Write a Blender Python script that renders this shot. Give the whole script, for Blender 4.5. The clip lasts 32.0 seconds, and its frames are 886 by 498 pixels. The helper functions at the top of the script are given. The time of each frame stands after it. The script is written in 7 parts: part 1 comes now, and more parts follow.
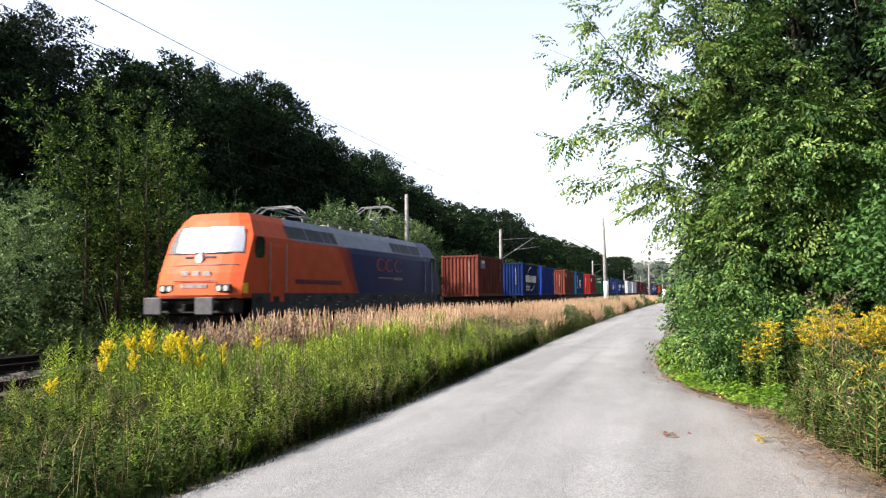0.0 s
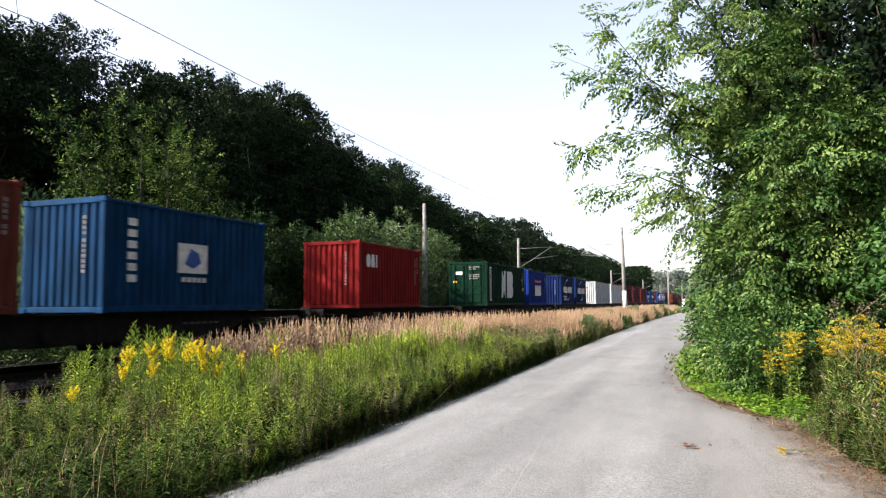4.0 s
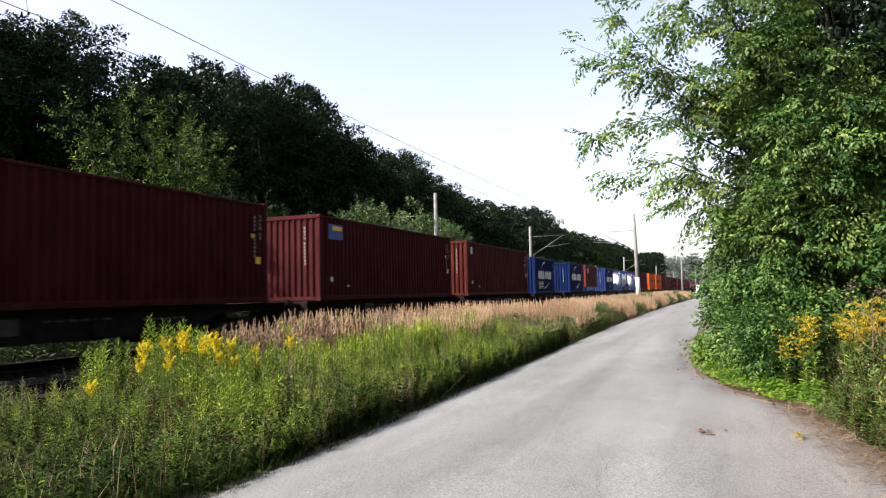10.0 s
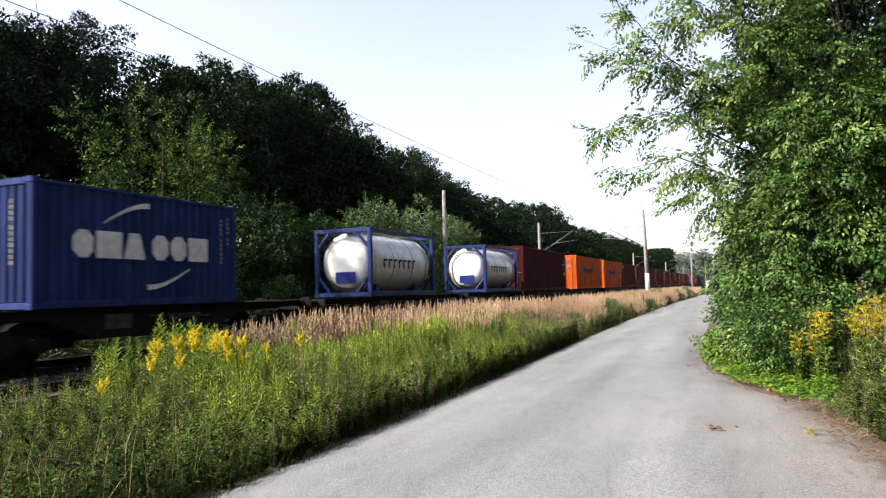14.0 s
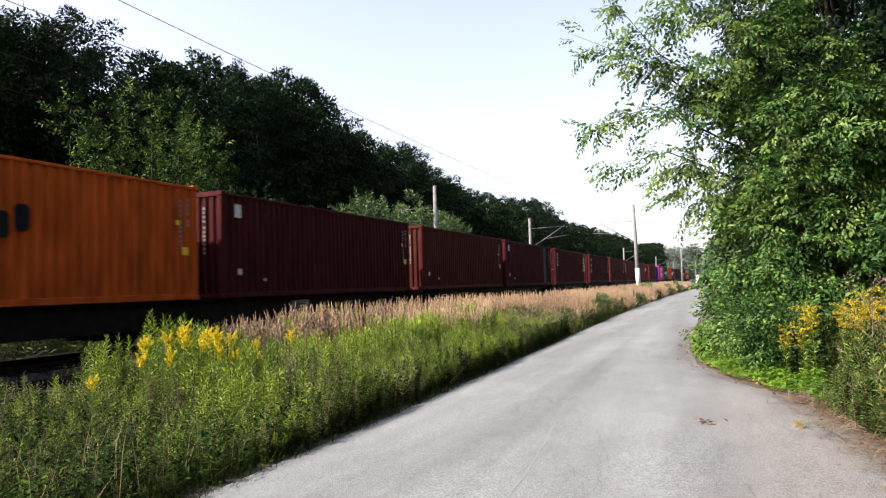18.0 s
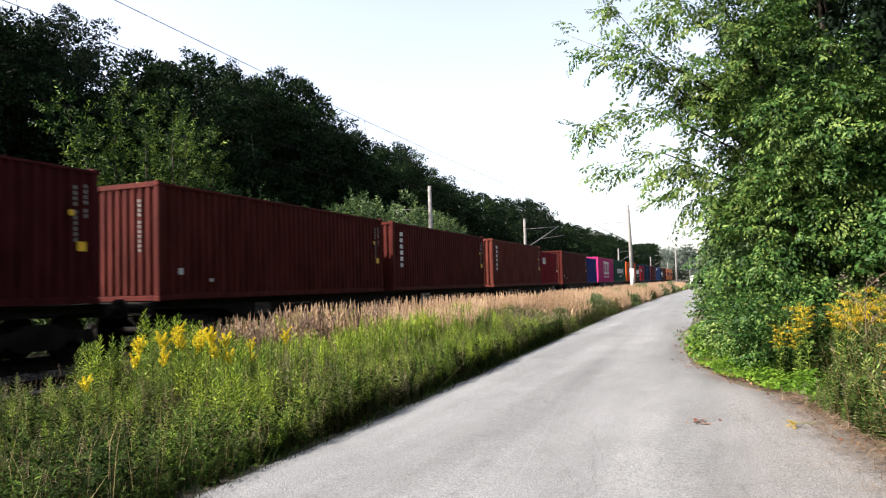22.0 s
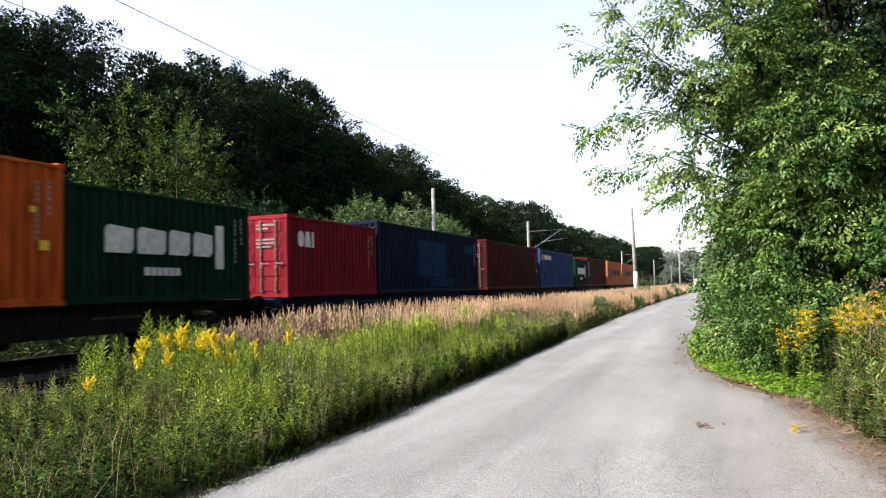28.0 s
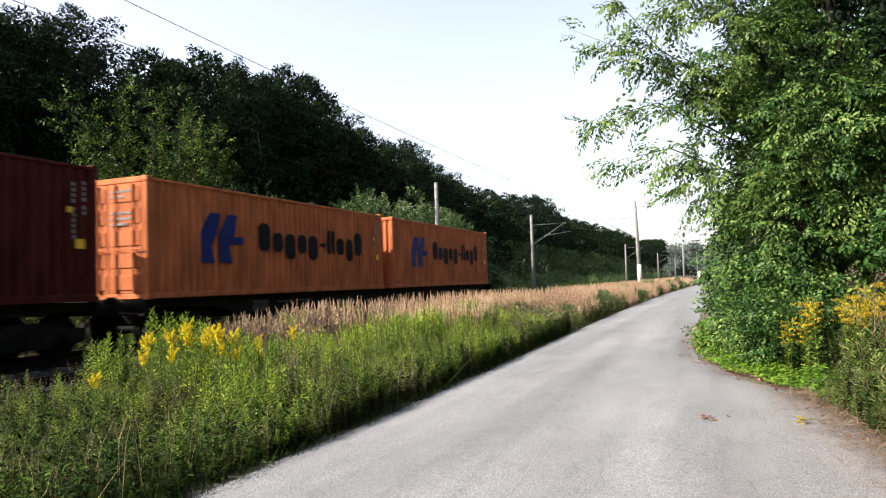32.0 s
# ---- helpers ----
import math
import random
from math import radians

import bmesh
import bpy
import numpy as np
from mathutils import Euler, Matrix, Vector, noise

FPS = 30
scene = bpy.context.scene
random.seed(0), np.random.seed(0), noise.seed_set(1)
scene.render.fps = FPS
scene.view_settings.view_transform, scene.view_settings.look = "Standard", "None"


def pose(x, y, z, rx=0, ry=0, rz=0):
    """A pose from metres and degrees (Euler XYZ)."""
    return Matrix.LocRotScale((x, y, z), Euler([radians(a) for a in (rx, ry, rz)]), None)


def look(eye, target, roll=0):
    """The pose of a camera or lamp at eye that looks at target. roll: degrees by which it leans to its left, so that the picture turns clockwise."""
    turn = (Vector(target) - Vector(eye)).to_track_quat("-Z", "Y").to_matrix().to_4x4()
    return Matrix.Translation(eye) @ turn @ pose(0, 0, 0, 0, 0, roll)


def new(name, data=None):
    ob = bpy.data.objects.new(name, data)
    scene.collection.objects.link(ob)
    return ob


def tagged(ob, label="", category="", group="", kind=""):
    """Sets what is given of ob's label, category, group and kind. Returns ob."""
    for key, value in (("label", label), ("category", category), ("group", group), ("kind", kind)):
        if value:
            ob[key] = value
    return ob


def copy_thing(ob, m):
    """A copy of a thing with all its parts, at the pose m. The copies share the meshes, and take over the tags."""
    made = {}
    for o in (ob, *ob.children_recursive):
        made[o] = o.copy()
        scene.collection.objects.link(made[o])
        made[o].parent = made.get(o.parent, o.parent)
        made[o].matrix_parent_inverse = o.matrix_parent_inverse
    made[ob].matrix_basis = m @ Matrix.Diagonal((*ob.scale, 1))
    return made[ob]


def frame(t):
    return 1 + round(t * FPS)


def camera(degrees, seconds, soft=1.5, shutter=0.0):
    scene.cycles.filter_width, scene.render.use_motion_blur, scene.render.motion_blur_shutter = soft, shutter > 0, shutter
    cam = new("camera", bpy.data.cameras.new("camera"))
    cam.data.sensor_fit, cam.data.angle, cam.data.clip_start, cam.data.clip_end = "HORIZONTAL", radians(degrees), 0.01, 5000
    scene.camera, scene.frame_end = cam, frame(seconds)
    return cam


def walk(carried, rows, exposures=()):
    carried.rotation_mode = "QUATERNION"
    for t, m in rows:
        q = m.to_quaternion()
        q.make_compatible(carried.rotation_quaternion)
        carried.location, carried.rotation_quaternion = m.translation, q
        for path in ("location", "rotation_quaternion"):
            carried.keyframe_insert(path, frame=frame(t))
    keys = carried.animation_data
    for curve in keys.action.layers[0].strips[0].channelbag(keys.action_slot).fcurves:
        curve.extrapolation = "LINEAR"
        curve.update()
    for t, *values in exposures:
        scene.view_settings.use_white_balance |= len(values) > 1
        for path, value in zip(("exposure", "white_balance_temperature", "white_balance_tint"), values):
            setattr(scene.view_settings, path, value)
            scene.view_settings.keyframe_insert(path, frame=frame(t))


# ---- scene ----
TRACK_X, NEAR_TRACK_X, RAIL_Z, DECK_Z = -13.62, -9.6, 0.29, 1.442
cam = camera(63.63, 32.0, soft=1.2, shutter=0.2)
walk(cam, [
    (0, pose(0, 0, 1.6, 93.63, 0.59, 19.03)),
    (0.5, pose(0, 0, 1.6, 93.77, 0.70, 19.30)),
    (1, pose(0, 0, 1.6, 94.17, 0.75, 19.65)),
    (1.5, pose(0, 0, 1.6, 94.45, 0.69, 20.01)),
    (2, pose(0, 0, 1.6, 94.73, 0.95, 20.46)),
    (2.5, pose(0, 0, 1.6, 94.43, 1.05, 20.39)),
    (3, pose(0, 0, 1.6, 94.47, 1.01, 20.39)),
    (3.5, pose(0, 0, 1.6, 94.47, 0.55, 20.31)),
    (5.5, pose(0, 0, 1.6, 93.93, 0.53, 20.67)),
    (6, pose(0, 0, 1.6, 93.97, 0.91, 20.85)),
    (6.5, pose(0, 0, 1.6, 93.74, 1.00, 20.97)),
    (7, pose(0, 0, 1.6, 94.02, 0.86, 21.11)),
    (7.5, pose(0, 0, 1.6, 94.02, 0.75, 20.98)),
    (8, pose(0, 0, 1.6, 93.71, 1.05, 21.01)),
    (8.5, pose(0, 0, 1.6, 93.77, 1.09, 21.15)),
    (9, pose(0, 0, 1.6, 93.89, 1.11, 21.01)),
    (9.5, pose(0, 0, 1.6, 93.90, 1.24, 21.13)),
    (10, pose(0, 0, 1.6, 93.55, 1.29, 21.45)),
    (10.5, pose(0, 0, 1.6, 93.55, 1.29, 21.75)),
    (11, pose(0, 0, 1.6, 93.17, 1.44, 21.86)),
    (11.5, pose(0, 0, 1.6, 93.47, 1.72, 21.88)),
    (12, pose(0, 0, 1.6, 93.31, 1.48, 21.93)),
    (12.5, pose(0, 0, 1.6, 93.36, 1.42, 21.99)),
    (13, pose(0, 0, 1.6, 93.03, 1.46, 22.19)),
    (13.5, pose(0, 0, 1.6, 93.11, 1.48, 22.21)),
    (14, pose(0, 0, 1.6, 93.34, 1.59, 22.17)),
    (14.5, pose(0, 0, 1.6, 93.49, 1.56, 22.08)),
    (16.5, pose(0, 0, 1.6, 93.41, 1.87, 21.41)),
    (17, pose(0, 0, 1.6, 92.90, 1.83, 21.29)),
    (17.5, pose(0, 0, 1.6, 92.99, 1.88, 21.36)),
    (18, pose(0, 0, 1.6, 92.95, 1.80, 21.46)),
    (18.5, pose(0, 0, 1.6, 92.88, 1.69, 21.40)),
    (19, pose(0, 0, 1.6, 92.88, 1.70, 21.36)),
    (19.5, pose(0, 0, 1.6, 92.81, 1.66, 21.31)),
    (20, pose(0, 0, 1.6, 92.87, 1.77, 21.35)),
    (20.5, pose(0, 0, 1.6, 92.76, 1.93, 21.45)),
    (21, pose(0, 0, 1.6, 92.85, 1.94, 21.20)),
    (21.5, pose(0, 0, 1.6, 92.88, 1.79, 21.11)),
    (22, pose(0, 0, 1.6, 92.96, 1.76, 21.05)),
    (22.5, pose(0, 0, 1.6, 93.26, 1.56, 21.00)),
    (23, pose(0, 0, 1.6, 93.09, 1.91, 20.77)),
    (23.5, pose(0, 0, 1.6, 93.41, 1.70, 20.63)),
    (24, pose(0, 0, 1.6, 93.55, 1.66, 20.83)),
    (24.5, pose(0, 0, 1.6, 93.63, 1.52, 21.02)),
    (25, pose(0, 0, 1.6, 93.57, 1.47, 21.29)),
    (25.5, pose(0, 0, 1.6, 93.77, 1.58, 21.37)),
    (27.5, pose(0, 0, 1.6, 93.22, 1.56, 21.17)),
    (28, pose(0, 0, 1.6, 93.15, 1.54, 21.30)),
    (28.5, pose(0, 0, 1.6, 93.22, 1.67, 21.11)),
    (29, pose(0, 0, 1.6, 93.08, 1.70, 21.38)),
    (29.5, pose(0, 0, 1.6, 92.80, 1.90, 21.33)),
    (30, pose(0, 0, 1.6, 92.79, 1.92, 21.34)),
    (30.5, pose(0, 0, 1.6, 92.71, 1.89, 21.33)),
    (31, pose(0, 0, 1.6, 92.92, 1.82, 21.40)),
    (31.5, pose(0, 0, 1.6, 92.95, 2.08, 21.61)),
    (32, pose(0, 0, 1.6, 92.70, 1.93, 21.59)),
], exposures=[(0, 1.69, 6500, 15), (1.5, 1.63, 6500, 15), (3, 1.58, 6500, 15), (6, 1.57, 6500, 15), (9, 1.54, 6500, 15), (10, 1.46, 6500, 15), (13, 1.49, 6500, 15), (17, 1.50, 6500, 15), (19, 1.48, 6500, 15), (21, 1.56, 6500, 15), (24, 1.66, 6500, 15), (25, 1.67, 6500, 15), (28, 1.66, 6500, 15), (30, 1.53, 6500, 15), (32, 1.54, 6500, 15)])

# ---- light ----
SUN_DIR = Vector((-0.83, -0.56, 0.0)).normalized()
SUN_ELEV = radians(37)
world = bpy.data.worlds.new("world")
scene.world = world
world.use_nodes = True
wn = world.node_tree.nodes
sky = wn.new("ShaderNodeTexSky")
sky.sky_type, sky.sun_disc = "NISHITA", False
sky.sun_elevation = SUN_ELEV
sky.sun_rotation = math.atan2(SUN_DIR.x, SUN_DIR.y)
sky.air_density, sky.dust_density, sky.ozone_density = 1.0, 2.2, 0.3
wn["Background"].inputs["Strength"].default_value = 0.12
veil = wn.new("ShaderNodeHueSaturation")  # thin white summer haze
veil.inputs["Saturation"].default_value = 0.6
world.node_tree.links.new(sky.outputs[0], veil.inputs["Color"])
world.node_tree.links.new(veil.outputs[0], wn["Background"].inputs["Color"])
sun = new("sun", bpy.data.lights.new("sun", "SUN"))
sun.data.energy, sun.data.angle, sun.data.color = 5.0, radians(0.6), (1.0, 0.93, 0.82)
sun_at = Vector((SUN_DIR.x * math.cos(SUN_ELEV), SUN_DIR.y * math.cos(SUN_ELEV), math.sin(SUN_ELEV)))
sun.matrix_world = look(sun_at * 100, (0, 0, 0))

# ---- materials ----
MATS = {}


def surface(name, low, high, scale=6.0, rough=0.6, metal=0.0, bump=0.0, bump_scale=60.0, spots=None, spot_scale=1.5, spot_edge=0.62, stretch=(1, 1, 1), rand=0.0, spec=0.25):
    """Two-tone noise colour, optional stains with an edge, bump and a spread of tone from object to object."""
    if name in MATS:
        return MATS[name]
    m = MATS[name] = bpy.data.materials.new(name)
    m.use_nodes = True
    n, l = m.node_tree.nodes, m.node_tree.links
    b = n["Principled BSDF"]
    b.inputs["Roughness"].default_value, b.inputs["Metallic"].default_value = rough, metal
    b.inputs["Specular IOR Level"].default_value = spec
    tc, mp = n.new("ShaderNodeTexCoord"), n.new("ShaderNodeMapping")
    mp.inputs["Scale"].default_value = stretch
    l.new(tc.outputs["Object"], mp.inputs["Vector"])
    nz = n.new("ShaderNodeTexNoise")
    nz.inputs["Scale"].default_value, nz.inputs["Detail"].default_value = scale, 6
    l.new(mp.outputs[0], nz.inputs["Vector"])
    ramp = n.new("ShaderNodeValToRGB")
    ramp.color_ramp.elements[0].position, ramp.color_ramp.elements[1].position = 0.32, 0.68
    ramp.color_ramp.elements[0].color, ramp.color_ramp.elements[1].color = (*low, 1), (*high, 1)
    l.new(nz.outputs["Fac"], ramp.inputs["Fac"])
    col = ramp.outputs["Color"]
    if spots:
        n2, r2, mx = n.new("ShaderNodeTexNoise"), n.new("ShaderNodeValToRGB"), n.new("ShaderNodeMix")
        n2.inputs["Scale"].default_value, n2.inputs["Detail"].default_value, n2.inputs["Roughness"].default_value = spot_scale, 8, 0.7
        l.new(mp.outputs[0], n2.inputs["Vector"])
        r2.color_ramp.elements[0].position, r2.color_ramp.elements[1].position = spot_edge, spot_edge + 0.08
        l.new(n2.outputs["Fac"], r2.inputs["Fac"])
        mx.data_type = "RGBA"
        l.new(r2.outputs["Color"], mx.inputs["Factor"])
        l.new(col, mx.inputs["A"])
        mx.inputs["B"].default_value = (*spots, 1)
        col = mx.outputs["Result"]
    if rand:
        oi, mr, hs = n.new("ShaderNodeObjectInfo"), n.new("ShaderNodeMapRange"), n.new("ShaderNodeHueSaturation")
        mr.inputs["To Min"].default_value, mr.inputs["To Max"].default_value = 1 - rand, 1 + rand
        l.new(oi.outputs["Random"], mr.inputs["Value"])
        l.new(mr.outputs[0], hs.inputs["Value"])
        l.new(col, hs.inputs["Color"])
        col = hs.outputs["Color"]
    l.new(col, b.inputs["Base Color"])
    if bump:
        n3, bp = n.new("ShaderNodeTexNoise"), n.new("ShaderNodeBump")
        n3.inputs["Scale"].default_value, n3.inputs["Detail"].default_value = bump_scale, 5
        l.new(tc.outputs["Object"], n3.inputs["Vector"])
        bp.inputs["Strength"].default_value, bp.inputs["Distance"].default_value = bump, 0.02
        l.new(n3.outputs["Fac"], bp.inputs["Height"])
        l.new(bp.outputs[0], b.inputs["Normal"])
    return m


def leafy(name, dark, mid, light, rough=0.55, through_light=0.3, patch=0.35, spec=0.15):
    """Leaves: tone by leaf and by patch of the crown, with some light passing through the blade."""
    if name in MATS:
        return MATS[name]
    m = MATS[name] = bpy.data.materials.new(name)
    m.use_nodes = True
    n, l = m.node_tree.nodes, m.node_tree.links
    b = n["Principled BSDF"]
    b.inputs["Roughness"].default_value = rough
    b.inputs["Specular IOR Level"].default_value = spec
    geo, tc, nz = n.new("ShaderNodeNewGeometry"), n.new("ShaderNodeTexCoord"), n.new("ShaderNodeTexNoise")
    nz.inputs["Scale"].default_value = patch
    l.new(tc.outputs["Object"], nz.inputs["Vector"])
    add = n.new("ShaderNodeMath")
    add.operation = "MULTIPLY_ADD"
    l.new(nz.outputs["Fac"], add.inputs[0])
    add.inputs[1].default_value = 1.3
    sub = n.new("ShaderNodeMath")
    sub.operation = "MULTIPLY_ADD"
    l.new(geo.outputs["Random Per Island"], sub.inputs[0])
    sub.inputs[1].default_value, sub.inputs[2].default_value = 0.6, -0.45
    l.new(sub.outputs[0], add.inputs[2])
    ramp = n.new("ShaderNodeValToRGB")
    e = ramp.color_ramp.elements
    e[0].position, e[1].position = 0.15, 0.9
    e[0].color, e[1].color = (*dark, 1), (*light, 1)
    e.new(0.5).color = (*mid, 1)
    l.new(add.outputs[0], ramp.inputs["Fac"])
    l.new(ramp.outputs["Color"], b.inputs["Base Color"])
    tr, mix = n.new("ShaderNodeBsdfTranslucent"), n.new("ShaderNodeMixShader")
    l.new(ramp.outputs["Color"], tr.inputs["Color"])
    mix.inputs["Fac"].default_value = through_light
    l.new(b.outputs[0], mix.inputs[1])
    l.new(tr.outputs[0], mix.inputs[2])
    l.new(mix.outputs[0], n["Material Output"].inputs["Surface"])
    return m


def tint(c, k):
    return tuple(min(1.0, v * k) for v in c)


def paint(name, c, rust=(0.10, 0.045, 0.025), edge=0.66):
    """Weathered container paint: tone streaks down the sheet, rust and scuffs."""
    return surface(name, tint(c, 0.66), tint(c, 1.22), 2.2, 0.7, 0, 0.15, 40, rust, 3.4, edge, (1, 1, 0.35), 0.0, 0.05)


STEEL_DARK = surface("underframe steel", (0.004, 0.0038, 0.0035), (0.012, 0.0105, 0.0095), 5, 0.85, 0.0, 0.3, 30, None, 1, 1, (1, 1, 1), 0, 0.1)
BLUE_FRAME = surface("blue underframe", (0.004, 0.010, 0.03), (0.008, 0.018, 0.05), 5, 0.75, 0, 0.3, 30, None, 1, 1, (1, 1, 1), 0, 0.05)
RAIL_STEEL = surface("rail steel", (0.007, 0.006, 0.005), (0.017, 0.015, 0.013), 9, 0.8, 0.0, 0.2, 30, None, 1, 1, (1, 1, 1), 0, 0.05)
GALV = surface("galvanised steel", (0.32, 0.33, 0.34), (0.48, 0.49, 0.5), 8, 0.45, 0.6, 0.1, 40)
CONCRETE = surface("weathered concrete", (0.13, 0.127, 0.12), (0.215, 0.21, 0.2), 4, 0.9, 0, 0.5, 50, (0.18, 0.17, 0.15), 3, 0.6)
WHITE = surface("white paint", (0.62, 0.62, 0.6), (0.78, 0.78, 0.76), 5, 0.6)
YELLOW = surface("yellow sticker", (0.7, 0.42, 0.02), (0.8, 0.5, 0.04), 8, 0.5)
BLACK = surface("black rubber", (0.01, 0.01, 0.01), (0.022, 0.022, 0.022), 6, 0.8)
GLASS = surface("dark cab glass", (0.01, 0.012, 0.014), (0.015, 0.017, 0.02), 3, 0.08, 0, 0, 1, None, 1, 1, (1, 1, 1), 0, 0.25)

# ---- mesh building ----


class Geo:
    """Gathers vertices and faces of one mesh."""

    def __init__(self):
        self.v, self.f, self.m, self.cuts = [], [], [], []

    def face(self, idx, mat=0):
        self.f.append(tuple(idx))
        self.m.append(mat)

    def box(self, c, s, bev=0.0, mat=0):
        (cx, cy, cz), (hx, hy, hz) = c, (s[0] / 2, s[1] / 2, s[2] / 2)
        b = min(bev, 0.45 * min(s))
        self.cuts.append((len(self.v), len(self.f)))
        o = len(self.v)
        if b <= 0:
            for i in range(8):
                self.v.append((cx + (hx if i & 1 else -hx), cy + (hy if i & 2 else -hy), cz + (hz if i & 4 else -hz)))
            for q in ((0, 2, 3, 1), (4, 5, 7, 6), (0, 1, 5, 4), (2, 6, 7, 3), (0, 4, 6, 2), (1, 3, 7, 5)):
                self.face([o + k for k in q], mat)
            return self
        key = {}
        for i in range(8):
            sx, sy, sz = (1 if i & 1 else -1), (1 if i & 2 else -1), (1 if i & 4 else -1)
            for a in range(3):
                h = [hx - b, hy - b, hz - b]
                h[a] += b
                key[(i, a)] = len(self.v)
                self.v.append((cx + sx * h[0], cy + sy * h[1], cz + sz * h[2]))
        cyc = ((0, 2, 6, 4), (1, 5, 7, 3)), ((0, 4, 5, 1), (2, 3, 7, 6)), ((0, 1, 3, 2), (4, 6, 7, 5))
        for a in range(3):
            for q in cyc[a]:
                self.face([key[(k, a)] for k in reversed(q)], mat)
        for a in range(3):
            for i in range(8):
                if not i & (1 << a):
                    j = i | (1 << a)
                    p, q = [k for k in range(3) if k != a]
                    self.face((key[(i, p)], key[(j, p)], key[(j, q)], key[(i, q)]), mat)
        for i in range(8):
            self.face([key[(i, a)] for a in range(3)], mat)
        return self

    def tube(self, pts, radii, n=8, caps=True, mat=0):
        self.cuts.append((len(self.v), len(self.f)))
        pts = [Vector(p) for p in pts]
        rings = []
        for i, p in enumerate(pts):
            d = (pts[min(i + 1, len(pts) - 1)] - pts[max(i - 1, 0)]).normalized()
            u = d.orthogonal().normalized()
            if i and abs(d.dot(last)) < 0.999:
                u = (last_u - d * last_u.dot(d)).normalized()
            elif i:
                u = (last_u - d * last_u.dot(d)).normalized()
            w, last, last_u = d.cross(u), d, u
            r = radii[i] if isinstance(radii, (list, tuple)) else radii
            rings.append(len(self.v))
            for k in range(n):
                a = 2 * math.pi * k / n
                self.v.append(tuple(p + (u * math.cos(a) + w * math.sin(a)) * r))
        for a, b in zip(rings, rings[1:]):
            for k in range(n):
                self.face((a + k, a + (k + 1) % n, b + (k + 1) % n, b + k), mat)
        if caps:
            self.face([rings[0] + k for k in reversed(range(n))], mat)
            self.face([rings[-1] + k for k in range(n)], mat)
        return self

    def prism(self, outline, axis, a, b, mat=0):
        """An outline of (u, v) pairs pushed along an axis from a to b."""
        self.cuts.append((len(self.v), len(self.f)))
        o, n = len(self.v), len(outline)
        for w in (a, b):
            for u, v in outline:
                self.v.append({"x": (w, u, v), "y": (u, w, v), "z": (u, v, w)}[axis])
        for k in range(n):
            self.face((o + k, o + (k + 1) % n, o + n + (k + 1) % n, o + n + k), mat)
        self.face([o + k for k in reversed(range(n))], mat)
        self.face([o + n + k for k in range(n)], mat)
        return self

    def pieces(self):
        """One Geo for each box, tube or prism that was added."""
        ends = self.cuts[1:] + [(len(self.v), len(self.f))]
        for (v0, f0), (v1, f1) in zip(self.cuts, ends):
            g = Geo()
            g.v = self.v[v0:v1]
            for q, m in zip(self.f[f0:f1], self.m[f0:f1]):
                g.face([k - v0 for k in q], m)
            yield g

    def mesh(self, name, mats, smooth=False):
        me = bpy.data.meshes.new(name)
        me.from_pydata(self.v, [], self.f)
        for m in mats if isinstance(mats, (list, tuple)) else [mats]:
            me.materials.append(m)
        me.polygons.foreach_set("material_index", self.m)
        if smooth:
            me.polygons.foreach_set("use_smooth", [True] * len(me.polygons))
        bm = bmesh.new()
        bm.from_mesh(me)
        bmesh.ops.recalc_face_normals(bm, faces=bm.faces)
        bm.to_mesh(me)
        bm.free()
        return me


def bulk_mesh(name, verts, faces, mats, index=None, smooth=False):
    """A large mesh from arrays; all faces have the same number of corners."""
    me = bpy.data.meshes.new(name)
    k = faces.shape[1]
    me.vertices.add(len(verts))
    me.vertices.foreach_set("co", np.ascontiguousarray(verts, dtype=np.float32).ravel())
    me.loops.add(faces.size)
    me.loops.foreach_set("vertex_index", np.ascontiguousarray(faces, dtype=np.int32).ravel())
    me.polygons.add(len(faces))
    me.polygons.foreach_set("loop_start", np.arange(len(faces), dtype=np.int32) * k)
    for m in mats if isinstance(mats, (list, tuple)) else [mats]:
        me.materials.append(m)
    if index is not None:
        me.polygons.foreach_set("material_index", np.ascontiguousarray(index, dtype=np.int32))
    if smooth:
        me.polygons.foreach_set("use_smooth", np.ones(len(faces), dtype=bool))
    me.update(calc_edges=True)
    return me


def part(name, geo, material, parent, label="", at=None, smooth=False):
    """Links a mesh as one object under a thing or a part."""
    data = geo if isinstance(geo, bpy.types.Mesh) else geo.mesh(name, material, smooth)
    ob = new(name, data)
    ob.parent = parent
    if at is not None:
        ob.matrix_local = at
    return tagged(ob, label)


def thing(name, label, category, at=None, group="", kind=""):
    ob = tagged(new(name), label, category, group, kind)
    if at is not None:
        ob.matrix_world = at
    return ob


def spread(template, faces, place, turn, size):
    """Many copies of a small template: place (n,3), turn (n,3,3), size (n,) or (n,3)."""
    n, k = len(place), len(template)
    size = np.asarray(size, float)
    size = size[:, None, None] if size.ndim == 1 else size[:, None, :]
    v = np.einsum("nij,nkj->nki", turn, template[None] * size) + place[:, None, :]
    f = faces[None] + (np.arange(n) * k)[:, None, None]
    return v.reshape(-1, 3), f.reshape(-1, faces.shape[1])


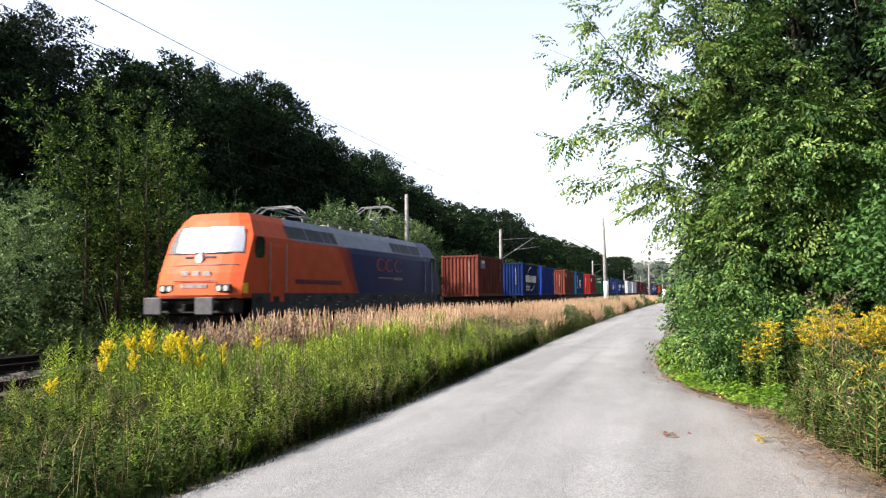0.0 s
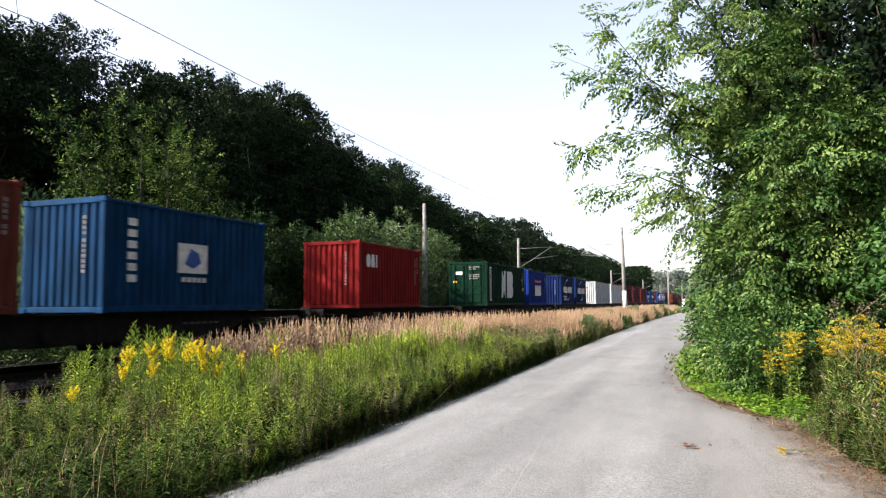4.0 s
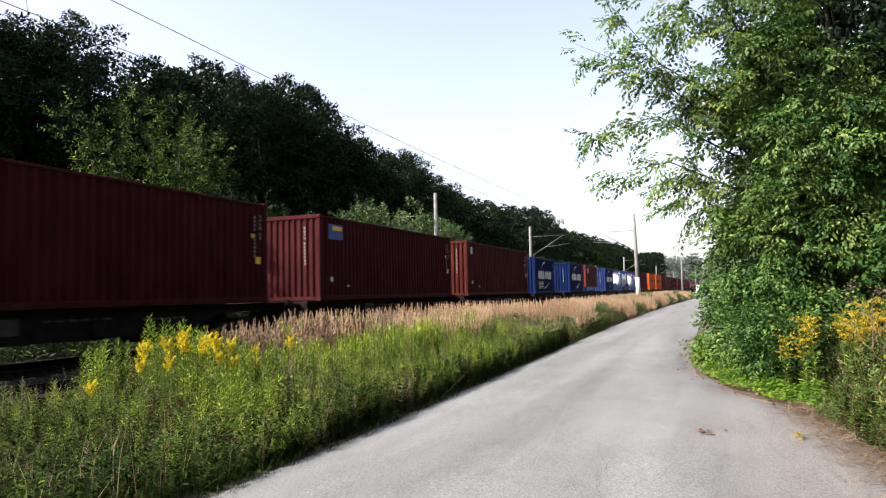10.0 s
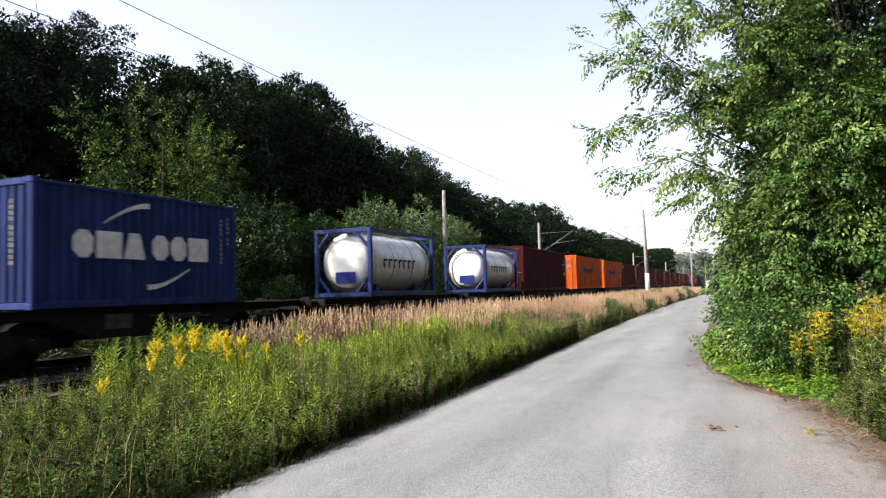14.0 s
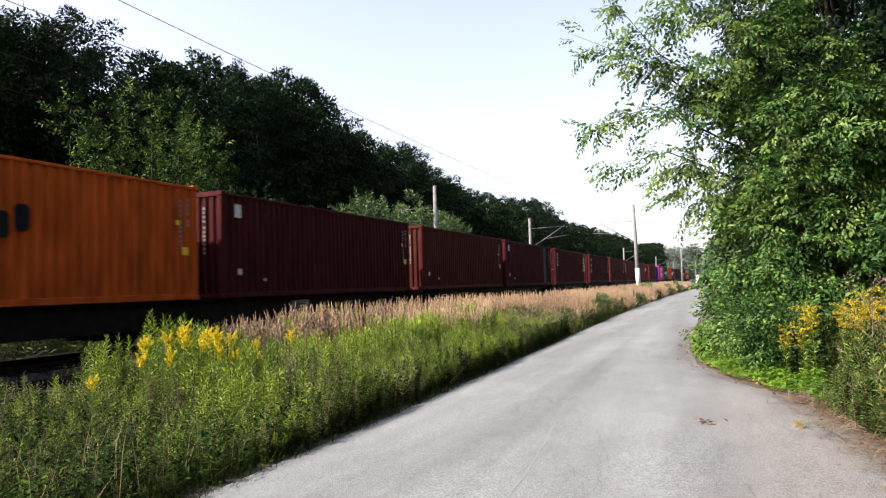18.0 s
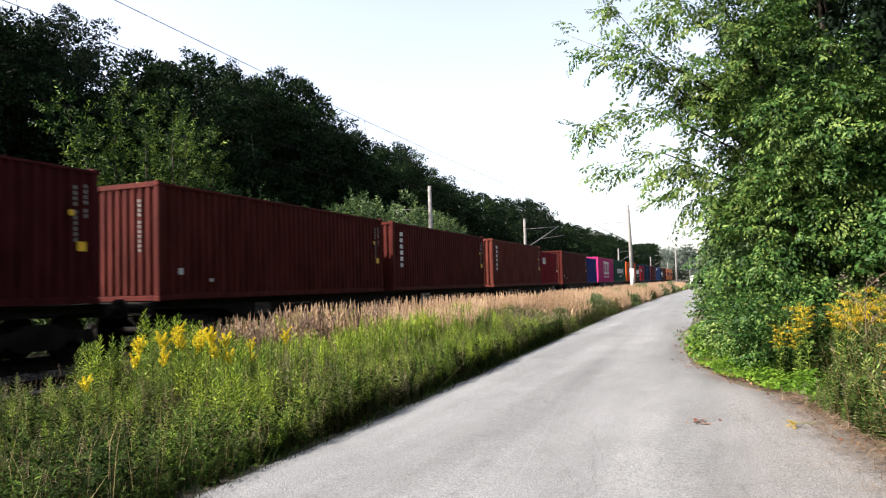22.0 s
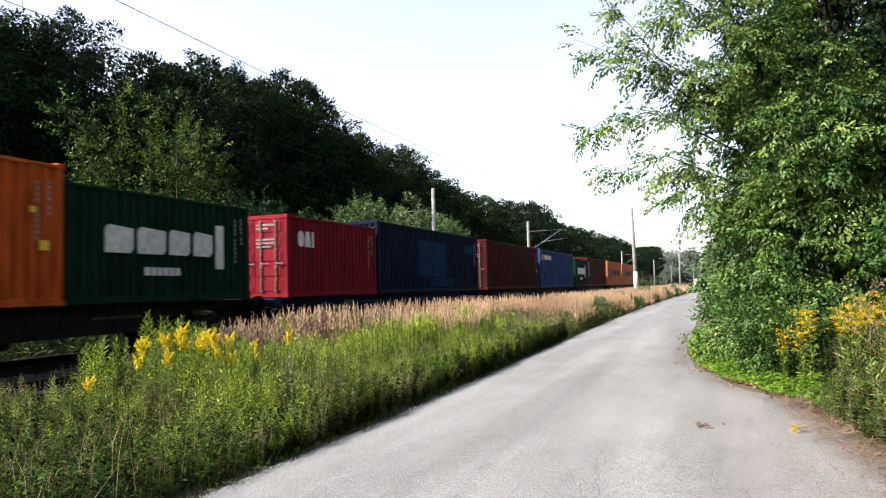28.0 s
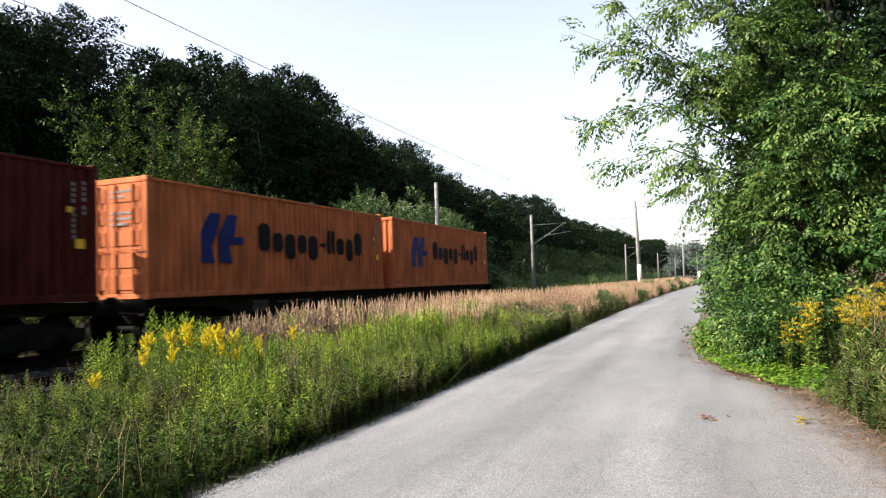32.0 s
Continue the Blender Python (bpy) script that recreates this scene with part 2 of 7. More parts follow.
def turns(rng, n, lean=0.3, yaw=None):
    """Random turns about z, leaning by up to about `lean` radians."""
    a = rng.uniform(0, 2 * math.pi, n) if yaw is None else yaw
    d, t = rng.uniform(0, 2 * math.pi, n), rng.normal(0, lean, n)
    ca, sa, z, o = np.cos(a), np.sin(a), np.zeros(n), np.ones(n)
    rz = np.stack([np.stack([ca, -sa, z], 1), np.stack([sa, ca, z], 1), np.stack([z, z, o], 1)], 1)
    kx, ky, c, s = np.cos(d), np.sin(d), np.cos(t), np.sin(t)
    tilt = np.stack([np.stack([c + kx * kx * (1 - c), kx * ky * (1 - c), ky * s], 1),
                     np.stack([kx * ky * (1 - c), c + ky * ky * (1 - c), -kx * s], 1),
                     np.stack([-ky * s, kx * s, c], 1)], 1)
    return tilt @ rz


def aim(d, up_spin):
    """Turns that carry +y to the directions d, spun about them."""
    d = d / np.linalg.norm(d, axis=1, keepdims=True)
    ref = np.where(np.abs(d[:, 2:3]) < 0.95, np.array([[0, 0, 1.0]]), np.array([[1.0, 0, 0]]))
    x = np.cross(d, ref)
    x /= np.linalg.norm(x, axis=1, keepdims=True)
    z = np.cross(x, d)
    c, s = np.cos(up_spin)[:, None], np.sin(up_spin)[:, None]
    x2, z2 = x * c + z * s, z * c - x * s
    return np.stack([x2, d, z2], 2)


def join(chunks):
    """Joins (verts, faces, material index) chunks into one set of arrays."""
    vs, fs, ms, o = [], [], [], 0
    for v, f, m in chunks:
        vs.append(v)
        fs.append(f + o)
        ms.append(np.full(len(f), m))
        o += len(v)
    return np.concatenate(vs), np.concatenate(fs), np.concatenate(ms)


LEAF_V = np.array([(0, 0, 0), (0.26, 0.42, 0.06), (0, 1, -0.06), (-0.26, 0.42, 0.06)], float)
LEAF_F = np.array([(0, 1, 2), (0, 2, 3)])
BLADE_V = np.array([(-0.02, 0, 0), (0.02, 0, 0), (0.015, 0.1, 0.6), (-0.015, 0.1, 0.6), (0, 0.35, 1.0)], float)
BLADE_F = np.array([(0, 1, 2), (0, 2, 3), (3, 2, 4)])

# ---- ground, road and tracks ----


def road_left(y):
    return -4.0 - 0.028 * max(0.0, y - 8) + 0.00022 * max(0.0, y - 20) ** 2 * 1.6


def road_right(y):
    near = float(np.interp(y, (-8, 4.5, 6.5, 7.6, 10.2, 11.5, 14.3, 18), (2.0, 1.85, 1.5, 1.3, 0.9, 0.3, -0.54, -0.85)))
    return near - 0.014 * max(0.0, y - 18) + 0.00030 * max(0.0, y - 20) ** 2


def ground_z(x, y):
    """The lie of the land: a shallow ditch by the road and the raised bed of the line."""
    if x > -3.0:
        return -0.03 + 0.04 * max(0.0, min(1.0, (x - 1.5) / 4))
    d = -x
    ditch = -0.12 * math.exp(-((d - 5.6) / 0.9) ** 2)
    bed = 0.08 * max(0.0, min(1.0, (d - 7.0) / 0.9)) * max(0.0, min(1.0, (17.6 - d) / 1.2))
    return -0.03 + ditch + bed


def build_ground():
    xs = np.concatenate([[-2500, -600, -150, -60], np.arange(-32, -18, 2.0), np.arange(-18, -3.0, 0.4), np.arange(-3, 8, 1.0), [12, 20, 60, 150, 600, 2500]])
    ys = np.concatenate([[-2500, -500, -100, -30], np.arange(-16, 60, 1.0), np.arange(60, 160, 5.0), [200, 300, 500, 1000, 2500]])
    nx, ny = len(xs), len(ys)
    v = np.array([(x, y, ground_z(x, y) + (0.02 * noise.noise(Vector((x * 0.7, y * 0.7, 0))) if abs(x) < 40 and abs(y) < 160 else 0)) for y in ys for x in xs])
    i = np.arange((ny - 1) * (nx - 1))
    a = (i // (nx - 1)) * nx + i % (nx - 1)
    f = np.stack([a, a + 1, a + nx + 1, a + nx], 1)
    soil = surface("soil and short grass", (0.05, 0.045, 0.03), (0.115, 0.098, 0.075), 1.6, 0.95, 0, 0.8, 25, (0.05, 0.06, 0.022), 0.8, 0.56)
    ob = new("ground", bulk_mesh("ground", v, f, soil, None, True))
    tagged(ob, "earth and short rough grass beside the line", "ground", "", "structure")


def build_road():
    ys = np.concatenate([np.arange(-8, 40, 0.5), np.arange(40, 190, 2.5)])
    n = 15
    rng = np.random.default_rng(3)
    v = []
    for y in ys:
        fray = min(1.0, 12.0 / max(12.0, y))
        l = road_left(y) + 0.06 * noise.noise(Vector((y * 1.7, 0, 0))) * fray
        r = road_right(y) + 0.10 * noise.noise(Vector((y * 1.3, 9, 0))) * fray
        for k in range(n):
            s = k / (n - 1)
            x = l + (r - l) * s
            v.append((x, y, 0.004 + 0.05 * (1 - (2 * s - 1) ** 2) ** 0.7 + 0.006 * noise.noise(Vector((x * 1.1, y * 0.6, 3))) - (0.03 if k in (0, n - 1) else 0)))
    i = np.arange((len(ys) - 1) * (n - 1))
    a = (i // (n - 1)) * n + i % (n - 1)
    f = np.stack([a, a + 1, a + n + 1, a + n], 1)
    m = bpy.data.materials.new("worn asphalt")
    m.use_nodes = True
    nd, l = m.node_tree.nodes, m.node_tree.links
    b = nd["Principled BSDF"]
    b.inputs["Roughness"].default_value = 0.85
    b.inputs["Specular IOR Level"].default_value = 0.3
    tc = nd.new("ShaderNodeTexCoord")

    def tex(scale, stretch, detail=8, rough=0.6):
        mp, nz = nd.new("ShaderNodeMapping"), nd.new("ShaderNodeTexNoise")
        mp.inputs["Scale"].default_value = stretch
        l.new(tc.outputs["Object"], mp.inputs["Vector"])
        l.new(mp.outputs[0], nz.inputs["Vector"])
        nz.inputs["Scale"].default_value, nz.inputs["Detail"].default_value, nz.inputs["Roughness"].default_value = scale, detail, rough
        return nz.outputs["Fac"]

    def ramp(src, p0, c0, p1, c1):
        r = nd.new("ShaderNodeValToRGB")
        e = r.color_ramp.elements
        e[0].position, e[1].position, e[0].color, e[1].color = p0, p1, (*c0, 1), (*c1, 1)
        l.new(src, r.inputs["Fac"])
        return r.outputs["Color"]

    def mixed(kind, fac, a, c):
        x = nd.new("ShaderNodeMix")
        x.data_type, x.blend_type = "RGBA", kind
        x.inputs["Factor"].default_value = fac
        l.new(a, x.inputs["A"])
        l.new(c, x.inputs["B"])
        return x.outputs["Result"]

    def masked(fac, a, c):
        x = nd.new("ShaderNodeMix")
        x.data_type, x.blend_type = "RGBA", "MULTIPLY"
        l.new(fac, x.inputs["Factor"])
        l.new(a, x.inputs["A"])
        l.new(c, x.inputs["B"])
        return x.outputs["Result"]

    base = ramp(tex(0.62, (1.9, 0.14, 1), 6, 0.5), 0.34, (0.128, 0.133, 0.135), 0.68, (0.194, 0.200, 0.203))
    grit = ramp(tex(70, (1, 1, 1), 4, 0.85), 0.38, (0.34, 0.34, 0.35), 0.62, (1.55, 1.55, 1.53))
    wear = ramp(tex(1.1, (1, 0.5, 1), 10, 0.7), 0.44, (1.04, 1.04, 1.04), 0.68, (0.82, 0.815, 0.81))
    vor = nd.new("ShaderNodeTexVoronoi")
    vor.feature = "DISTANCE_TO_EDGE"
    vor.inputs["Scale"].default_value = 1.5
    warp, wm = tex(2.5, (1, 1, 1)), nd.new("ShaderNodeMix")
    wm.data_type = "VECTOR"
    wm.inputs["Factor"].default_value = 0.12
    l.new(tc.outputs["Object"], wm.inputs["A"])
    nzc = nd.new("ShaderNodeTexNoise")
    nzc.inputs["Scale"].default_value, nzc.inputs["Detail"].default_value = 3.0, 6
    l.new(tc.outputs["Object"], nzc.inputs["Vector"])
    l.new(nzc.outputs["Color"], wm.inputs["B"])
    l.new(wm.outputs["Result"], vor.inputs["Vector"])
    crack = ramp(vor.outputs["Distance"], 0.0, (0.45, 0.44, 0.43), 0.010, (1, 1, 1))
    spread_mask = ramp(tex(0.45, (1, 0.6, 1), 3), 0.48, (0, 0, 0), 0.62, (0.8, 0.8, 0.8))
    # sandy dust washed in from the verge
    sep = nd.new("ShaderNodeSeparateXYZ")
    l.new(tc.outputs["Object"], sep.inputs[0])
    drift = nd.new("ShaderNodeMath")
    drift.operation = "MULTIPLY_ADD"
    l.new(tex(0.7, (1, 0.6, 1), 6, 0.6), drift.inputs[0])
    drift.inputs[1].default_value = 2.2
    l.new(sep.outputs["X"], drift.inputs[2])
    spread_out = nd.new("ShaderNodeMath")
    spread_out.operation = "MULTIPLY"
    spread_out.inputs[1].default_value = 0.4
    l.new(drift.outputs[0], spread_out.inputs[0])
    dust_fac = ramp(spread_out.outputs[0], 0.2, (0, 0, 0), 0.85, (1, 1, 1))
    dust = nd.new("ShaderNodeRGB")
    dust.outputs[0].default_value = (1.04, 0.97, 0.91, 1)
    base = masked(dust_fac, base, dust.outputs[0])
    col = masked(spread_mask, mixed("MULTIPLY", 0.85, mixed("MULTIPLY", 1.0, base, wear), grit), crack)
    l.new(col, b.inputs["Base Color"])
    bp = nd.new("ShaderNodeBump")
    bp.inputs["Strength"].default_value, bp.inputs["Distance"].default_value = 0.8, 0.015
    l.new(tex(55, (1, 1, 1), 4, 0.7), bp.inputs["Height"])
    l.new(bp.outputs[0], b.inputs["Normal"])
    ob = new("road", bulk_mesh("road", np.array(v), f, m, None, True))
    tagged(ob, "pale worn asphalt lane with cracked, crumbling edges", "road", "", "structure")

    def height(x, y):
        a, b = road_left(y), road_right(y)
        s = min(1.0, max(0.0, (x - a) / (b - a)))
        return 0.004 + 0.05 * (1 - (2 * s - 1) ** 2) ** 0.7 + 0.006 * noise.noise(Vector((x * 1.1, y * 0.6, 3)))

    def ribbon(path, wide, wob, seed, lift=0.004):
        g = Geo()
        for k, (x, y) in enumerate(path):
            q = noise.noise(Vector((y * 5.0, seed, 0))) * wob + noise.noise(Vector((y * 19.0, seed, 4))) * wob * 0.5
            w = wide * min(1.0, max(0.1, (10.6 - y) / 4)) * (0.55 + 0.6 * abs(noise.noise(Vector((y * 9.0, seed, 8)))))
            g.v += [(x + q - w, y, height(x, y) + lift), (x + q + w, y, height(x, y) + lift)]
        for k in range(len(path) - 1):
            g.face((2 * k, 2 * k + 1, 2 * k + 3, 2 * k + 2))
        return g

    pale = surface("pale joint filler", (0.17, 0.175, 0.178), (0.215, 0.22, 0.224), 22, 0.9, 0, 0.5, 60)
    dark = surface("open crack", (0.075, 0.075, 0.075), (0.13, 0.13, 0.13), 30, 0.95)
    ys2 = np.arange(3.0, 10.4, 0.08)
    part("joint", ribbon([(float(np.interp(y, (3, 5.6, 7.1, 9.5, 11.8, 15), (-1.5, -1.56, -1.72, -2.01, -2.32, -2.75))), y) for y in ys2], 0.010, 0.016, 2, 0.0025), pale, ob, "pale rubbed joint along the lane")
    for k, (x0, y0, x1, y1) in enumerate(((-1.31, 7.6, -1.0, 6.3), (-1.12, 6.5, -0.9, 5.3), (-1.05, 6.9, -0.55, 6.2), (-1.3, 6.1, -1.05, 5.4), (-0.6, 8.6, -0.35, 7.3), (0.2, 8.9, 0.45, 7.2))):
        n2 = 26
        part("crack", ribbon([(x0 + (x1 - x0) * j / n2, y0 + (y1 - y0) * j / n2) for j in range(n2 + 1)], 0.0035, 0.035, 20 + k), dark, ob, "fine open crack")


GALV_OLD = surface("weathered galvanised tube", (0.10, 0.105, 0.11), (0.17, 0.175, 0.18), 8, 0.6, 0.2)
SLEEPER = surface("oil-stained sleeper concrete", (0.04, 0.036, 0.032), (0.085, 0.078, 0.07), 4, 0.9, 0, 0.5, 50)


def rail_outline(cx):
    pts = ((-0.07, 0), (0.07, 0), (0.07, 0.012), (0.012, 0.035), (0.012, 0.115), (0.036, 0.125), (0.034, 0.16), (-0.034, 0.16), (-0.036, 0.125), (-0.012, 0.115), (-0.012, 0.035), (-0.07, 0.012))
    return [(cx + u, RAIL_Z - 0.16 + v) for u, v in pts]


def build_track(cx, name, label, y0, y1, singles):
    t = thing(name, label, "railway track", None, "tracks", "structure")
    for s in (-1, 1):
        part("rail", Geo().prism(rail_outline(cx + s * 0.7525), "y", y0, y1), RAIL_STEEL, t, "rust-sided steel rail with a polished top")
    sl = Geo().prism([(-1.3, 0.0), (1.3, 0.0), (1.3, 0.1), (1.0, 0.16), (0.5, 0.16), (0.35, 0.13), (-0.35, 0.13), (-0.5, 0.16), (-1.0, 0.16), (-1.3, 0.1)], "y", -0.13, 0.13).mesh("sleeper", SLEEPER)
    y, rest = y0 + 0.3, Geo()
    while y < y1:
        if singles[0] < y < singles[1]:
            part("sleeper", sl, None, t, "", pose(cx, y, -0.03))
        elif -30 < y < 160:
            rest.box((cx, y, 0.05), (2.6, 0.25, 0.16))
        y += 0.6
    tagged(part("sleeper_rows", rest, SLEEPER, t), "", "", "", "stuff")


def build_ballast():
    rng = np.random.default_rng(11)
    stone = surface("ballast stone", (0.014, 0.0125, 0.011), (0.045, 0.04, 0.035), 4, 0.95, 0, 0.6, 30)
    bed = Geo().prism([(-16.4, 0.0), (-15.8, 0.10), (-7.4, 0.10), (-6.9, 0.0)], "y", -640, 640)
    base = tagged(new("ballast_bed", bed.mesh("ballast_bed", stone)), "dark bed of crushed stone under both tracks", "ballast", "", "structure")
    oct_v = np.array([(1, 0, 0), (0, 1, 0), (-1, 0, 0), (0, -1, 0), (0, 0, 0.8), (0, 0, -0.6)], float)
    oct_f = np.array([(0, 1, 4), (1, 2, 4), (2, 3, 4), (3, 0, 4), (1, 0, 5), (2, 1, 5), (3, 2, 5), (0, 3, 5)])
    n = 16000
    p = np.stack([rng.uniform(-16.2, -7.1, n), rng.uniform(4, 32, n), np.full(n, 0.105)], 1)
    keep = (np.abs(np.abs(p[:, 0] - TRACK_X) - 0.7525) > 0.1) & (np.abs(np.abs(p[:, 0] - NEAR_TRACK_X) - 0.7525) > 0.1)
    p = p[keep]
    v, f = spread(oct_v, oct_f, p, turns(rng, len(p), 0.8), rng.uniform(0.02, 0.045, len(p)))
    tagged(new("ballast_stones", bulk_mesh("ballast_stones", v, f, stone)), "loose crushed stones between the sleepers", "ballast", "", "stuff")


build_ground()
build_road()
build_ballast()
build_track(TRACK_X, "track_far", "main-line track on concrete sleepers under the train", -640, 640, (2, 45))
build_track(NEAR_TRACK_X, "track_near", "empty track on concrete sleepers beside tall weeds", -640, 640, (2, 45))

# ---- masts and wires ----


def mast(name, x, y, height, arm, lean, label, white_foot=False):
    t = thing(name, label, "catenary mast", pose(x, y, 0.0, 0, lean, 0), "catenary masts")
    g = Geo()
    g.tube([(0, 0, -0.1), (0, 0, height * 0.5), (0, 0, height)], [0.2, 0.16, 0.115], 10)
    part("pole", g, CONCRETE, t, "tapered grey concrete pole", None, True)
    part("footing", Geo().box((0, 0, 0.06), (0.75, 0.75, 0.4), 0.04), CONCRETE, t)
    if white_foot:
        part("white_band", Geo().tube([(0, 0, 0.9), (0, 0, 2.6)], [0.2, 0.186], 12), WHITE, t, "whitewashed band near the foot", None, True)
    if arm:
        s = math.copysign(1, arm)
        c = Geo()
        c.tube([(s * 0.14, 0, 4.95), (arm, 0, 6.75)], 0.035, 6)
        part("bracket_tube", c, GALV_OLD, t, "slanting galvanised bracket tube", None, True)
        part("stay", Geo().tube([(s * 0.12, 0, 6.75), (arm, 0, 6.78)], 0.018, 6), GALV_OLD, t, "", None, True)
        part("steady_arm", Geo().tube([(arm * 0.42, 0, 5.72), (arm * 1.22, 0, 5.95)], 0.018, 6), GALV_OLD, t, "", None, True)
        ins = Geo()
        for k in range(5):
            q = 0.12 + 0.05 * k
            ins.tube([(s * 0.14 + (arm - s * 0.14) * q, 0, 4.95 + 1.8 * q), (s * 0.14 + (arm - s * 0.14) * (q + 0.02), 0, 4.95 + 1.8 * (q + 0.02))], 0.085, 8)
        part("insulator", ins, BLACK, t, "ribbed dark insulator", None, True)
    return t


mast("catenary_mast", -16.85, 66.0, 7.75, 3.1, -0.4, "grey concrete mast with a bracket over the track")
mast("catenary_mast", -6.95, 64.5, 8.2, -3.0, -1.2, "tapered concrete mast with a white-painted foot", True)
mast("catenary_mast", -17.4, 43.4, 8.2, -2.6, -0.3, "concrete mast with its bracket turned to the trees")
mast("catenary_mast", -16.6, 132.0, 7.4, 3.1, 0.0, "grey concrete mast with a bracket over the track")
mast("catenary_mast", -6.9, 135.0, 7.1, -3.0, 0.0, "concrete mast beside the near track")
mast("catenary_mast", -16.6, 198.0, 7.6, 3.1, 0.0, "distant slender grey concrete mast")
mast("catenary_mast", -6.9, 203.0, 7.4, -3.0, 0.0, "distant slender grey concrete mast")
mast("catenary_mast", -16.6, 268.0, 7.6, 3.1, 0.0, "distant slender grey concrete mast")
mast("catenary_mast", -6.95, -4.0, 8.2, -3.0, 0.0, "concrete mast beside the near track")


def wires(cx, name, label):
    t = thing(name, label, "overhead wires", None, "overhead wires")
    supports = [-4 - 68, -4, 64.5, 135, 203, 270, 340]
    top, low, drop = [], [], []
    for a, b in zip(supports, supports[1:]):
        for k in range(12):
            s = k / 12
            y = a + (b - a) * s
            top.append((cx, y, 7.15 - 2.5 * s * (1 - s)))
            low.append((cx + 0.2 * math.cos(math.pi * s), y, 5.92 - 0.10 * s * (1 - s)))
            if k in (2, 4, 6, 8, 10):
                drop.append((top[-1], low[-1]))
    part("messenger_wire", Geo().tube(top, 0.007, 5), BLACK, t, "sagging carrier wire")
    part("contact_wire", Geo().tube(low, 0.007, 5), BLACK, t, "level contact wire")
    for a, b in drop:
        part("dropper", Geo().tube([a, b], 0.004, 4), BLACK, t)


wires(NEAR_TRACK_X, "overhead_wires", "thin dark overhead wires above the near track")
wires(TRACK_X, "overhead_wires", "thin dark overhead wires above the train")

# ---- the train ----
# Each container: position along the train (m), length, height, colour, door end, marks.
C_BROWN = (0.066, 0.0140, 0.0112)
C_MAROON = (0.050, 0.0088, 0.0098)
C_RUST = (0.105, 0.028, 0.020)
C_RED = (0.1581, 0.0102, 0.0102)
C_CRIMSON = (0.16, 0.010, 0.016)
C_NAVY = (0.005, 0.015, 0.068)
C_BLUE = (0.007, 0.027, 0.16)
C_TEAL = (0.0046, 0.0349, 0.0930)
C_SLATE = (0.0035, 0.0095, 0.026)
C_SKY = (0.0209, 0.0512, 0.1395)
C_GREEN = (0.0030, 0.0215, 0.0122)
C_MINT = (0.0056, 0.0465, 0.0256)
C_GREY = (0.36, 0.385, 0.39)
C_ORANGE = (0.42, 0.078, 0.013)
C_SALMON = (0.42, 0.135, 0.055)
C_PINK = (0.38, 0.032, 0.14)
W20, W30, W40 = 6.058, 9.125, 12.192
HALF = 1.219
MESHES = {}


def cached(key, make):
    if key not in MESHES:
        MESHES[key] = make()
    return MESHES[key]


def ribbed(length, height, pitch, depth, flat, z0):
    """A ribbed sheet in the y-z plane, proud side at x = 0, ribs sinking by depth."""
    g = Geo()
    n = max(1, round(length / pitch))
    pitch = length / n
    prof = []
    for k in range(n):
        y = k * pitch
        prof += [(y, 0.0), (y + pitch * flat, 0.0), (y + pitch * 0.5, -depth), (y + pitch * (0.5 + flat), -depth)]
    prof.append((length, 0.0))
    for y, x in prof:
        g.v += [(x, y, z0), (x, y, z0 + height)]
    for k in range(len(prof) - 1):
        g.face((2 * k, 2 * k + 2, 2 * k + 3, 2 * k + 1))
    return g


def word(g, y, z, heights, widths, gap, x=0.0, thick=0.008):
    """A row of plain blocks that stand for writing."""
    for w, h in zip(widths, heights):
        g.box((x, y + w / 2, z + h / 2), (thick, w, h))
        y += w + gap
    return g


def chip(g, y, z, w, h, cut=0.12, lean=0.0, x=None):
    """One plain block of an emblem, its corners cut off; lean narrows its top."""
    x = XS if x is None else x
    c = min(cut, 0.3 * w, 0.3 * h)
    q = lean * w
    g.prism([(y + c, z), (y + w - c, z), (y + w, z + c), (y + w - q, z + h - c), (y + w - c - q, z + h), (y + c + q, z + h), (y + q, z + h - c), (y, z + c)], "x", x - 0.004, x + 0.004)


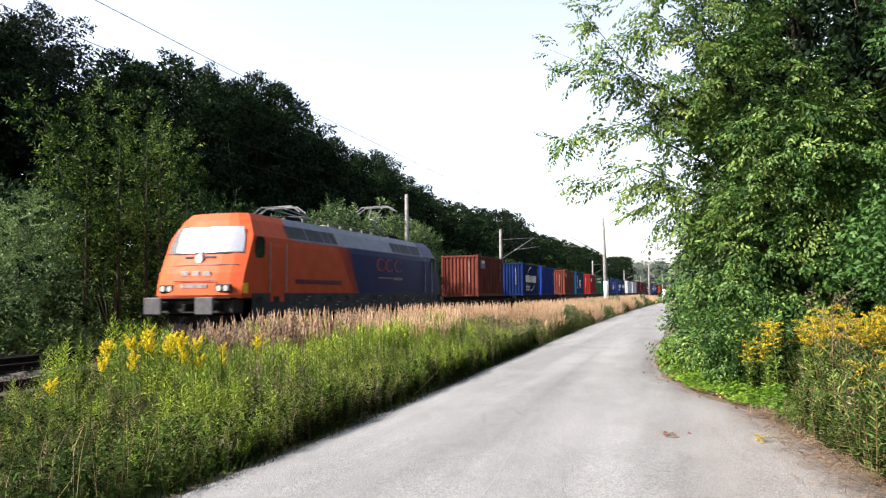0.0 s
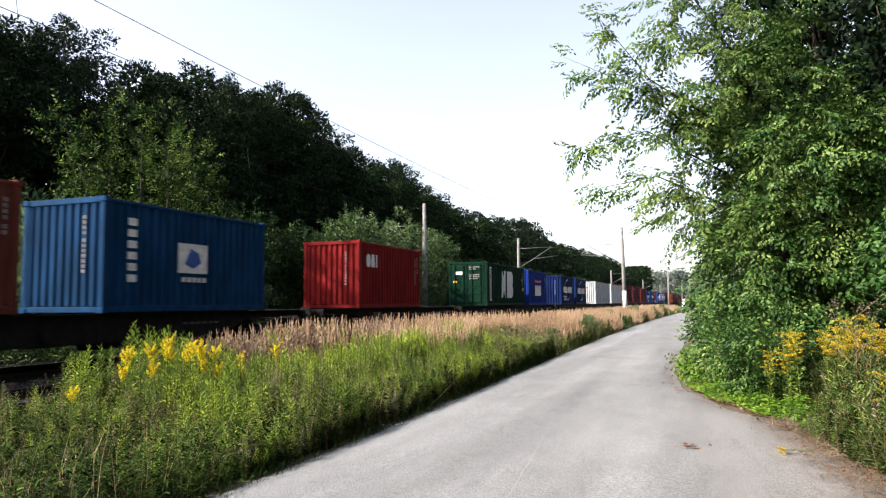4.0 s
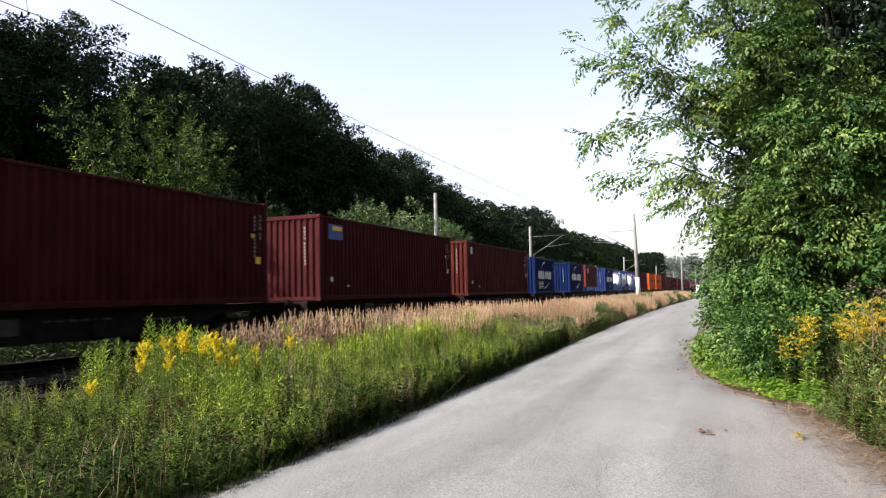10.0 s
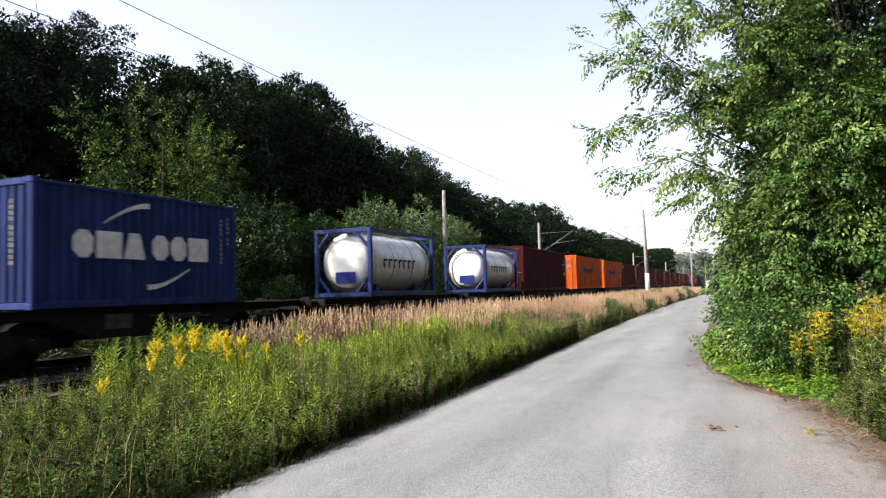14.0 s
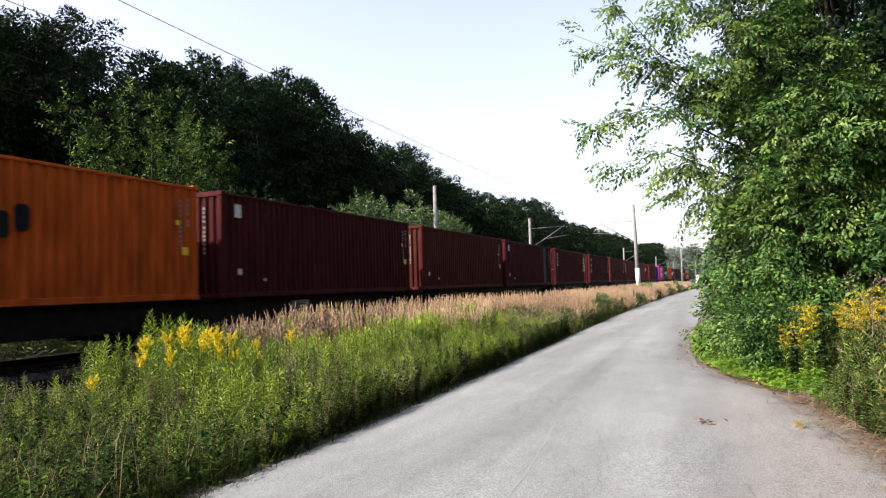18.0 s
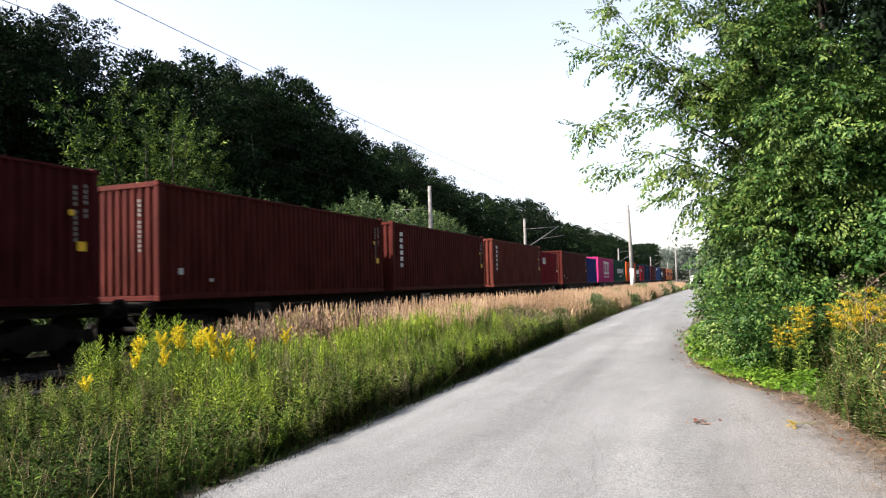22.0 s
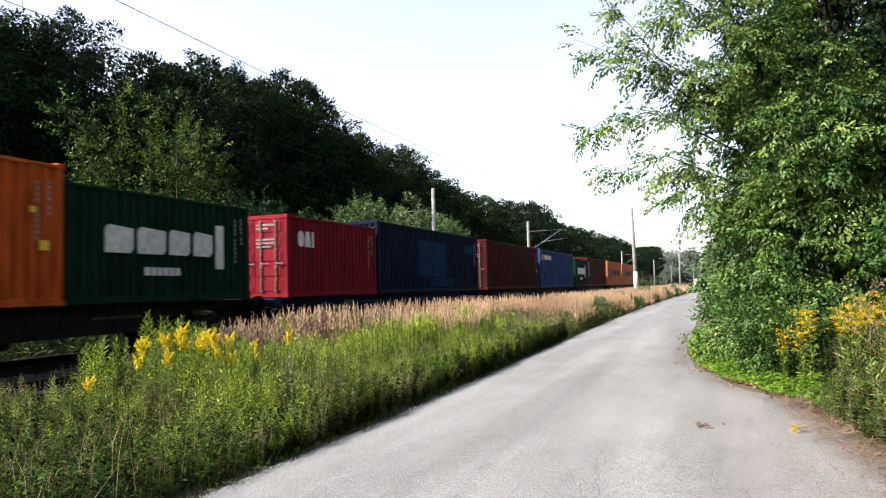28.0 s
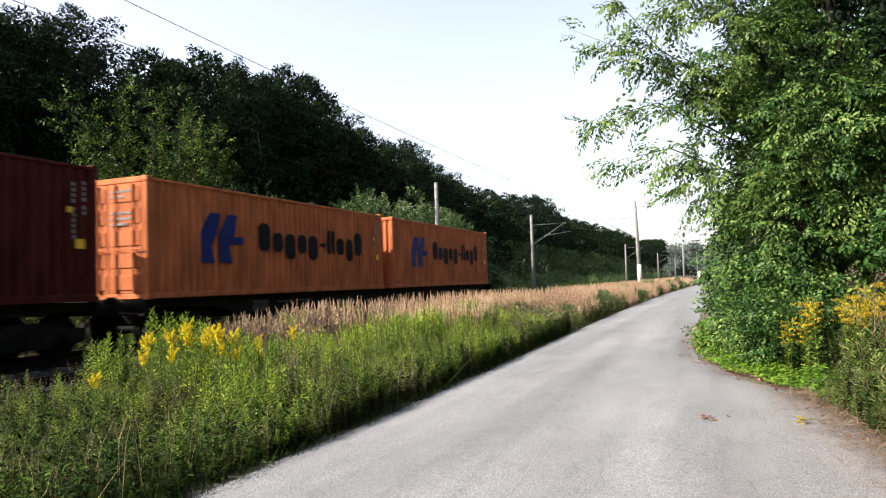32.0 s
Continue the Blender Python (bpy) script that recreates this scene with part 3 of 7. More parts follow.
def container(spec):
    e, length, height, colour, doors, marks, lift = spec[:7]
    name, cname, label = "shipping_container", spec[7], spec[8]
    mat = paint("paint " + cname, colour)
    t = thing(name, label, "shipping container", pose(TRACK_X, e + 287.74, DECK_Z + lift), "containers on the train")
    key = (length, height, cname)
    sw = cached(("side",) + key, lambda: ribbed(length - 0.32, height - 0.26, 0.278, 0.055, 0.33, 0.16).mesh("side_wall", mat))
    part("side_wall", sw, None, t, "", pose(HALF - 0.012, 0.16, 0))
    part("side_wall", sw, None, t, "", pose(-HALF + 0.012, length - 0.16, 0, 0, 0, 180))
    ew = cached(("end",) + key, lambda: ribbed(2 * HALF - 0.3, height - 0.28, 0.25, 0.05, 0.33, 0.16).mesh("end_wall", mat))
    post = cached(("post",) + key, lambda: Geo().box((0, 0, height / 2), (0.15, 0.16, height), 0.02).mesh("corner_post", mat))
    cast = cached(("cast", cname), lambda: Geo().box((0, 0, 0), (0.178, 0.178, 0.118), 0.012).mesh("corner_casting", mat))
    for sx in (-1, 1):
        for y in (0.08, length - 0.08):
            p = part("corner_post", post, None, t, "", pose(sx * (HALF - 0.075), y, 0))
            for z in (0.059, height - 0.059):
                part("corner_casting", cast, None, p, "", pose(sx * 0.004, math.copysign(0.012, y - 1) if y > 1 else -0.012, z))
        rail = cached(("rail",) + key, lambda: Geo().box((0, length / 2, 0), (0.06, length - 0.3, 0.07), 0.01).mesh("top_rail", mat))
        part("top_rail", rail, None, t, "", pose(sx * (HALF - 0.03), 0, height - 0.07))
        low = cached(("sill",) + key, lambda: Geo().box((0, length / 2, 0), (0.05, length - 0.3, 0.15), 0.01).mesh("bottom_rail", mat))
        part("bottom_rail", low, None, t, "", pose(sx * (HALF - 0.025), 0, 0.09))
    part("roof", cached(("roof",) + key, lambda: roof_sheet(length, height, mat)), None, t)
    part("floor", cached(("floor",) + key, lambda: Geo().box((0, length / 2, 0.12), (2 * HALF - 0.12, length - 0.2, 0.1)).mesh("floor", STEEL_DARK)), None, t)
    for k, y in enumerate((0.0, length)):
        for z in (0.08, height - 0.07):
            part("header", cached(("head",) + key, lambda: Geo().box((0, 0, 0), (2 * HALF - 0.28, 0.1, 0.13), 0.01).mesh("header", mat)), None, t, "", pose(0, 0.06 if k == 0 else length - 0.06, z))
        if (doors and k == 0) or (not doors and k == 1):
            door_end(t, key, length, height, mat, k)
        else:
            part("end_wall", ew, None, t, "", pose(-HALF + 0.15, 0.03, 0, 0, 0, -90) if k == 0 else pose(HALF - 0.15, length - 0.03, 0, 0, 0, 90))
    for mk in marks:
        mk(t, length, height)
    if lift:
        for sx in (-1, 1):
            for y in (0.12, length - 0.12):
                part("support_post", Geo().box((sx * 1.0, y, -lift / 2), (0.16, 0.16, lift), 0.01), BLUE_FRAME if y < 1 else GALV, t, "short steel support post")
            part("support_beam", Geo().box((sx * 1.0, length / 2, -lift + 0.06), (0.14, length, 0.12), 0.01), BLUE_FRAME, t)
    return t


ROD = surface("worn zinc lock rod", (0.11, 0.105, 0.105), (0.2, 0.19, 0.19), 10, 0.45, 0.35)


def roof_sheet(length, height, mat):
    g = Geo()
    n = int(length / 0.35)
    for k in range(n + 1):
        y = 0.16 + (length - 0.32) * k / n
        z = height - 0.03 - (0.018 if k % 2 else 0)
        g.v += [(-HALF + 0.05, y, z), (HALF - 0.05, y, z)]
    for k in range(n):
        g.face((2 * k, 2 * k + 1, 2 * k + 3, 2 * k + 2))
    return g.mesh("roof", mat)


def door_end(t, key, length, height, mat, k):
    """Two doors with pressed panels, four locking bars and handles."""
    def leaf():
        g = Geo()
        w, h = HALF - 0.17, height - 0.3
        g.box((0, 0, h / 2), (w, 0.05, h), 0.012)
        for i in range(5):
            g.box((0, -0.03, h * (0.1 + 0.2 * i)), (w - 0.16, 0.03, h * 0.14), 0.012)
        return g.mesh("door", mat)
    dm = cached(("door",) + key, leaf)
    rod = cached(("rod",) + key, lambda: rod_mesh(height, ROD if key[2] in ("maroon", "crimson") else mat))
    for s in (-1, 1):
        x = s * (HALF - 0.15) / 2
        flip = 1 if k == 0 else -1
        d = part("door", dm, None, t, "", pose(x, 0.04, 0.15) if k == 0 else pose(x, length - 0.04, 0.15, 0, 0, 180))
        for dx in (-0.27, 0.27):
            part("lock_rod", rod, None, d, "", pose(dx, -0.075, 0))
        h = height - 0.3
        if s > 0:
            g = Geo()
            for i, n in enumerate((7, 4, 6, 6, 5)):
                for c in range(n):
                    g.box((-0.4 + 0.11 * c, -0.052, h * (0.93 - 0.05 * i - (0.1 if i > 1 else 0))), (0.08, 0.012, 0.06))
            tagged(part("door_writing", g, FAINT, d, "rows of small white figures"), "", "", "", "stuff")
        else:
            part("door_sign", Geo().box((-0.05, -0.052, h * 0.78), (0.5, 0.012, 0.2)), LIGHT, d, "white sign on the door")
            part("door_sticker", Geo().box((-0.28, -0.052, h * 0.56), (0.26, 0.012, 0.12)), YELLOW, d, "yellow warning sticker")


def rod_mesh(height, mat):
    g = Geo()
    h = height - 0.3
    g.tube([(0, 0, 0.02), (0, 0, h - 0.02)], 0.022, 7)
    for z in (0.06, h * 0.35, h * 0.68, h - 0.06):
        g.box((0, 0.02, z), (0.09, 0.05, 0.06), 0.008)
    g.box((0.13, -0.02, h * 0.4), (0.3, 0.02, 0.035), 0.006)
    return g.mesh("lock_rod", mat)


# marks on the near side: each returns a function that adds one part
XS = HALF - 0.004
SPLIT = {"lettering": "letter_block", "emblem": "emblem_shape", "sticker": "sticker", "label_plates": "label_plate", "repaint": "repaint_patch"}


def mark(name, make, mat, label=""):
    def add(t, length, height):
        g = Geo()
        make(g, length, height)
        if g.cuts and name in SPLIT:
            for piece in g.pieces():
                part(SPLIT[name], piece, mat, t, label)
        else:
            ob = part(name, g, mat, t, label)
            if len(g.cuts) > 1:
                ob["kind"] = "stuff"
    return add


def codes(g, length, height):
    """Small rows of figures by the trailing end, too small to read."""
    for i, (y, z) in enumerate(((length - 0.6, height - 0.45), (length - 0.34, height - 0.4))):
        for k in range(10 - 4 * i):
            g.box((XS, y, z - 0.115 * k - (0.06 if k > 3 else 0)), (0.008, 0.06, 0.08))


def end_codes(g, length, height):
    """A column of figures on the end that faces the line ahead."""
    for k in range(11):
        g.box((0.62, -0.0 + 0.02, height - 0.45 - 0.115 * k - (0.06 if k > 3 else 0)), (0.055, 0.012, 0.075))


def stickers(g, length, height):
    g.box((XS, length - 0.45, height * 0.42), (0.008, 0.22, 0.2))
    g.box((XS, length - 0.7, height * 0.66), (0.008, 0.12, 0.12))


def low_labels(g, length, height):
    g.box((XS, 0.75, 0.72), (0.008, 0.16, 0.16))
    g.box((XS, 1.9, 0.5), (0.008, 0.14, 0.08))


def arc(g, y, z, w, h, up, thick=0.13):
    """A tapering swoosh."""
    n, o = 10, len(g.v)
    g.cuts.append((o, len(g.f)))
    for k in range(n + 1):
        s = k / n
        zz = z + up * h * math.sin(math.pi * 0.5 * s)
        th = thick * (0.25 + 0.75 * s)
        g.v += [(XS + 0.004, y + w * s * (1 if up > 0 else -1), zz - th / 2), (XS + 0.004, y + w * s * (1 if up > 0 else -1), zz + th / 2)]
    for k in range(n):
        g.face((o + 2 * k, o + 2 * k + 2, o + 2 * k + 3, o + 2 * k + 1))


def blue_line(g, length, height):
    """Pale block emblem between two swooshes."""
    for y, w, cut, lean in ((0.92, 0.5, 0.16, 0), (1.5, 0.68, 0.02, 0), (2.24, 0.6, 0.02, 0.24), (3.07, 0.5, 0.16, 0), (3.65, 0.52, 0.16, 0), (4.25, 0.68, 0.02, 0)):
        chip(g, y, 1.05, w, 0.58, cut, lean)
    arc(g, 1.68, 1.8, 1.3, 0.48, 1)
    arc(g, 4.28, 0.86, 1.36, 0.44, -1)


def eco_lines(g, length, height):
    word(g, 1.0, 0.64, [0.13] * 9, [0.13] * 9, 0.04, XS)
    word(g, 1.1, 0.44, [0.11] * 8, [0.12] * 8, 0.04, XS)
    for z in (0.36, 0.86):
        g.box((XS, 1.78, z), (0.008, 1.72, 0.02))


def red_rings(g, length, height):
    for i, y in enumerate((1.5, 1.86, 2.22)):
        z, r, n, o = height - 0.57, 0.225, 14, len(g.v)
        g.cuts.append((o, len(g.f)))
        for k in range(n):
            a = 2 * math.pi * k / n
            for rr in (r, r * 0.5):
                g.v.append((XS + 0.004, y + rr * math.cos(a) * 0.86, z + rr * math.sin(a)))
        for k in range(n):
            a, b = o + 2 * k, o + 2 * ((k + 1) % n)
            g.face((a, b, b + 1, a + 1))
    g.box((XS + 0.004, 2.47, height - 0.57), (0.008, 0.1, 0.44)).box((XS + 0.004, 2.62, height - 0.74), (0.008, 0.2, 0.1))


def red_end(g, length, height):
    for k in range(4):
        g.box((0.1 + 0.17 * k - 0.35, 0.018, height - 0.72), (0.13, 0.012, 0.16))


def big_letters(g, length, height):
    """Two tall white blocks that stand for the initials."""
    z0, z1, y = 0.5, height - 0.42, 3.1
    g.prism([(y, z0), (y + 0.3, z0), (y + 0.55, z0 + 0.5), (y + 0.9, z0), (y + 1.02, z1), (y + 0.68, z1), (y + 0.5, z1 - 0.4), (y + 0.2, z1)], "x", XS, XS + 0.01)
    y = 4.45
    g.prism([(y, z0), (y + 1.15, z0), (y + 1.48, z0 + 0.25), (y + 1.48, 1.15), (y + 1.3, 1.34), (y + 1.42, 1.5), (y + 1.42, z1 - 0.22), (y + 1.15, z1), (y, z1)], "x", XS, XS + 0.01)


def side_strip(g, length, height):
    g.box((XS, 0.72, height * 0.5), (0.008, 0.34, height * 0.78))


def strip_text(g, length, height):
    for k in range(14):
        g.box((XS + 0.008, 0.72, 0.5 + 0.13 * k), (0.008, 0.18, 0.085))


def white_four(g, length, height):
    for y, p in ((1.98, 0.66), (2.68, 0.62), (3.34, 0.62)):
        g.prism([(y, 0.71), (y + p, 0.71), (y + p, 0.95), (y + p * 0.8, 1.49), (y + p * 0.12, 1.49)], "x", XS, XS + 0.008)


def red_bar(g, length, height):
    g.prism([(2.12, 1.71), (3.88, 1.71), (3.96, 1.9), (3.1, 1.84), (2.9, 1.84), (2.0, 1.9)], "x", XS, XS + 0.008)


def tag_plate(g, length, height):
    g.box((XS, 1.05, height - 0.55), (0.008, 0.95, 0.52))


def tag_blocks(g, length, height):
    g.box((XS + 0.008, 1.15, height - 0.42), (0.008, 0.6, 0.14))


def small_plate(g, length, height):
    g.box((XS, 0.7, height - 0.5), (0.008, 0.28, 0.36))


def vertical_word(g, length, height):
    for k in range(4):
        g.box((XS, 0.62, height - 0.5 - 0.28 * k), (0.008, 0.2, 0.2))


def vertical_word_long(g, length, height):
    for k in range(6):
        g.box((XS, 0.83, height - 0.5 - 0.26 * k), (0.008, 0.26, 0.17))


def three_slabs(g, length, height):
    for k in range(3):
        z = height - 0.6 - 0.55 * k
        g.prism([(0.62, z - 0.16), (0.86, z - 0.1), (0.9, z + 0.18), (0.66, z + 0.12)], "x", XS, XS + 0.008)


def emblem_box(g, length, height):
    g.box((XS, 2.9, 1.35), (0.008, 1.1, 0.75))
    word(g, 2.5, 0.75, [0.12] * 5, [0.14] * 5, 0.05, XS)


def emblem_dark(g, length, height):
    g.prism([(2.6, 1.2), (2.9, 1.1), (3.2, 1.25), (3.1, 1.5), (2.8, 1.6)], "x", XS + 0.008, XS + 0.014)


def cai_block(g, length, height):
    for y, w, cut, lean in ((0.6, 0.34, 0.14, 0), (0.99, 0.36, 0.02, 0.2), (1.42, 0.12, 0.01, 0)):
        chip(g, y, height - 0.99, w, 0.5, cut, lean)


def orange_word(g, length, height, y=3.42, k=1.0, z0=1.45):
    for w, z, h in ((0.38, 0, 0.75), (0.36, 0, 0.52), (0.36, -0.2, 0.72), (0.36, 0, 0.52), (0.36, -0.2, 0.72), (0.26, 0.22, 0.1), (0.12, 0, 0.75), (0.12, 0, 0.75), (0.36, 0, 0.52), (0.34, -0.2, 0.72), (0.36, 0, 0.75)):
        z, h = z * 0.7 * k, h * 0.7 * k
        chip(g, y, z0 + z, w * k * 0.94, h, 0.08 * k)
        y += (w + 0.07) * k


def salmon_word(g, length, height):
    orange_word(g, length, height, 4.25, 1.53, 1.25)


def orange_emblem(g, length, height, y0=2.12, k=1.0, z0=1.12):
    for dy in (0.0, 0.5 * k):
        y = y0 + dy
        g.prism([(y - 0.2 * k, z0), (y + 0.16 * k, z0), (y + 0.08 * k, z0 + 0.3 * k), (y + 0.22 * k, z0 + 0.5 * k), (y + 0.33 * k, z0 + 0.9 * k), (y + 0.04 * k, z0 + 0.9 * k), (y - 0.2 * k, z0 + 0.54 * k)], "x", XS, XS + 0.008)
    g.box((XS + 0.012, y0 + 0.82 * k, z0 + 0.42 * k), (0.008, 0.32 * k, 0.14 * k))


def salmon_emblem(g, length, height):
    orange_emblem(g, length, height, 2.1, 1.45, 0.88)


def pink_word(g, length, height):
    for a, w in ((3.9, 1.3), (5.4, 1.35), (6.95, 1.15)):
        for y, z, p, q in ((a + 0.13, 1.7, 0.26, 1.5), (a + w - 0.13, 1.7, 0.26, 1.5), (a + w / 2, 2.33, w - 0.53, 0.25), (a + w / 2, 1.07, w - 0.53, 0.25)):
            g.box((XS, y, z), (0.008, p, q))
    word(g, 3.9, 0.58, [0.14] * 20, [0.14] * 20, 0.07, XS)


def green_word(g, length, height):
    k = 1.3 if length < 8 else 1.15
    y = 1.0 if length < 8 else 3.4
    for w in (0.62, 0.68, 0.55, 0.55):
        g.prism([(y, 1.14), (y + w * k - 0.1, 1.14), (y + w * k, 1.24), (y + w * k, 1.7), (y + 0.1, 1.76), (y, 1.66)], "x", XS - 0.004, XS + 0.006)
        y += (w + 0.1) * k if length < 8 else w * k + 0.75
    g.box((XS, y + 0.16, 1.4), (0.008, 0.32, 1.15))
    word(g, 2.15 if length < 8 else 6.0, 0.64, [0.19] * 6, [0.16] * 6, 0.04, XS)


def blue_word(g, length, height):
    y = 1.3
    for w in (0.4, 0.4, 0.4, 0.4, 0.4):
        chip(g, y, height - 0.78, w, 0.36, 0.1)
        y += w + 0.08


def red_blob(g, length, height):
    g.prism([(0.34, height - 0.82), (0.8, height - 0.82), (1.18, height - 0.76), (1.18, height - 0.42), (0.7, height - 0.38), (0.38, height - 0.5)], "x", XS, XS + 0.008)


def patch_panels(g, length, height):
    """Repaint over the ribs: sheets that follow the pressed side wall."""
    n = round((length - 0.32) / 0.278)
    pitch = (length - 0.32) / n
    for k0, k1, z0, z1 in ((14, 27, 0.72, 2.32), (19, 31, 0.25, 0.67), (36, 42, height - 0.97, height - 0.52)):
        g.cuts.append((len(g.v), len(g.f)))
        o, row = len(g.v), []
        for k in range(k0, k1):
            y = 0.16 + k * pitch
            row += [(y, 0.0), (y + pitch * 0.33, 0.0), (y + pitch * 0.5, -0.055), (y + pitch * 0.83, -0.055)]
        for y, x in row:
            g.v += [(HALF - 0.009 + x, y, z0), (HALF - 0.009 + x, y, z1)]
        for k in range(len(row) - 1):
            g.face((o + 2 * k, o + 2 * k + 2, o + 2 * k + 3, o + 2 * k + 1))


def pale_stripe(g, length, height):
    g.box((XS - 0.002, length - 2.0, height * 0.5), (0.008, 0.75, height - 0.36))


def dirt_row(g, length, height):
    rng = random.Random(5)
    for k in range(75):
        y = 4.0 + rng.random() * 7.2
        s = rng.random()
        g.box((XS - 0.001, y, 0.25 + s * 0.5), (0.006, 0.02 + rng.random() * 0.07, 0.02 + rng.random() * 0.22 * (1 - s)))


def scratch_row(g, length, height):
    rng = random.Random(6)
    for k in range(46):
        y = 5.6 + 0.095 * k + rng.random() * 0.05
        g.box((XS - 0.001, y, 0.86 - 0.03 * rng.random() + 0.1 * (k % 9 == 0)), (0.006, 0.02 + rng.random() * 0.06, 0.012 + 0.05 * rng.random() ** 3))
    for y in (5.65, 5.95, 6.1, 6.45, 7.1, 9.4):
        g.box((XS - 0.001, y, 0.75), (0.006, 0.015, 0.15 + 0.3 * rng.random()))


LIGHT = surface("faded white lettering", (0.45, 0.45, 0.44), (0.66, 0.66, 0.64), 7, 0.6)
INK = surface("dark blue-black lettering", (0.007, 0.007, 0.009), (0.013, 0.013, 0.016), 6, 0.7, 0, 0, 1, None, 1, 1, (1, 1, 1), 0, 0.05)
EMBLEM_BLUE = surface("emblem blue", (0.008, 0.016, 0.10), (0.012, 0.024, 0.14), 6, 0.6, 0, 0, 1, None, 1, 1, (1, 1, 1), 0, 0.08)
EMBLEM_RED = surface("emblem red", (0.42, 0.012, 0.012), (0.55, 0.03, 0.02), 6, 0.5)
PATCH_BLUE = surface("blue repaint", (0.004, 0.022, 0.055), (0.008, 0.036, 0.08), 2, 0.7, 0, 0, 1, None, 1, 1, (1, 1, 1), 0, 0.05)
GRIME = surface("grime", (0.09, 0.085, 0.075), (0.2, 0.19, 0.17), 9, 0.9)
DIM = surface("sooty inscriptions", (0.025, 0.024, 0.022), (0.06, 0.057, 0.052), 9, 0.9)
PLATE_BLUE = surface("plate blue", (0.02, 0.06, 0.25), (0.03, 0.08, 0.3), 9, 0.5)
FAINT = surface("faded small writing", (0.14, 0.135, 0.13), (0.26, 0.25, 0.24), 9, 0.7)
M_CODES, M_ENDS = mark("code_writing", codes, FAINT), mark("end_code_writing", end_codes, FAINT)
M_STICK, M_LABELS = mark("sticker", stickers, YELLOW), mark("label_plates", low_labels, LIGHT)
M_TAG = [mark("sign_plate", tag_plate, PLATE_BLUE, "blue and yellow sign plate"), mark("sign_stripe", tag_blocks, YELLOW)]
PLAIN = [M_CODES, M_ENDS, M_STICK, M_LABELS]
LINE_BLUE = [M_CODES, M_ENDS, mark("emblem", blue_line, LIGHT, "white block emblem between swooshes")]
LINE_ECO = LINE_BLUE + [mark("small_writing", eco_lines, LIGHT)]
ORANGE = [M_CODES, mark("lettering", orange_word, INK, "dark block lettering"), mark("emblem", orange_emblem, EMBLEM_BLUE, "blue emblem"), M_STICK]
SALMON = [M_CODES, mark("lettering", salmon_word, INK, "large dark block lettering"), mark("emblem", salmon_emblem, EMBLEM_BLUE, "large blue emblem"), M_STICK]
GREENS = [M_CODES, mark("lettering", green_word, LIGHT, "white block lettering")]
L_BROWN = "weathered brown ribbed steel container on a flat wagon"
L_MAROON = "dark maroon ribbed steel container on a flat wagon"
TEX = [M_CODES, M_STICK, mark("lettering", vertical_word, LIGHT, "white upright lettering")]
TRIT = [M_CODES, M_ENDS, M_STICK, mark("lettering", vertical_word_long, LIGHT, "white upright lettering")]
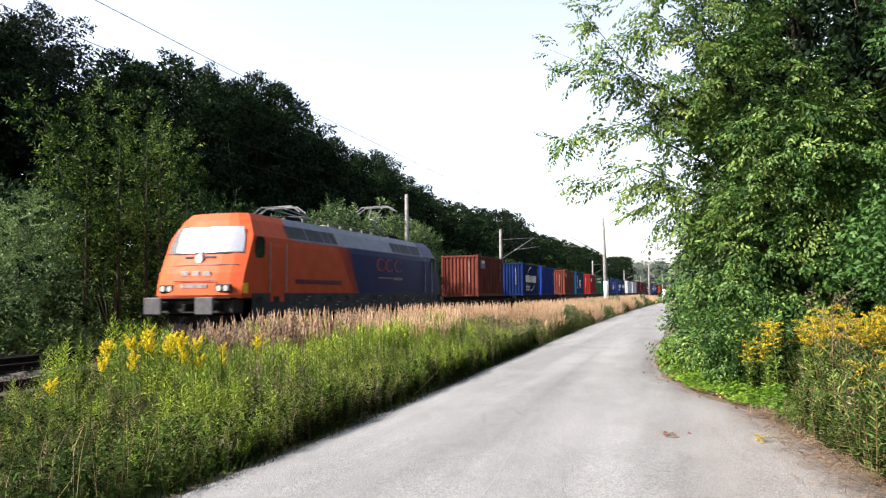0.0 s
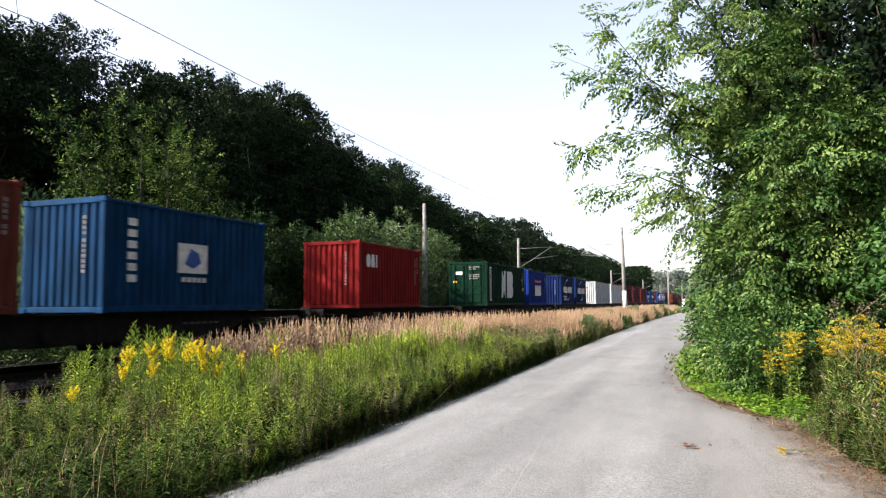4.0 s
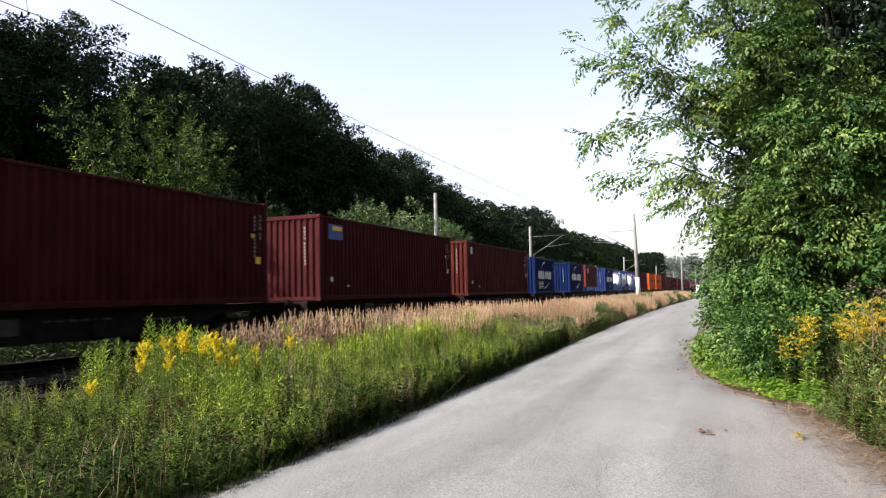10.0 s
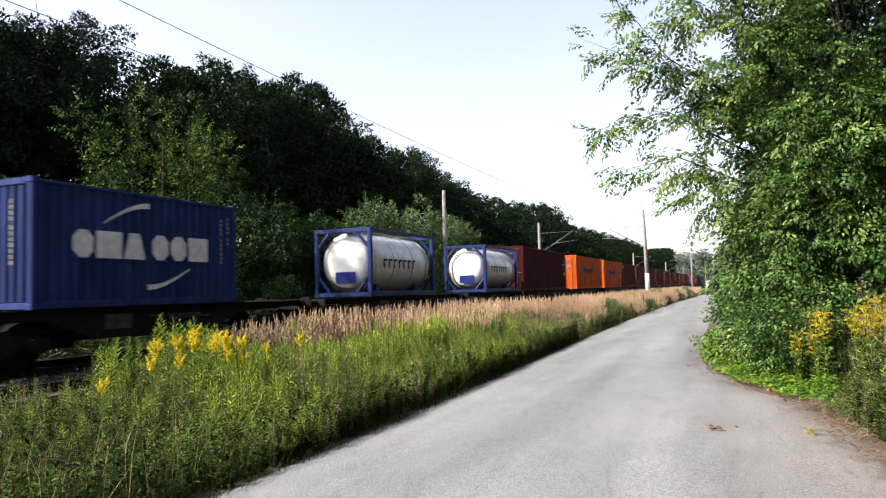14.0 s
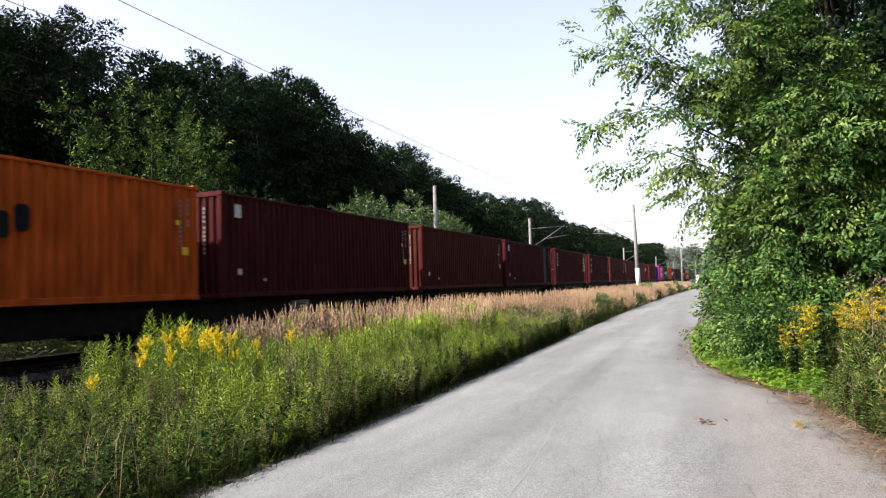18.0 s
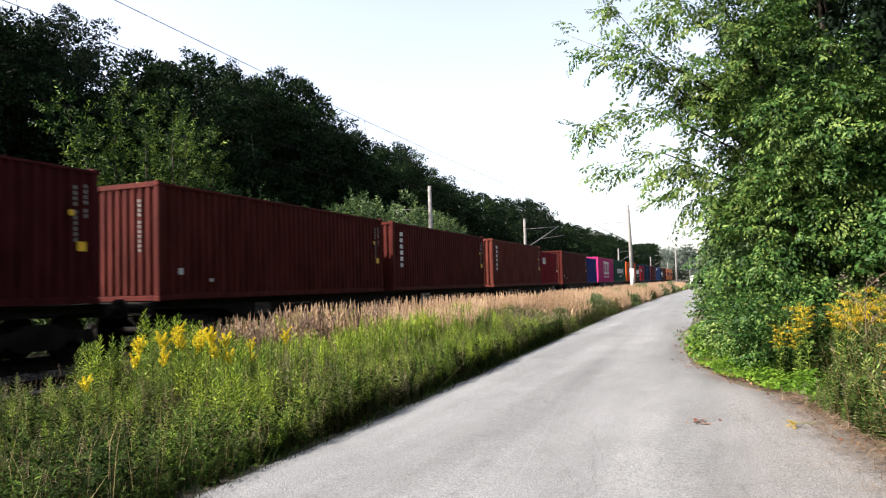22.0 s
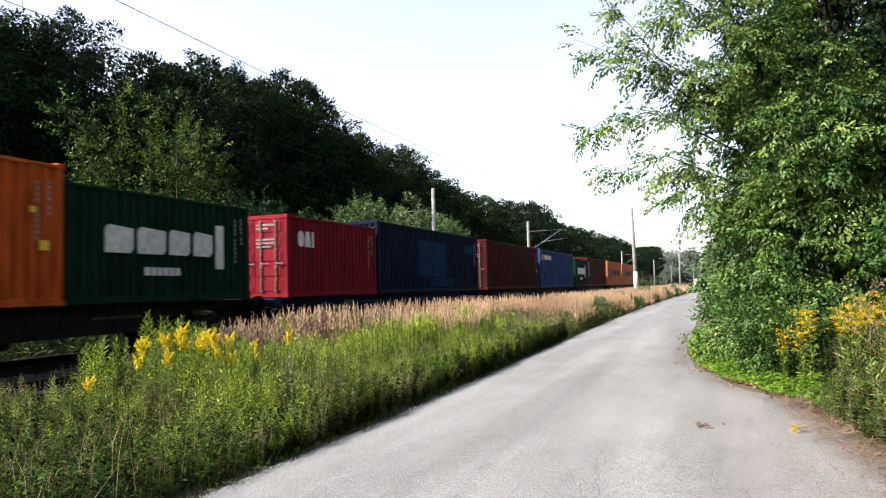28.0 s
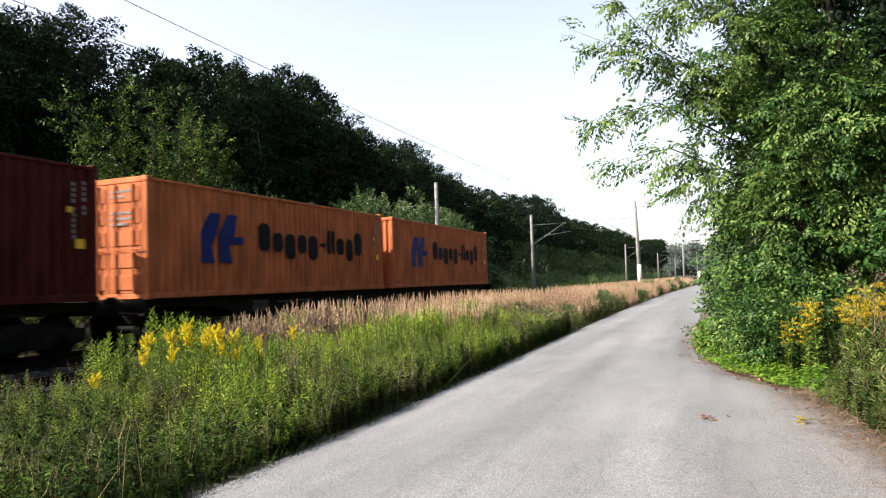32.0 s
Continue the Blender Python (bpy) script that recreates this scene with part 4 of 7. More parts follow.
SPECS = [
    (-245.0, W20, 2.591, C_RUST, 0, [M_CODES, M_ENDS] + M_TAG, 0, "rust red", "rust-red ribbed container with a blue sign plate"),
    (-232.32, W20, 2.591, C_NAVY, 0, LINE_ECO, 0, "navy", "navy ribbed container with a white emblem and swooshes"),
    (-224.68, W20, 2.591, C_BLUE, 0, [M_CODES, M_ENDS], 0, "plain blue", "plain royal-blue ribbed steel container"),
    (-212.28, W20, 2.591, C_RUST, 0, [M_CODES, M_ENDS, mark("plate", small_plate, LIGHT)], 0, "rust red", "rust-red ribbed container with a small pale plate"),
    (-204.2, W20, 2.591, C_TEAL, 0, [M_ENDS, mark("lettering", vertical_word_long, LIGHT), mark("emblem_panel", emblem_box, LIGHT, "white square emblem panel"), mark("emblem", emblem_dark, PLATE_BLUE)], 0, "teal blue", "bright blue container with upright white lettering"),
    (-191.98, W20, 2.591, C_RED, 0, [M_CODES, M_ENDS, mark("lettering", cai_block, LIGHT)], 0, "signal red", "bright red ribbed steel container"),
    (-175.36, W30, 2.65, C_GREEN, 1, [M_CODES, M_STICK, mark("lettering", big_letters, LIGHT, "two tall white block initials"), mark("strip", side_strip, LIGHT), mark("strip_writing", strip_text, INK)], 0, "bottle green", "dark green container with tall white initials and doors"),
    (-164.88, W20, 2.591, C_BLUE, 0, [M_CODES, M_ENDS, mark("lettering", white_four, LIGHT), mark("red_bar", red_bar, EMBLEM_RED, "red block emblem")], 0, "royal blue", "royal-blue container with white blocks and red emblem"),
    (-152.5, W20, 2.591, C_NAVY, 0, LINE_ECO, 0, "navy", "navy ribbed container with a white emblem and swooshes"),
    (-145.06, W20, 2.591, C_NAVY, 0, LINE_BLUE, 0, "navy", "navy ribbed container with a white emblem and swooshes"),
    (-131.98, W40, 2.591, C_GREY, 0, [mark("emblem", red_rings, EMBLEM_RED, "red ring emblem"), mark("end_emblem", red_end, EMBLEM_RED), mark("scuffs", dirt_row, GRIME)], 0, "dirty white", "dirty pale-grey container with a red ring emblem"),
    (-117.7, W40, 2.591, C_GREY, 0, [mark("emblem", red_rings, EMBLEM_RED, "red ring emblem"), mark("end_emblem", red_end, EMBLEM_RED), mark("scuffs", scratch_row, GRIME)], 0, "dirty white", "dirty pale-grey container with a red ring emblem"),
    (-102.98, W40, 2.896, C_MAROON, 1, TEX, 0, "maroon", "maroon container with barred doors and white lettering"),
    (-87.85, W40, 2.896, C_MAROON, 0, PLAIN + M_TAG, 0, "maroon", "maroon ribbed container with a blue sign plate"),
    (-73.2, W40, 2.896, C_BROWN, 0, PLAIN + [mark("plate", small_plate, LIGHT)], 0, "brown", L_BROWN),
    (-58.82, W20, 2.591, C_NAVY, 0, LINE_ECO, 0, "navy", "navy ribbed container with a white emblem and swooshes"),
    (-46.52, W20, 2.591, C_NAVY, 0, LINE_BLUE, 0, "navy", "navy ribbed container with a white emblem and swooshes"),
    (-38.75, W20, 2.15, (0.078, 0.020, 0.013), 0, [M_CODES, M_ENDS] + M_TAG, 0.46, "rust red", "low rust-red container raised on trestles"),
    (-26.5, W20, 2.591, (0.018, 0.032, 0.11), 0, LINE_BLUE, 0, "faded navy", "faded navy ribbed container with a white emblem and swooshes"),
    None, None,
    (8.04, W40, 2.896, C_MAROON, 1, PLAIN[:1] + [M_STICK], 0, "maroon", L_MAROON),
    (24.6, W40, 2.896, C_ORANGE, 1, ORANGE, 0, "orange", "orange container with dark block lettering and emblem"),
    (38.6, W40, 2.896, C_ORANGE, 0, ORANGE, 0, "orange", "orange container with dark block lettering and emblem"),
    (51.74, W40, 2.896, C_MAROON, 0, PLAIN + [mark("plate", small_plate, LIGHT)], 0, "maroon", L_MAROON),
    (65.38, W40, 2.896, C_BROWN, 0, PLAIN, 0, "brown", L_BROWN),
    (78.47, W40, 2.896, C_MAROON, 0, [M_CODES, M_LABELS, mark("plate", small_plate, LIGHT), mark("pale_stripe", pale_stripe, DIM, "pale rubbed stripe")], 0, "maroon", "maroon container with a pale rubbed upright stripe"),
    (92.5, W40, 2.896, C_MAROON, 1, TEX, 0, "maroon", "maroon container with barred doors and white lettering"),
    (108.13, W40, 2.896, C_MAROON, 0, [M_CODES, M_ENDS, M_STICK, mark("lettering", three_slabs, LIGHT, "three slanting white blocks")], 0, "maroon", "maroon container with three slanting white blocks"),
    (122.08, W40, 2.896, C_BROWN, 0, PLAIN, 0, "brown", L_BROWN),
    (135.3, W40, 2.896, C_BROWN, 0, TRIT, 0, "brown", "brown container with upright white lettering"),
    (149.25, W40, 2.896, C_RUST, 0, TRIT, 0, "rust red", "rust-red container with upright white lettering"),
    (161.6, W20, 2.591, C_CRIMSON, 0, [M_CODES, M_STICK, mark("lettering", cai_block, LIGHT)], 0, "crimson", "deep red container with white block letters"),
    (169.55, W40, 2.896, C_BROWN, 0, PLAIN, 0, "brown", L_BROWN),
    (181.82, W20, 2.591, C_BLUE, 0, [M_CODES], 0, "royal blue", "plain royal-blue ribbed steel container"),
    (189.45, W40, 2.896, C_PINK, 0, [mark("lettering", pink_word, LIGHT, "pale block lettering")], 0, "magenta", "magenta container with pale block lettering"),
    (202.12, W40, 2.896, C_MINT, 1, GREENS, 0, "sea green", "sea-green container with spaced white blocks"),
    (215.83, W40, 2.896, C_ORANGE, 0, ORANGE, 0, "orange", "orange container with dark block lettering and emblem"),
    (228.06, W20, 2.591, C_GREEN, 0, GREENS, 0, "bottle green", "dark green container with white block lettering"),
    (236.05, W20, 2.591, C_CRIMSON, 1, [M_CODES, mark("lettering", cai_block, LIGHT)], 0, "crimson", "deep red container with barred doors and white letters"),
    (242.3, W40, 2.896, C_SLATE, 0, [M_CODES, mark("repaint", patch_panels, PATCH_BLUE, "patches of brighter blue repaint")], 0, "slate blue", "dark slate-blue container with patches of repaint"),
    (256.13, W40, 2.896, C_MAROON, 1, PLAIN[:1] + [M_STICK], 0, "maroon", "maroon container with barred doors"),
    (269.1, W40, 2.896, C_SKY, 1, [mark("lettering", blue_word, LIGHT, "white block lettering"), mark("emblem", red_blob, EMBLEM_RED, "red emblem")], 0, "faded blue", "faded blue container with white blocks and red emblem"),
    (282.75, W20, 2.591, C_GREEN, 1, GREENS, 0, "bottle green", "dark green container with white lettering and barred doors"),
    (288.95, W40, 2.896, C_BROWN, 0, TRIT, 0, "brown", "brown container with upright white lettering"),
    (302.55, W40, 2.896, C_SALMON, 1, SALMON, 0, "faded orange", "faded orange container with barred doors and emblem"),
    (315.7, W40, 2.896, C_SALMON, 0, SALMON, 0, "faded orange", "faded orange container with dark lettering and emblem"),
]
MOVERS = []


def tank(e, label):
    """A tank in a blue twenty-foot frame."""
    t = thing("tank_container", label, "tank container", pose(TRACK_X, e + 287.74, DECK_Z), "tank containers")
    blue = surface("tank frame blue", (0.004, 0.014, 0.075), (0.007, 0.022, 0.11), 4, 0.6, 0, 0, 1, None, 1, 1, (1, 1, 1), 0, 0.2)
    shell = surface("tank cladding", (0.42, 0.42, 0.40), (0.58, 0.58, 0.56), 3, 0.35, 0.25, 0.1, 20, (0.2, 0.19, 0.17), 2.5, 0.66)
    endm = surface("tank end white", (0.68, 0.67, 0.63), (0.8, 0.79, 0.76), 3, 0.45)
    h, l = 2.591, W20
    for sx in (-1, 1):
        for y in (0.08, l - 0.08):
            p = part("corner_post", Geo().box((sx * (HALF - 0.08), y, h / 2), (0.16, 0.16, h), 0.02), blue, t)
        part("top_beam", Geo().box((sx * (HALF - 0.06), l / 2, h - 0.06), (0.1, l - 0.3, 0.1), 0.015), blue, t)
        part("bottom_beam", Geo().box((sx * (HALF - 0.08), l / 2, 0.11), (0.14, l - 0.3, 0.18), 0.015), blue, t)
    for y in (0.08, l - 0.08):
        for z in (0.1, h - 0.07):
            part("cross_beam", Geo().box((0, y, z), (2 * HALF - 0.3, 0.12, 0.15), 0.015), blue, t)
        g = Geo()
        for sx in (-1, 1):
            for z0, z1 in ((0.2, 0.75), (h - 0.15, h - 0.7)):
                g.tube([(sx * 0.6, y, z0), (sx * (HALF - 0.15), y, z1)], 0.06, 6)
        for b in g.pieces():
            part("gusset", b, blue, t)
    ys, rs = [0.16, 0.2, 0.3, 0.5, 0.85, 1.2, 3.0, 4.8, 5.2, 5.55, 5.75, 5.86, 5.9], [0.3, 0.72, 0.92, 1.06, 1.13, 1.15, 1.15, 1.15, 1.13, 1.06, 0.92, 0.72, 0.3]
    g = Geo()
    g.tube([(0, y, 1.32) for y in ys[3:-3]], rs[3:-3], 28)
    part("barrel", g, shell, t, "dull stainless cladding", None, True)
    for k, (a, b) in enumerate(((ys[:4], rs[:4]), (ys[-4:], rs[-4:]))):
        part("end_dish", Geo().tube([(0, y, 1.32) for y in a], b, 28), endm, t, "white domed end", None, True)
    for y in (0.6, 2.1, 3.9, 5.45):
        part("band", Geo().tube([(0, y - 0.03, 1.32), (0, y + 0.03, 1.32)], 1.165, 28), GALV, t, "", None, True)
    part("end_panel", Geo().box((0.05, 0.13, 0.75), (0.85, 0.02, 0.42)), EMBLEM_BLUE, t, "dark blue panel")
    g = Geo()
    for k in range(7):
        g.box((1.168, 1.3 + 0.44 * k, 1.42), (0.012, 0.3, 0.07))
        g.box((1.168, 1.2 + 0.44 * k, 1.25), (0.012, 0.07, 0.3))
    part("lettering", g, INK, t, "dark block lettering")
    part("walkway", Geo().box((0, l / 2, h - 0.04), (0.5, l - 0.4, 0.04)), GALV, t)
    part("saddle", Geo().box((0, 1.2, 0.3), (1.7, 0.3, 0.35), 0.02), blue, t)
    part("saddle", Geo().box((0, l - 1.2, 0.3), (1.7, 0.3, 0.35), 0.02), blue, t)
    return t


for spec in SPECS:
    if spec:
        MOVERS.append((container(spec), spec[0], DECK_Z + spec[6]))
for e in (-12.7, 0.52):
    MOVERS.append((tank(e, "white-ended steel tank in a blue frame"), e, DECK_Z))


def wheelset(parent, y, r=0.46, name="wheelset"):
    def make():
        g = Geo()
        for s in (-1, 1):
            g.tube([(s * 0.68, 0, 0), (s * 0.715, 0, 0), (s * 0.72, 0, 0), (s * 0.815, 0, 0)], [r + 0.03, r + 0.03, r, r - 0.005], 24)
            g.tube([(s * 0.83, 0, 0), (s * 0.84, 0, 0)], [r - 0.09, r * 0.3], 20)
        g.tube([(-1.05, 0, 0), (1.05, 0, 0)], 0.075, 10)
        return g.mesh("wheelset", STEEL_DARK)
    return part(name, cached(("wheels", r), make), None, parent, "steel wheels on an axle", pose(0, y, r))


def bogie(parent, y, z):
    def frame_mesh():
        g = Geo()
        for s in (-1, 1):
            g.prism([(-1.35, 0.38), (-1.15, 0.30), (-0.7, 0.42), (-0.45, 0.26), (0.45, 0.26), (0.7, 0.42), (1.15, 0.30), (1.35, 0.38), (1.3, 0.62), (0.55, 0.66), (0.4, 0.78), (-0.4, 0.78), (-0.55, 0.66), (-1.3, 0.62)], "x", s * 1.0 - 0.07, s * 1.0 + 0.07)
            for q in (-0.9, 0.9):
                g.tube([(s * 1.02, q, 0.46), (s * 1.16, q, 0.46)], [0.15, 0.12], 10)
            for q in (-0.16, 0.0, 0.16):
                g.tube([(s * 1.05, q, 0.32), (s * 1.05, q, 0.66)], 0.055, 8)
        g.box((0, 0, 0.62), (1.9, 0.36, 0.22), 0.02)
        return g.mesh("bogie", STEEL_DARK)
    b = part("bogie", cached("bogie", frame_mesh), None, parent, "cast steel bogie", pose(0, y, z))
    for q in (-0.9, 0.9):
        wheelset(b, q)
    return b


def buffer_pair(parent, y, s, z):
    for x in (-0.875, 0.875):
        part("buffer", cached(("buffer", s), lambda: Geo().tube([(0, -s * 0.02, 0), (0, s * 0.38, 0), (0, s * 0.40, 0), (0, s * 0.56, 0), (0, s * 0.57, 0), (0, s * 0.62, 0)], [0.11, 0.11, 0.075, 0.075, 0.24, 0.22], 14).mesh("buffer", STEEL_DARK)), None, parent, "", pose(x, y, z), True)


def wagon(y0, y1, blue=False, board=None):
    """A skeletal flat wagon; local z is height over the rail."""
    l = y1 - y0
    steel = BLUE_FRAME if blue else STEEL_DARK
    t = thing("flat_wagon", "dark blue skeletal container wagon" if blue else "grimy dark skeletal container wagon", "flat wagon", pose(TRACK_X, y0 + 287.74, RAIL_Z), "container wagons")
    a, b = 0.64, l - 0.64
    for s in (-1, 1):
        part("side_sill", Geo().prism([(a, 0.98), (a, 1.14), (b, 1.14), (b, 0.98), (b - 2.8, 0.9), (b - 4.0, 0.5), (a + 4.0, 0.5), (a + 2.8, 0.9)], "x", s * 1.02 - 0.03, s * 1.02 + 0.03), steel, t)
        part("sill_flange", Geo().box((s * 1.05, l / 2, 1.135), (0.24, b - a, 0.03)), steel, t)
        lab = Geo()
        lab.box((s * 1.056, a + 4.6, 0.84), (0.012, 0.75, 0.32))
        part("label_plate", lab, DIM, t, "worn dark inscription plate")
        g = Geo()
        for k in range(6):
            g.box((s * 1.058, a + 5.6 + 0.3 * k, 0.92), (0.012, 0.2, 0.05))
            g.box((s * 1.058, b - 5.4 + 0.24 * k, 0.86), (0.012, 0.16, 0.06))
        tagged(part("inscription", g, DIM, t), "", "", "", "stuff")
        part("hand_wheel", Geo().tube([(s * 1.1, l * 0.5, 0.75), (s * 1.14, l * 0.5, 0.75)], 0.2, 12), STEEL_DARK, t)
        g = Geo()
        g.tube([(s * 0.85, l * 0.5 + 1.0, 0.5), (s * 0.85, l * 0.5 + 2.0, 0.5)], 0.16, 10)
        part("air_tank", g, STEEL_DARK, t)
    if board:
        part("white_board", Geo().box((1.1, board, 0.72), (0.03, 1.0, 0.58), 0.01), GRIME, t, "white board with rows of writing")
        g = Geo()
        for k in range(4):
            g.box((1.118, board, 0.88 - 0.1 * k), (0.008, 0.8 - 0.12 * k, 0.035))
        tagged(part("board_writing", g, DIM, t), "", "", "", "stuff")
    part("brake_gear", Geo().box((0, l * 0.5, 0.62), (1.5, l * 0.36, 0.3), 0.04).box((0.2, l * 0.5 - 2.5, 0.5), (0.9, 1.1, 0.34), 0.04), STEEL_DARK, t)
    n = max(4, int(l / 2.4))
    for k in range(n):
        y = a + (b - a) * (k + 0.5) / n
        part("cross_member", cached(("cross", blue), lambda: Geo().box((0, 0, 1.02), (2.1, 0.14, 0.2), 0.01).mesh("cross_member", steel)), None, t, "", pose(0, y, 0))
    for y in (a, b):
        part("end_beam", cached(("endbeam", blue), lambda: Geo().box((0, 0, 1.0), (2.5, 0.12, 0.3), 0.02).mesh("end_beam", steel)), None, t, "", pose(0, y, 0))
    buffer_pair(t, a - 0.02, -1, 1.0)
    buffer_pair(t, b + 0.02, 1, 1.0)
    bogie(t, 2.2, 0)
    bogie(t, l - 2.2, 0)
    if l > 23:
        bogie(t, l / 2, 0)
    return t


EDGES = [-252.4, -235.5, -215.5, -195.3, -180.7, -155.6, -135.5, -118.8, -104.2, -89.3, -74.5, -59.9, -49.6, -29.5, -16.6, -3.0, 7.3, 22.4, 37.7, 64.6, 91.6, 106.4, 121.2, 148.3, 168.6, 188.6, 215.1, 235.0, 255.1, 282.0, 301.8, 328.9]
for k, (a, b) in enumerate(zip(EDGES, EDGES[1:])):
    MOVERS.append((wagon(a, b, k == 27, {18: 17.95, 22: 17.7, 23: 17.7, 25: 6.05}.get(k)), a, RAIL_Z))

# ---- locomotive ----
L_ORANGE = surface("locomotive orange", (0.36, 0.062, 0.022), (0.46, 0.083, 0.032), 2, 0.5, 0, 0.03, 20, (0.16, 0.03, 0.012), 2.5, 0.66, (1, 1, 1), 0, 0.05)
L_BLUE = surface("locomotive blue", (0.0035, 0.009, 0.066), (0.0065, 0.014, 0.094), 2, 0.35, 0, 0, 1, None, 1, 1, (1, 1, 1), 0, 0.05)
L_GREY = surface("locomotive grey", (0.028, 0.034, 0.041), (0.05, 0.057, 0.066), 3, 0.6, 0, 0, 1, None, 1, 1, (1, 1, 1), 0, 0.05)
L_DARK = surface("locomotive vent grey", (0.02, 0.024, 0.03), (0.035, 0.04, 0.048), 3, 0.6)
L_ROOF = surface("locomotive roof grey", (0.095, 0.115, 0.145), (0.145, 0.165, 0.205), 3, 0.5)
LAMP = surface("lamp glass", (0.28, 0.28, 0.27), (0.36, 0.36, 0.34), 3, 0.1)
# Pale metallic base puts a bright sky reflection into plain glass.
SCREEN = surface("sun-film windscreen", (0.30, 0.31, 0.32), (0.36, 0.37, 0.38), 2, 0.12, 0.75)
BUFFER = surface("worn buffer steel", (0.032, 0.032, 0.035), (0.065, 0.065, 0.07), 5, 0.6)
LOCO_L = 17.7


def loco_ring(z, half, nose):
    """Plan outline at one height: rounded nose at both ends."""
    pts = []
    for k in range(9):
        s = -1 + 2 * k / 8
        pts.append((half * s, nose + 0.24 * abs(s) ** 3.5))
    lean = 0.5 * max(-1.3, min(1.0, (2.0 - z)))
    for y in (1.6, 3.0, 5.6, 7.65 + lean, 9.6, 12.0, 15.0, 16.2):
        pts.append((half, y))
    for k in range(9):
        s = 1 - 2 * k / 8
        pts.append((half * s, LOCO_L - nose - 0.24 * abs(s) ** 3.5))
    for y in (16.2, 15.0, 12.0, 9.6, 7.65 + lean, 5.6, 3.0, 1.6):
        pts.append((-half, y))
    return [(x, y, z) for x, y in pts]


def build_loco():
    t = thing("electric_locomotive", "orange and blue electric locomotive with grey skirt", "locomotive", pose(TRACK_X, -270.5 + 287.74, RAIL_Z))
    levels = [(1.26, 1.47, 0.06), (1.36, 1.49, 0.0), (1.62, 1.49, 0.04), (2.0, 1.49, 0.14), (2.12, 1.49, 0.19), (2.9, 1.48, 0.52), (3.12, 1.46, 0.62), (3.62, 1.2, 0.86), (3.84, 1.02, 1.0)]
    g, rings = Geo(), []
    for z, half, nose in levels:
        rings.append(len(g.v))
        g.v += loco_ring(z, half, nose)
    n = len(loco_ring(1, 1.49, 0))
    for i, (a, b) in enumerate(zip(rings, rings[1:])):
        for k in range(n):
            y = (g.v[a + k][1] + g.v[a + (k + 1) % n][1]) / 2
            if i >= 6:
                m = 0 if y < 2.9 else (1 if y > LOCO_L - 2.4 else 2)
            else:
                m = 0 if y < 7.5 else 1
                if y > 17.2:
                    m = 2
            g.face((a + k, a + (k + 1) % n, b + (k + 1) % n, b + k), m)
    g.face([rings[-1] + k for k in range(n)], 2)
    g.face([rings[0] + k for k in reversed(range(n))], 3)
    part("body", g, [L_ORANGE, L_BLUE, L_ROOF, L_GREY], t)
    for s in (-1, 1):
        part("skirt", Geo().prism([(0.75, 0.98), (0.75, 0.56), (1.5, 0.56), (1.9, 0.74), (15.9, 0.74), (16.3, 0.56), (16.95, 0.56), (16.95, 0.98)], "x", s * 1.49 - 0.02, s * 1.49 + 0.01), L_GREY, t, "grey side skirt")
        part("sill_band", Geo().box((s * 1.494, LOCO_L / 2, 1.14), (0.016, 16.2, 0.52)), L_GREY, t, "grey band along the sill")
        for y in (1.1, 2.05, 5.5, 6.9, 9.4, 11.4, 15.65, 16.5):
            part("sill_grille", Geo().box((s * 1.506, y, 1.2), (0.012, 0.34, 0.2), 0.01), BLACK, t)
        g = Geo()
        for k in range(34):
            g.box((s * 1.505, 3.0 + 0.36 * k + 0.1 * (k % 3), 0.98 + 0.1 * (k % 4)), (0.006, 0.05 + 0.05 * (k % 5), 0.03))
        tagged(part("sill_writing", g, FAINT, t, "rows of tiny pale inscriptions"), "", "", "", "stuff")
        for y, w in ((2.1, 0.8), (15.62, 0.7)):
            d = part("cab_door", Geo().box((s * 1.49, y, 2.0), (0.03, w, 1.75), 0.012), L_ORANGE if y < 8 else L_BLUE, t, "cab side door")
            part("door_frame_gap", Geo().box((s * 1.497, y - w / 2 - 0.02, 2.0), (0.02, 0.025, 1.8)), BLACK, d)
            for q in (-0.48, 0.47):
                part("handrail", Geo().tube([(s * 1.55, y + q, 1.42), (s * 1.55, y + q, 2.95)], 0.02, 6), FAINT, d, "pale upright handrail")
        for y in (1.16, 16.42):
            part("side_window", Geo().prism([(y - 0.27, 2.62), (y - 0.18, 2.46), (y + 0.18, 2.46), (y + 0.27, 2.62), (y + 0.27, 3.0), (y + 0.18, 3.1), (y - 0.1, 3.1), (y - 0.24, 2.95)], "x", s * 1.475 - 0.02, s * 1.475 + 0.02), GLASS, t, "dark cab side window")
        for k in range(3):
            part("step", Geo().box((s * 1.46, 15.65, 0.88 - 0.28 * k), (0.16, 0.4, 0.03)), FAINT, t, "pale cab step")
        for a, b in ((11.42, 11.86), (11.92, 12.4), (12.46, 13.55), (13.62, 14.9)):
            for o, e in ((a, b), (LOCO_L - b, LOCO_L - a)):
                g = Geo().prism([(o, 3.17), (e, 3.17), (e, 3.58), (o, 3.58)], "x", 0, 0.001)
                for i, (x, y, z) in enumerate(list(g.v)):
                    g.v[i] = (s * (1.46 - (z - 3.12) * 0.52 + 0.012), y, z)
                part("roof_vent", g, L_DARK, t, "dark vent panel in the roof edge")
        g = Geo()
        for k in range(4):
            o = 6.3 + 0.21 * k
            q = 7.5 + 0.13 * k
            w = 0.025 + 0.018 * k
            g.prism([(q, 1.42), (q + w, 1.42), (o + w, 3.08), (o, 3.08)], "x", s * 1.493 - 0.004, s * 1.493 + 0.004)
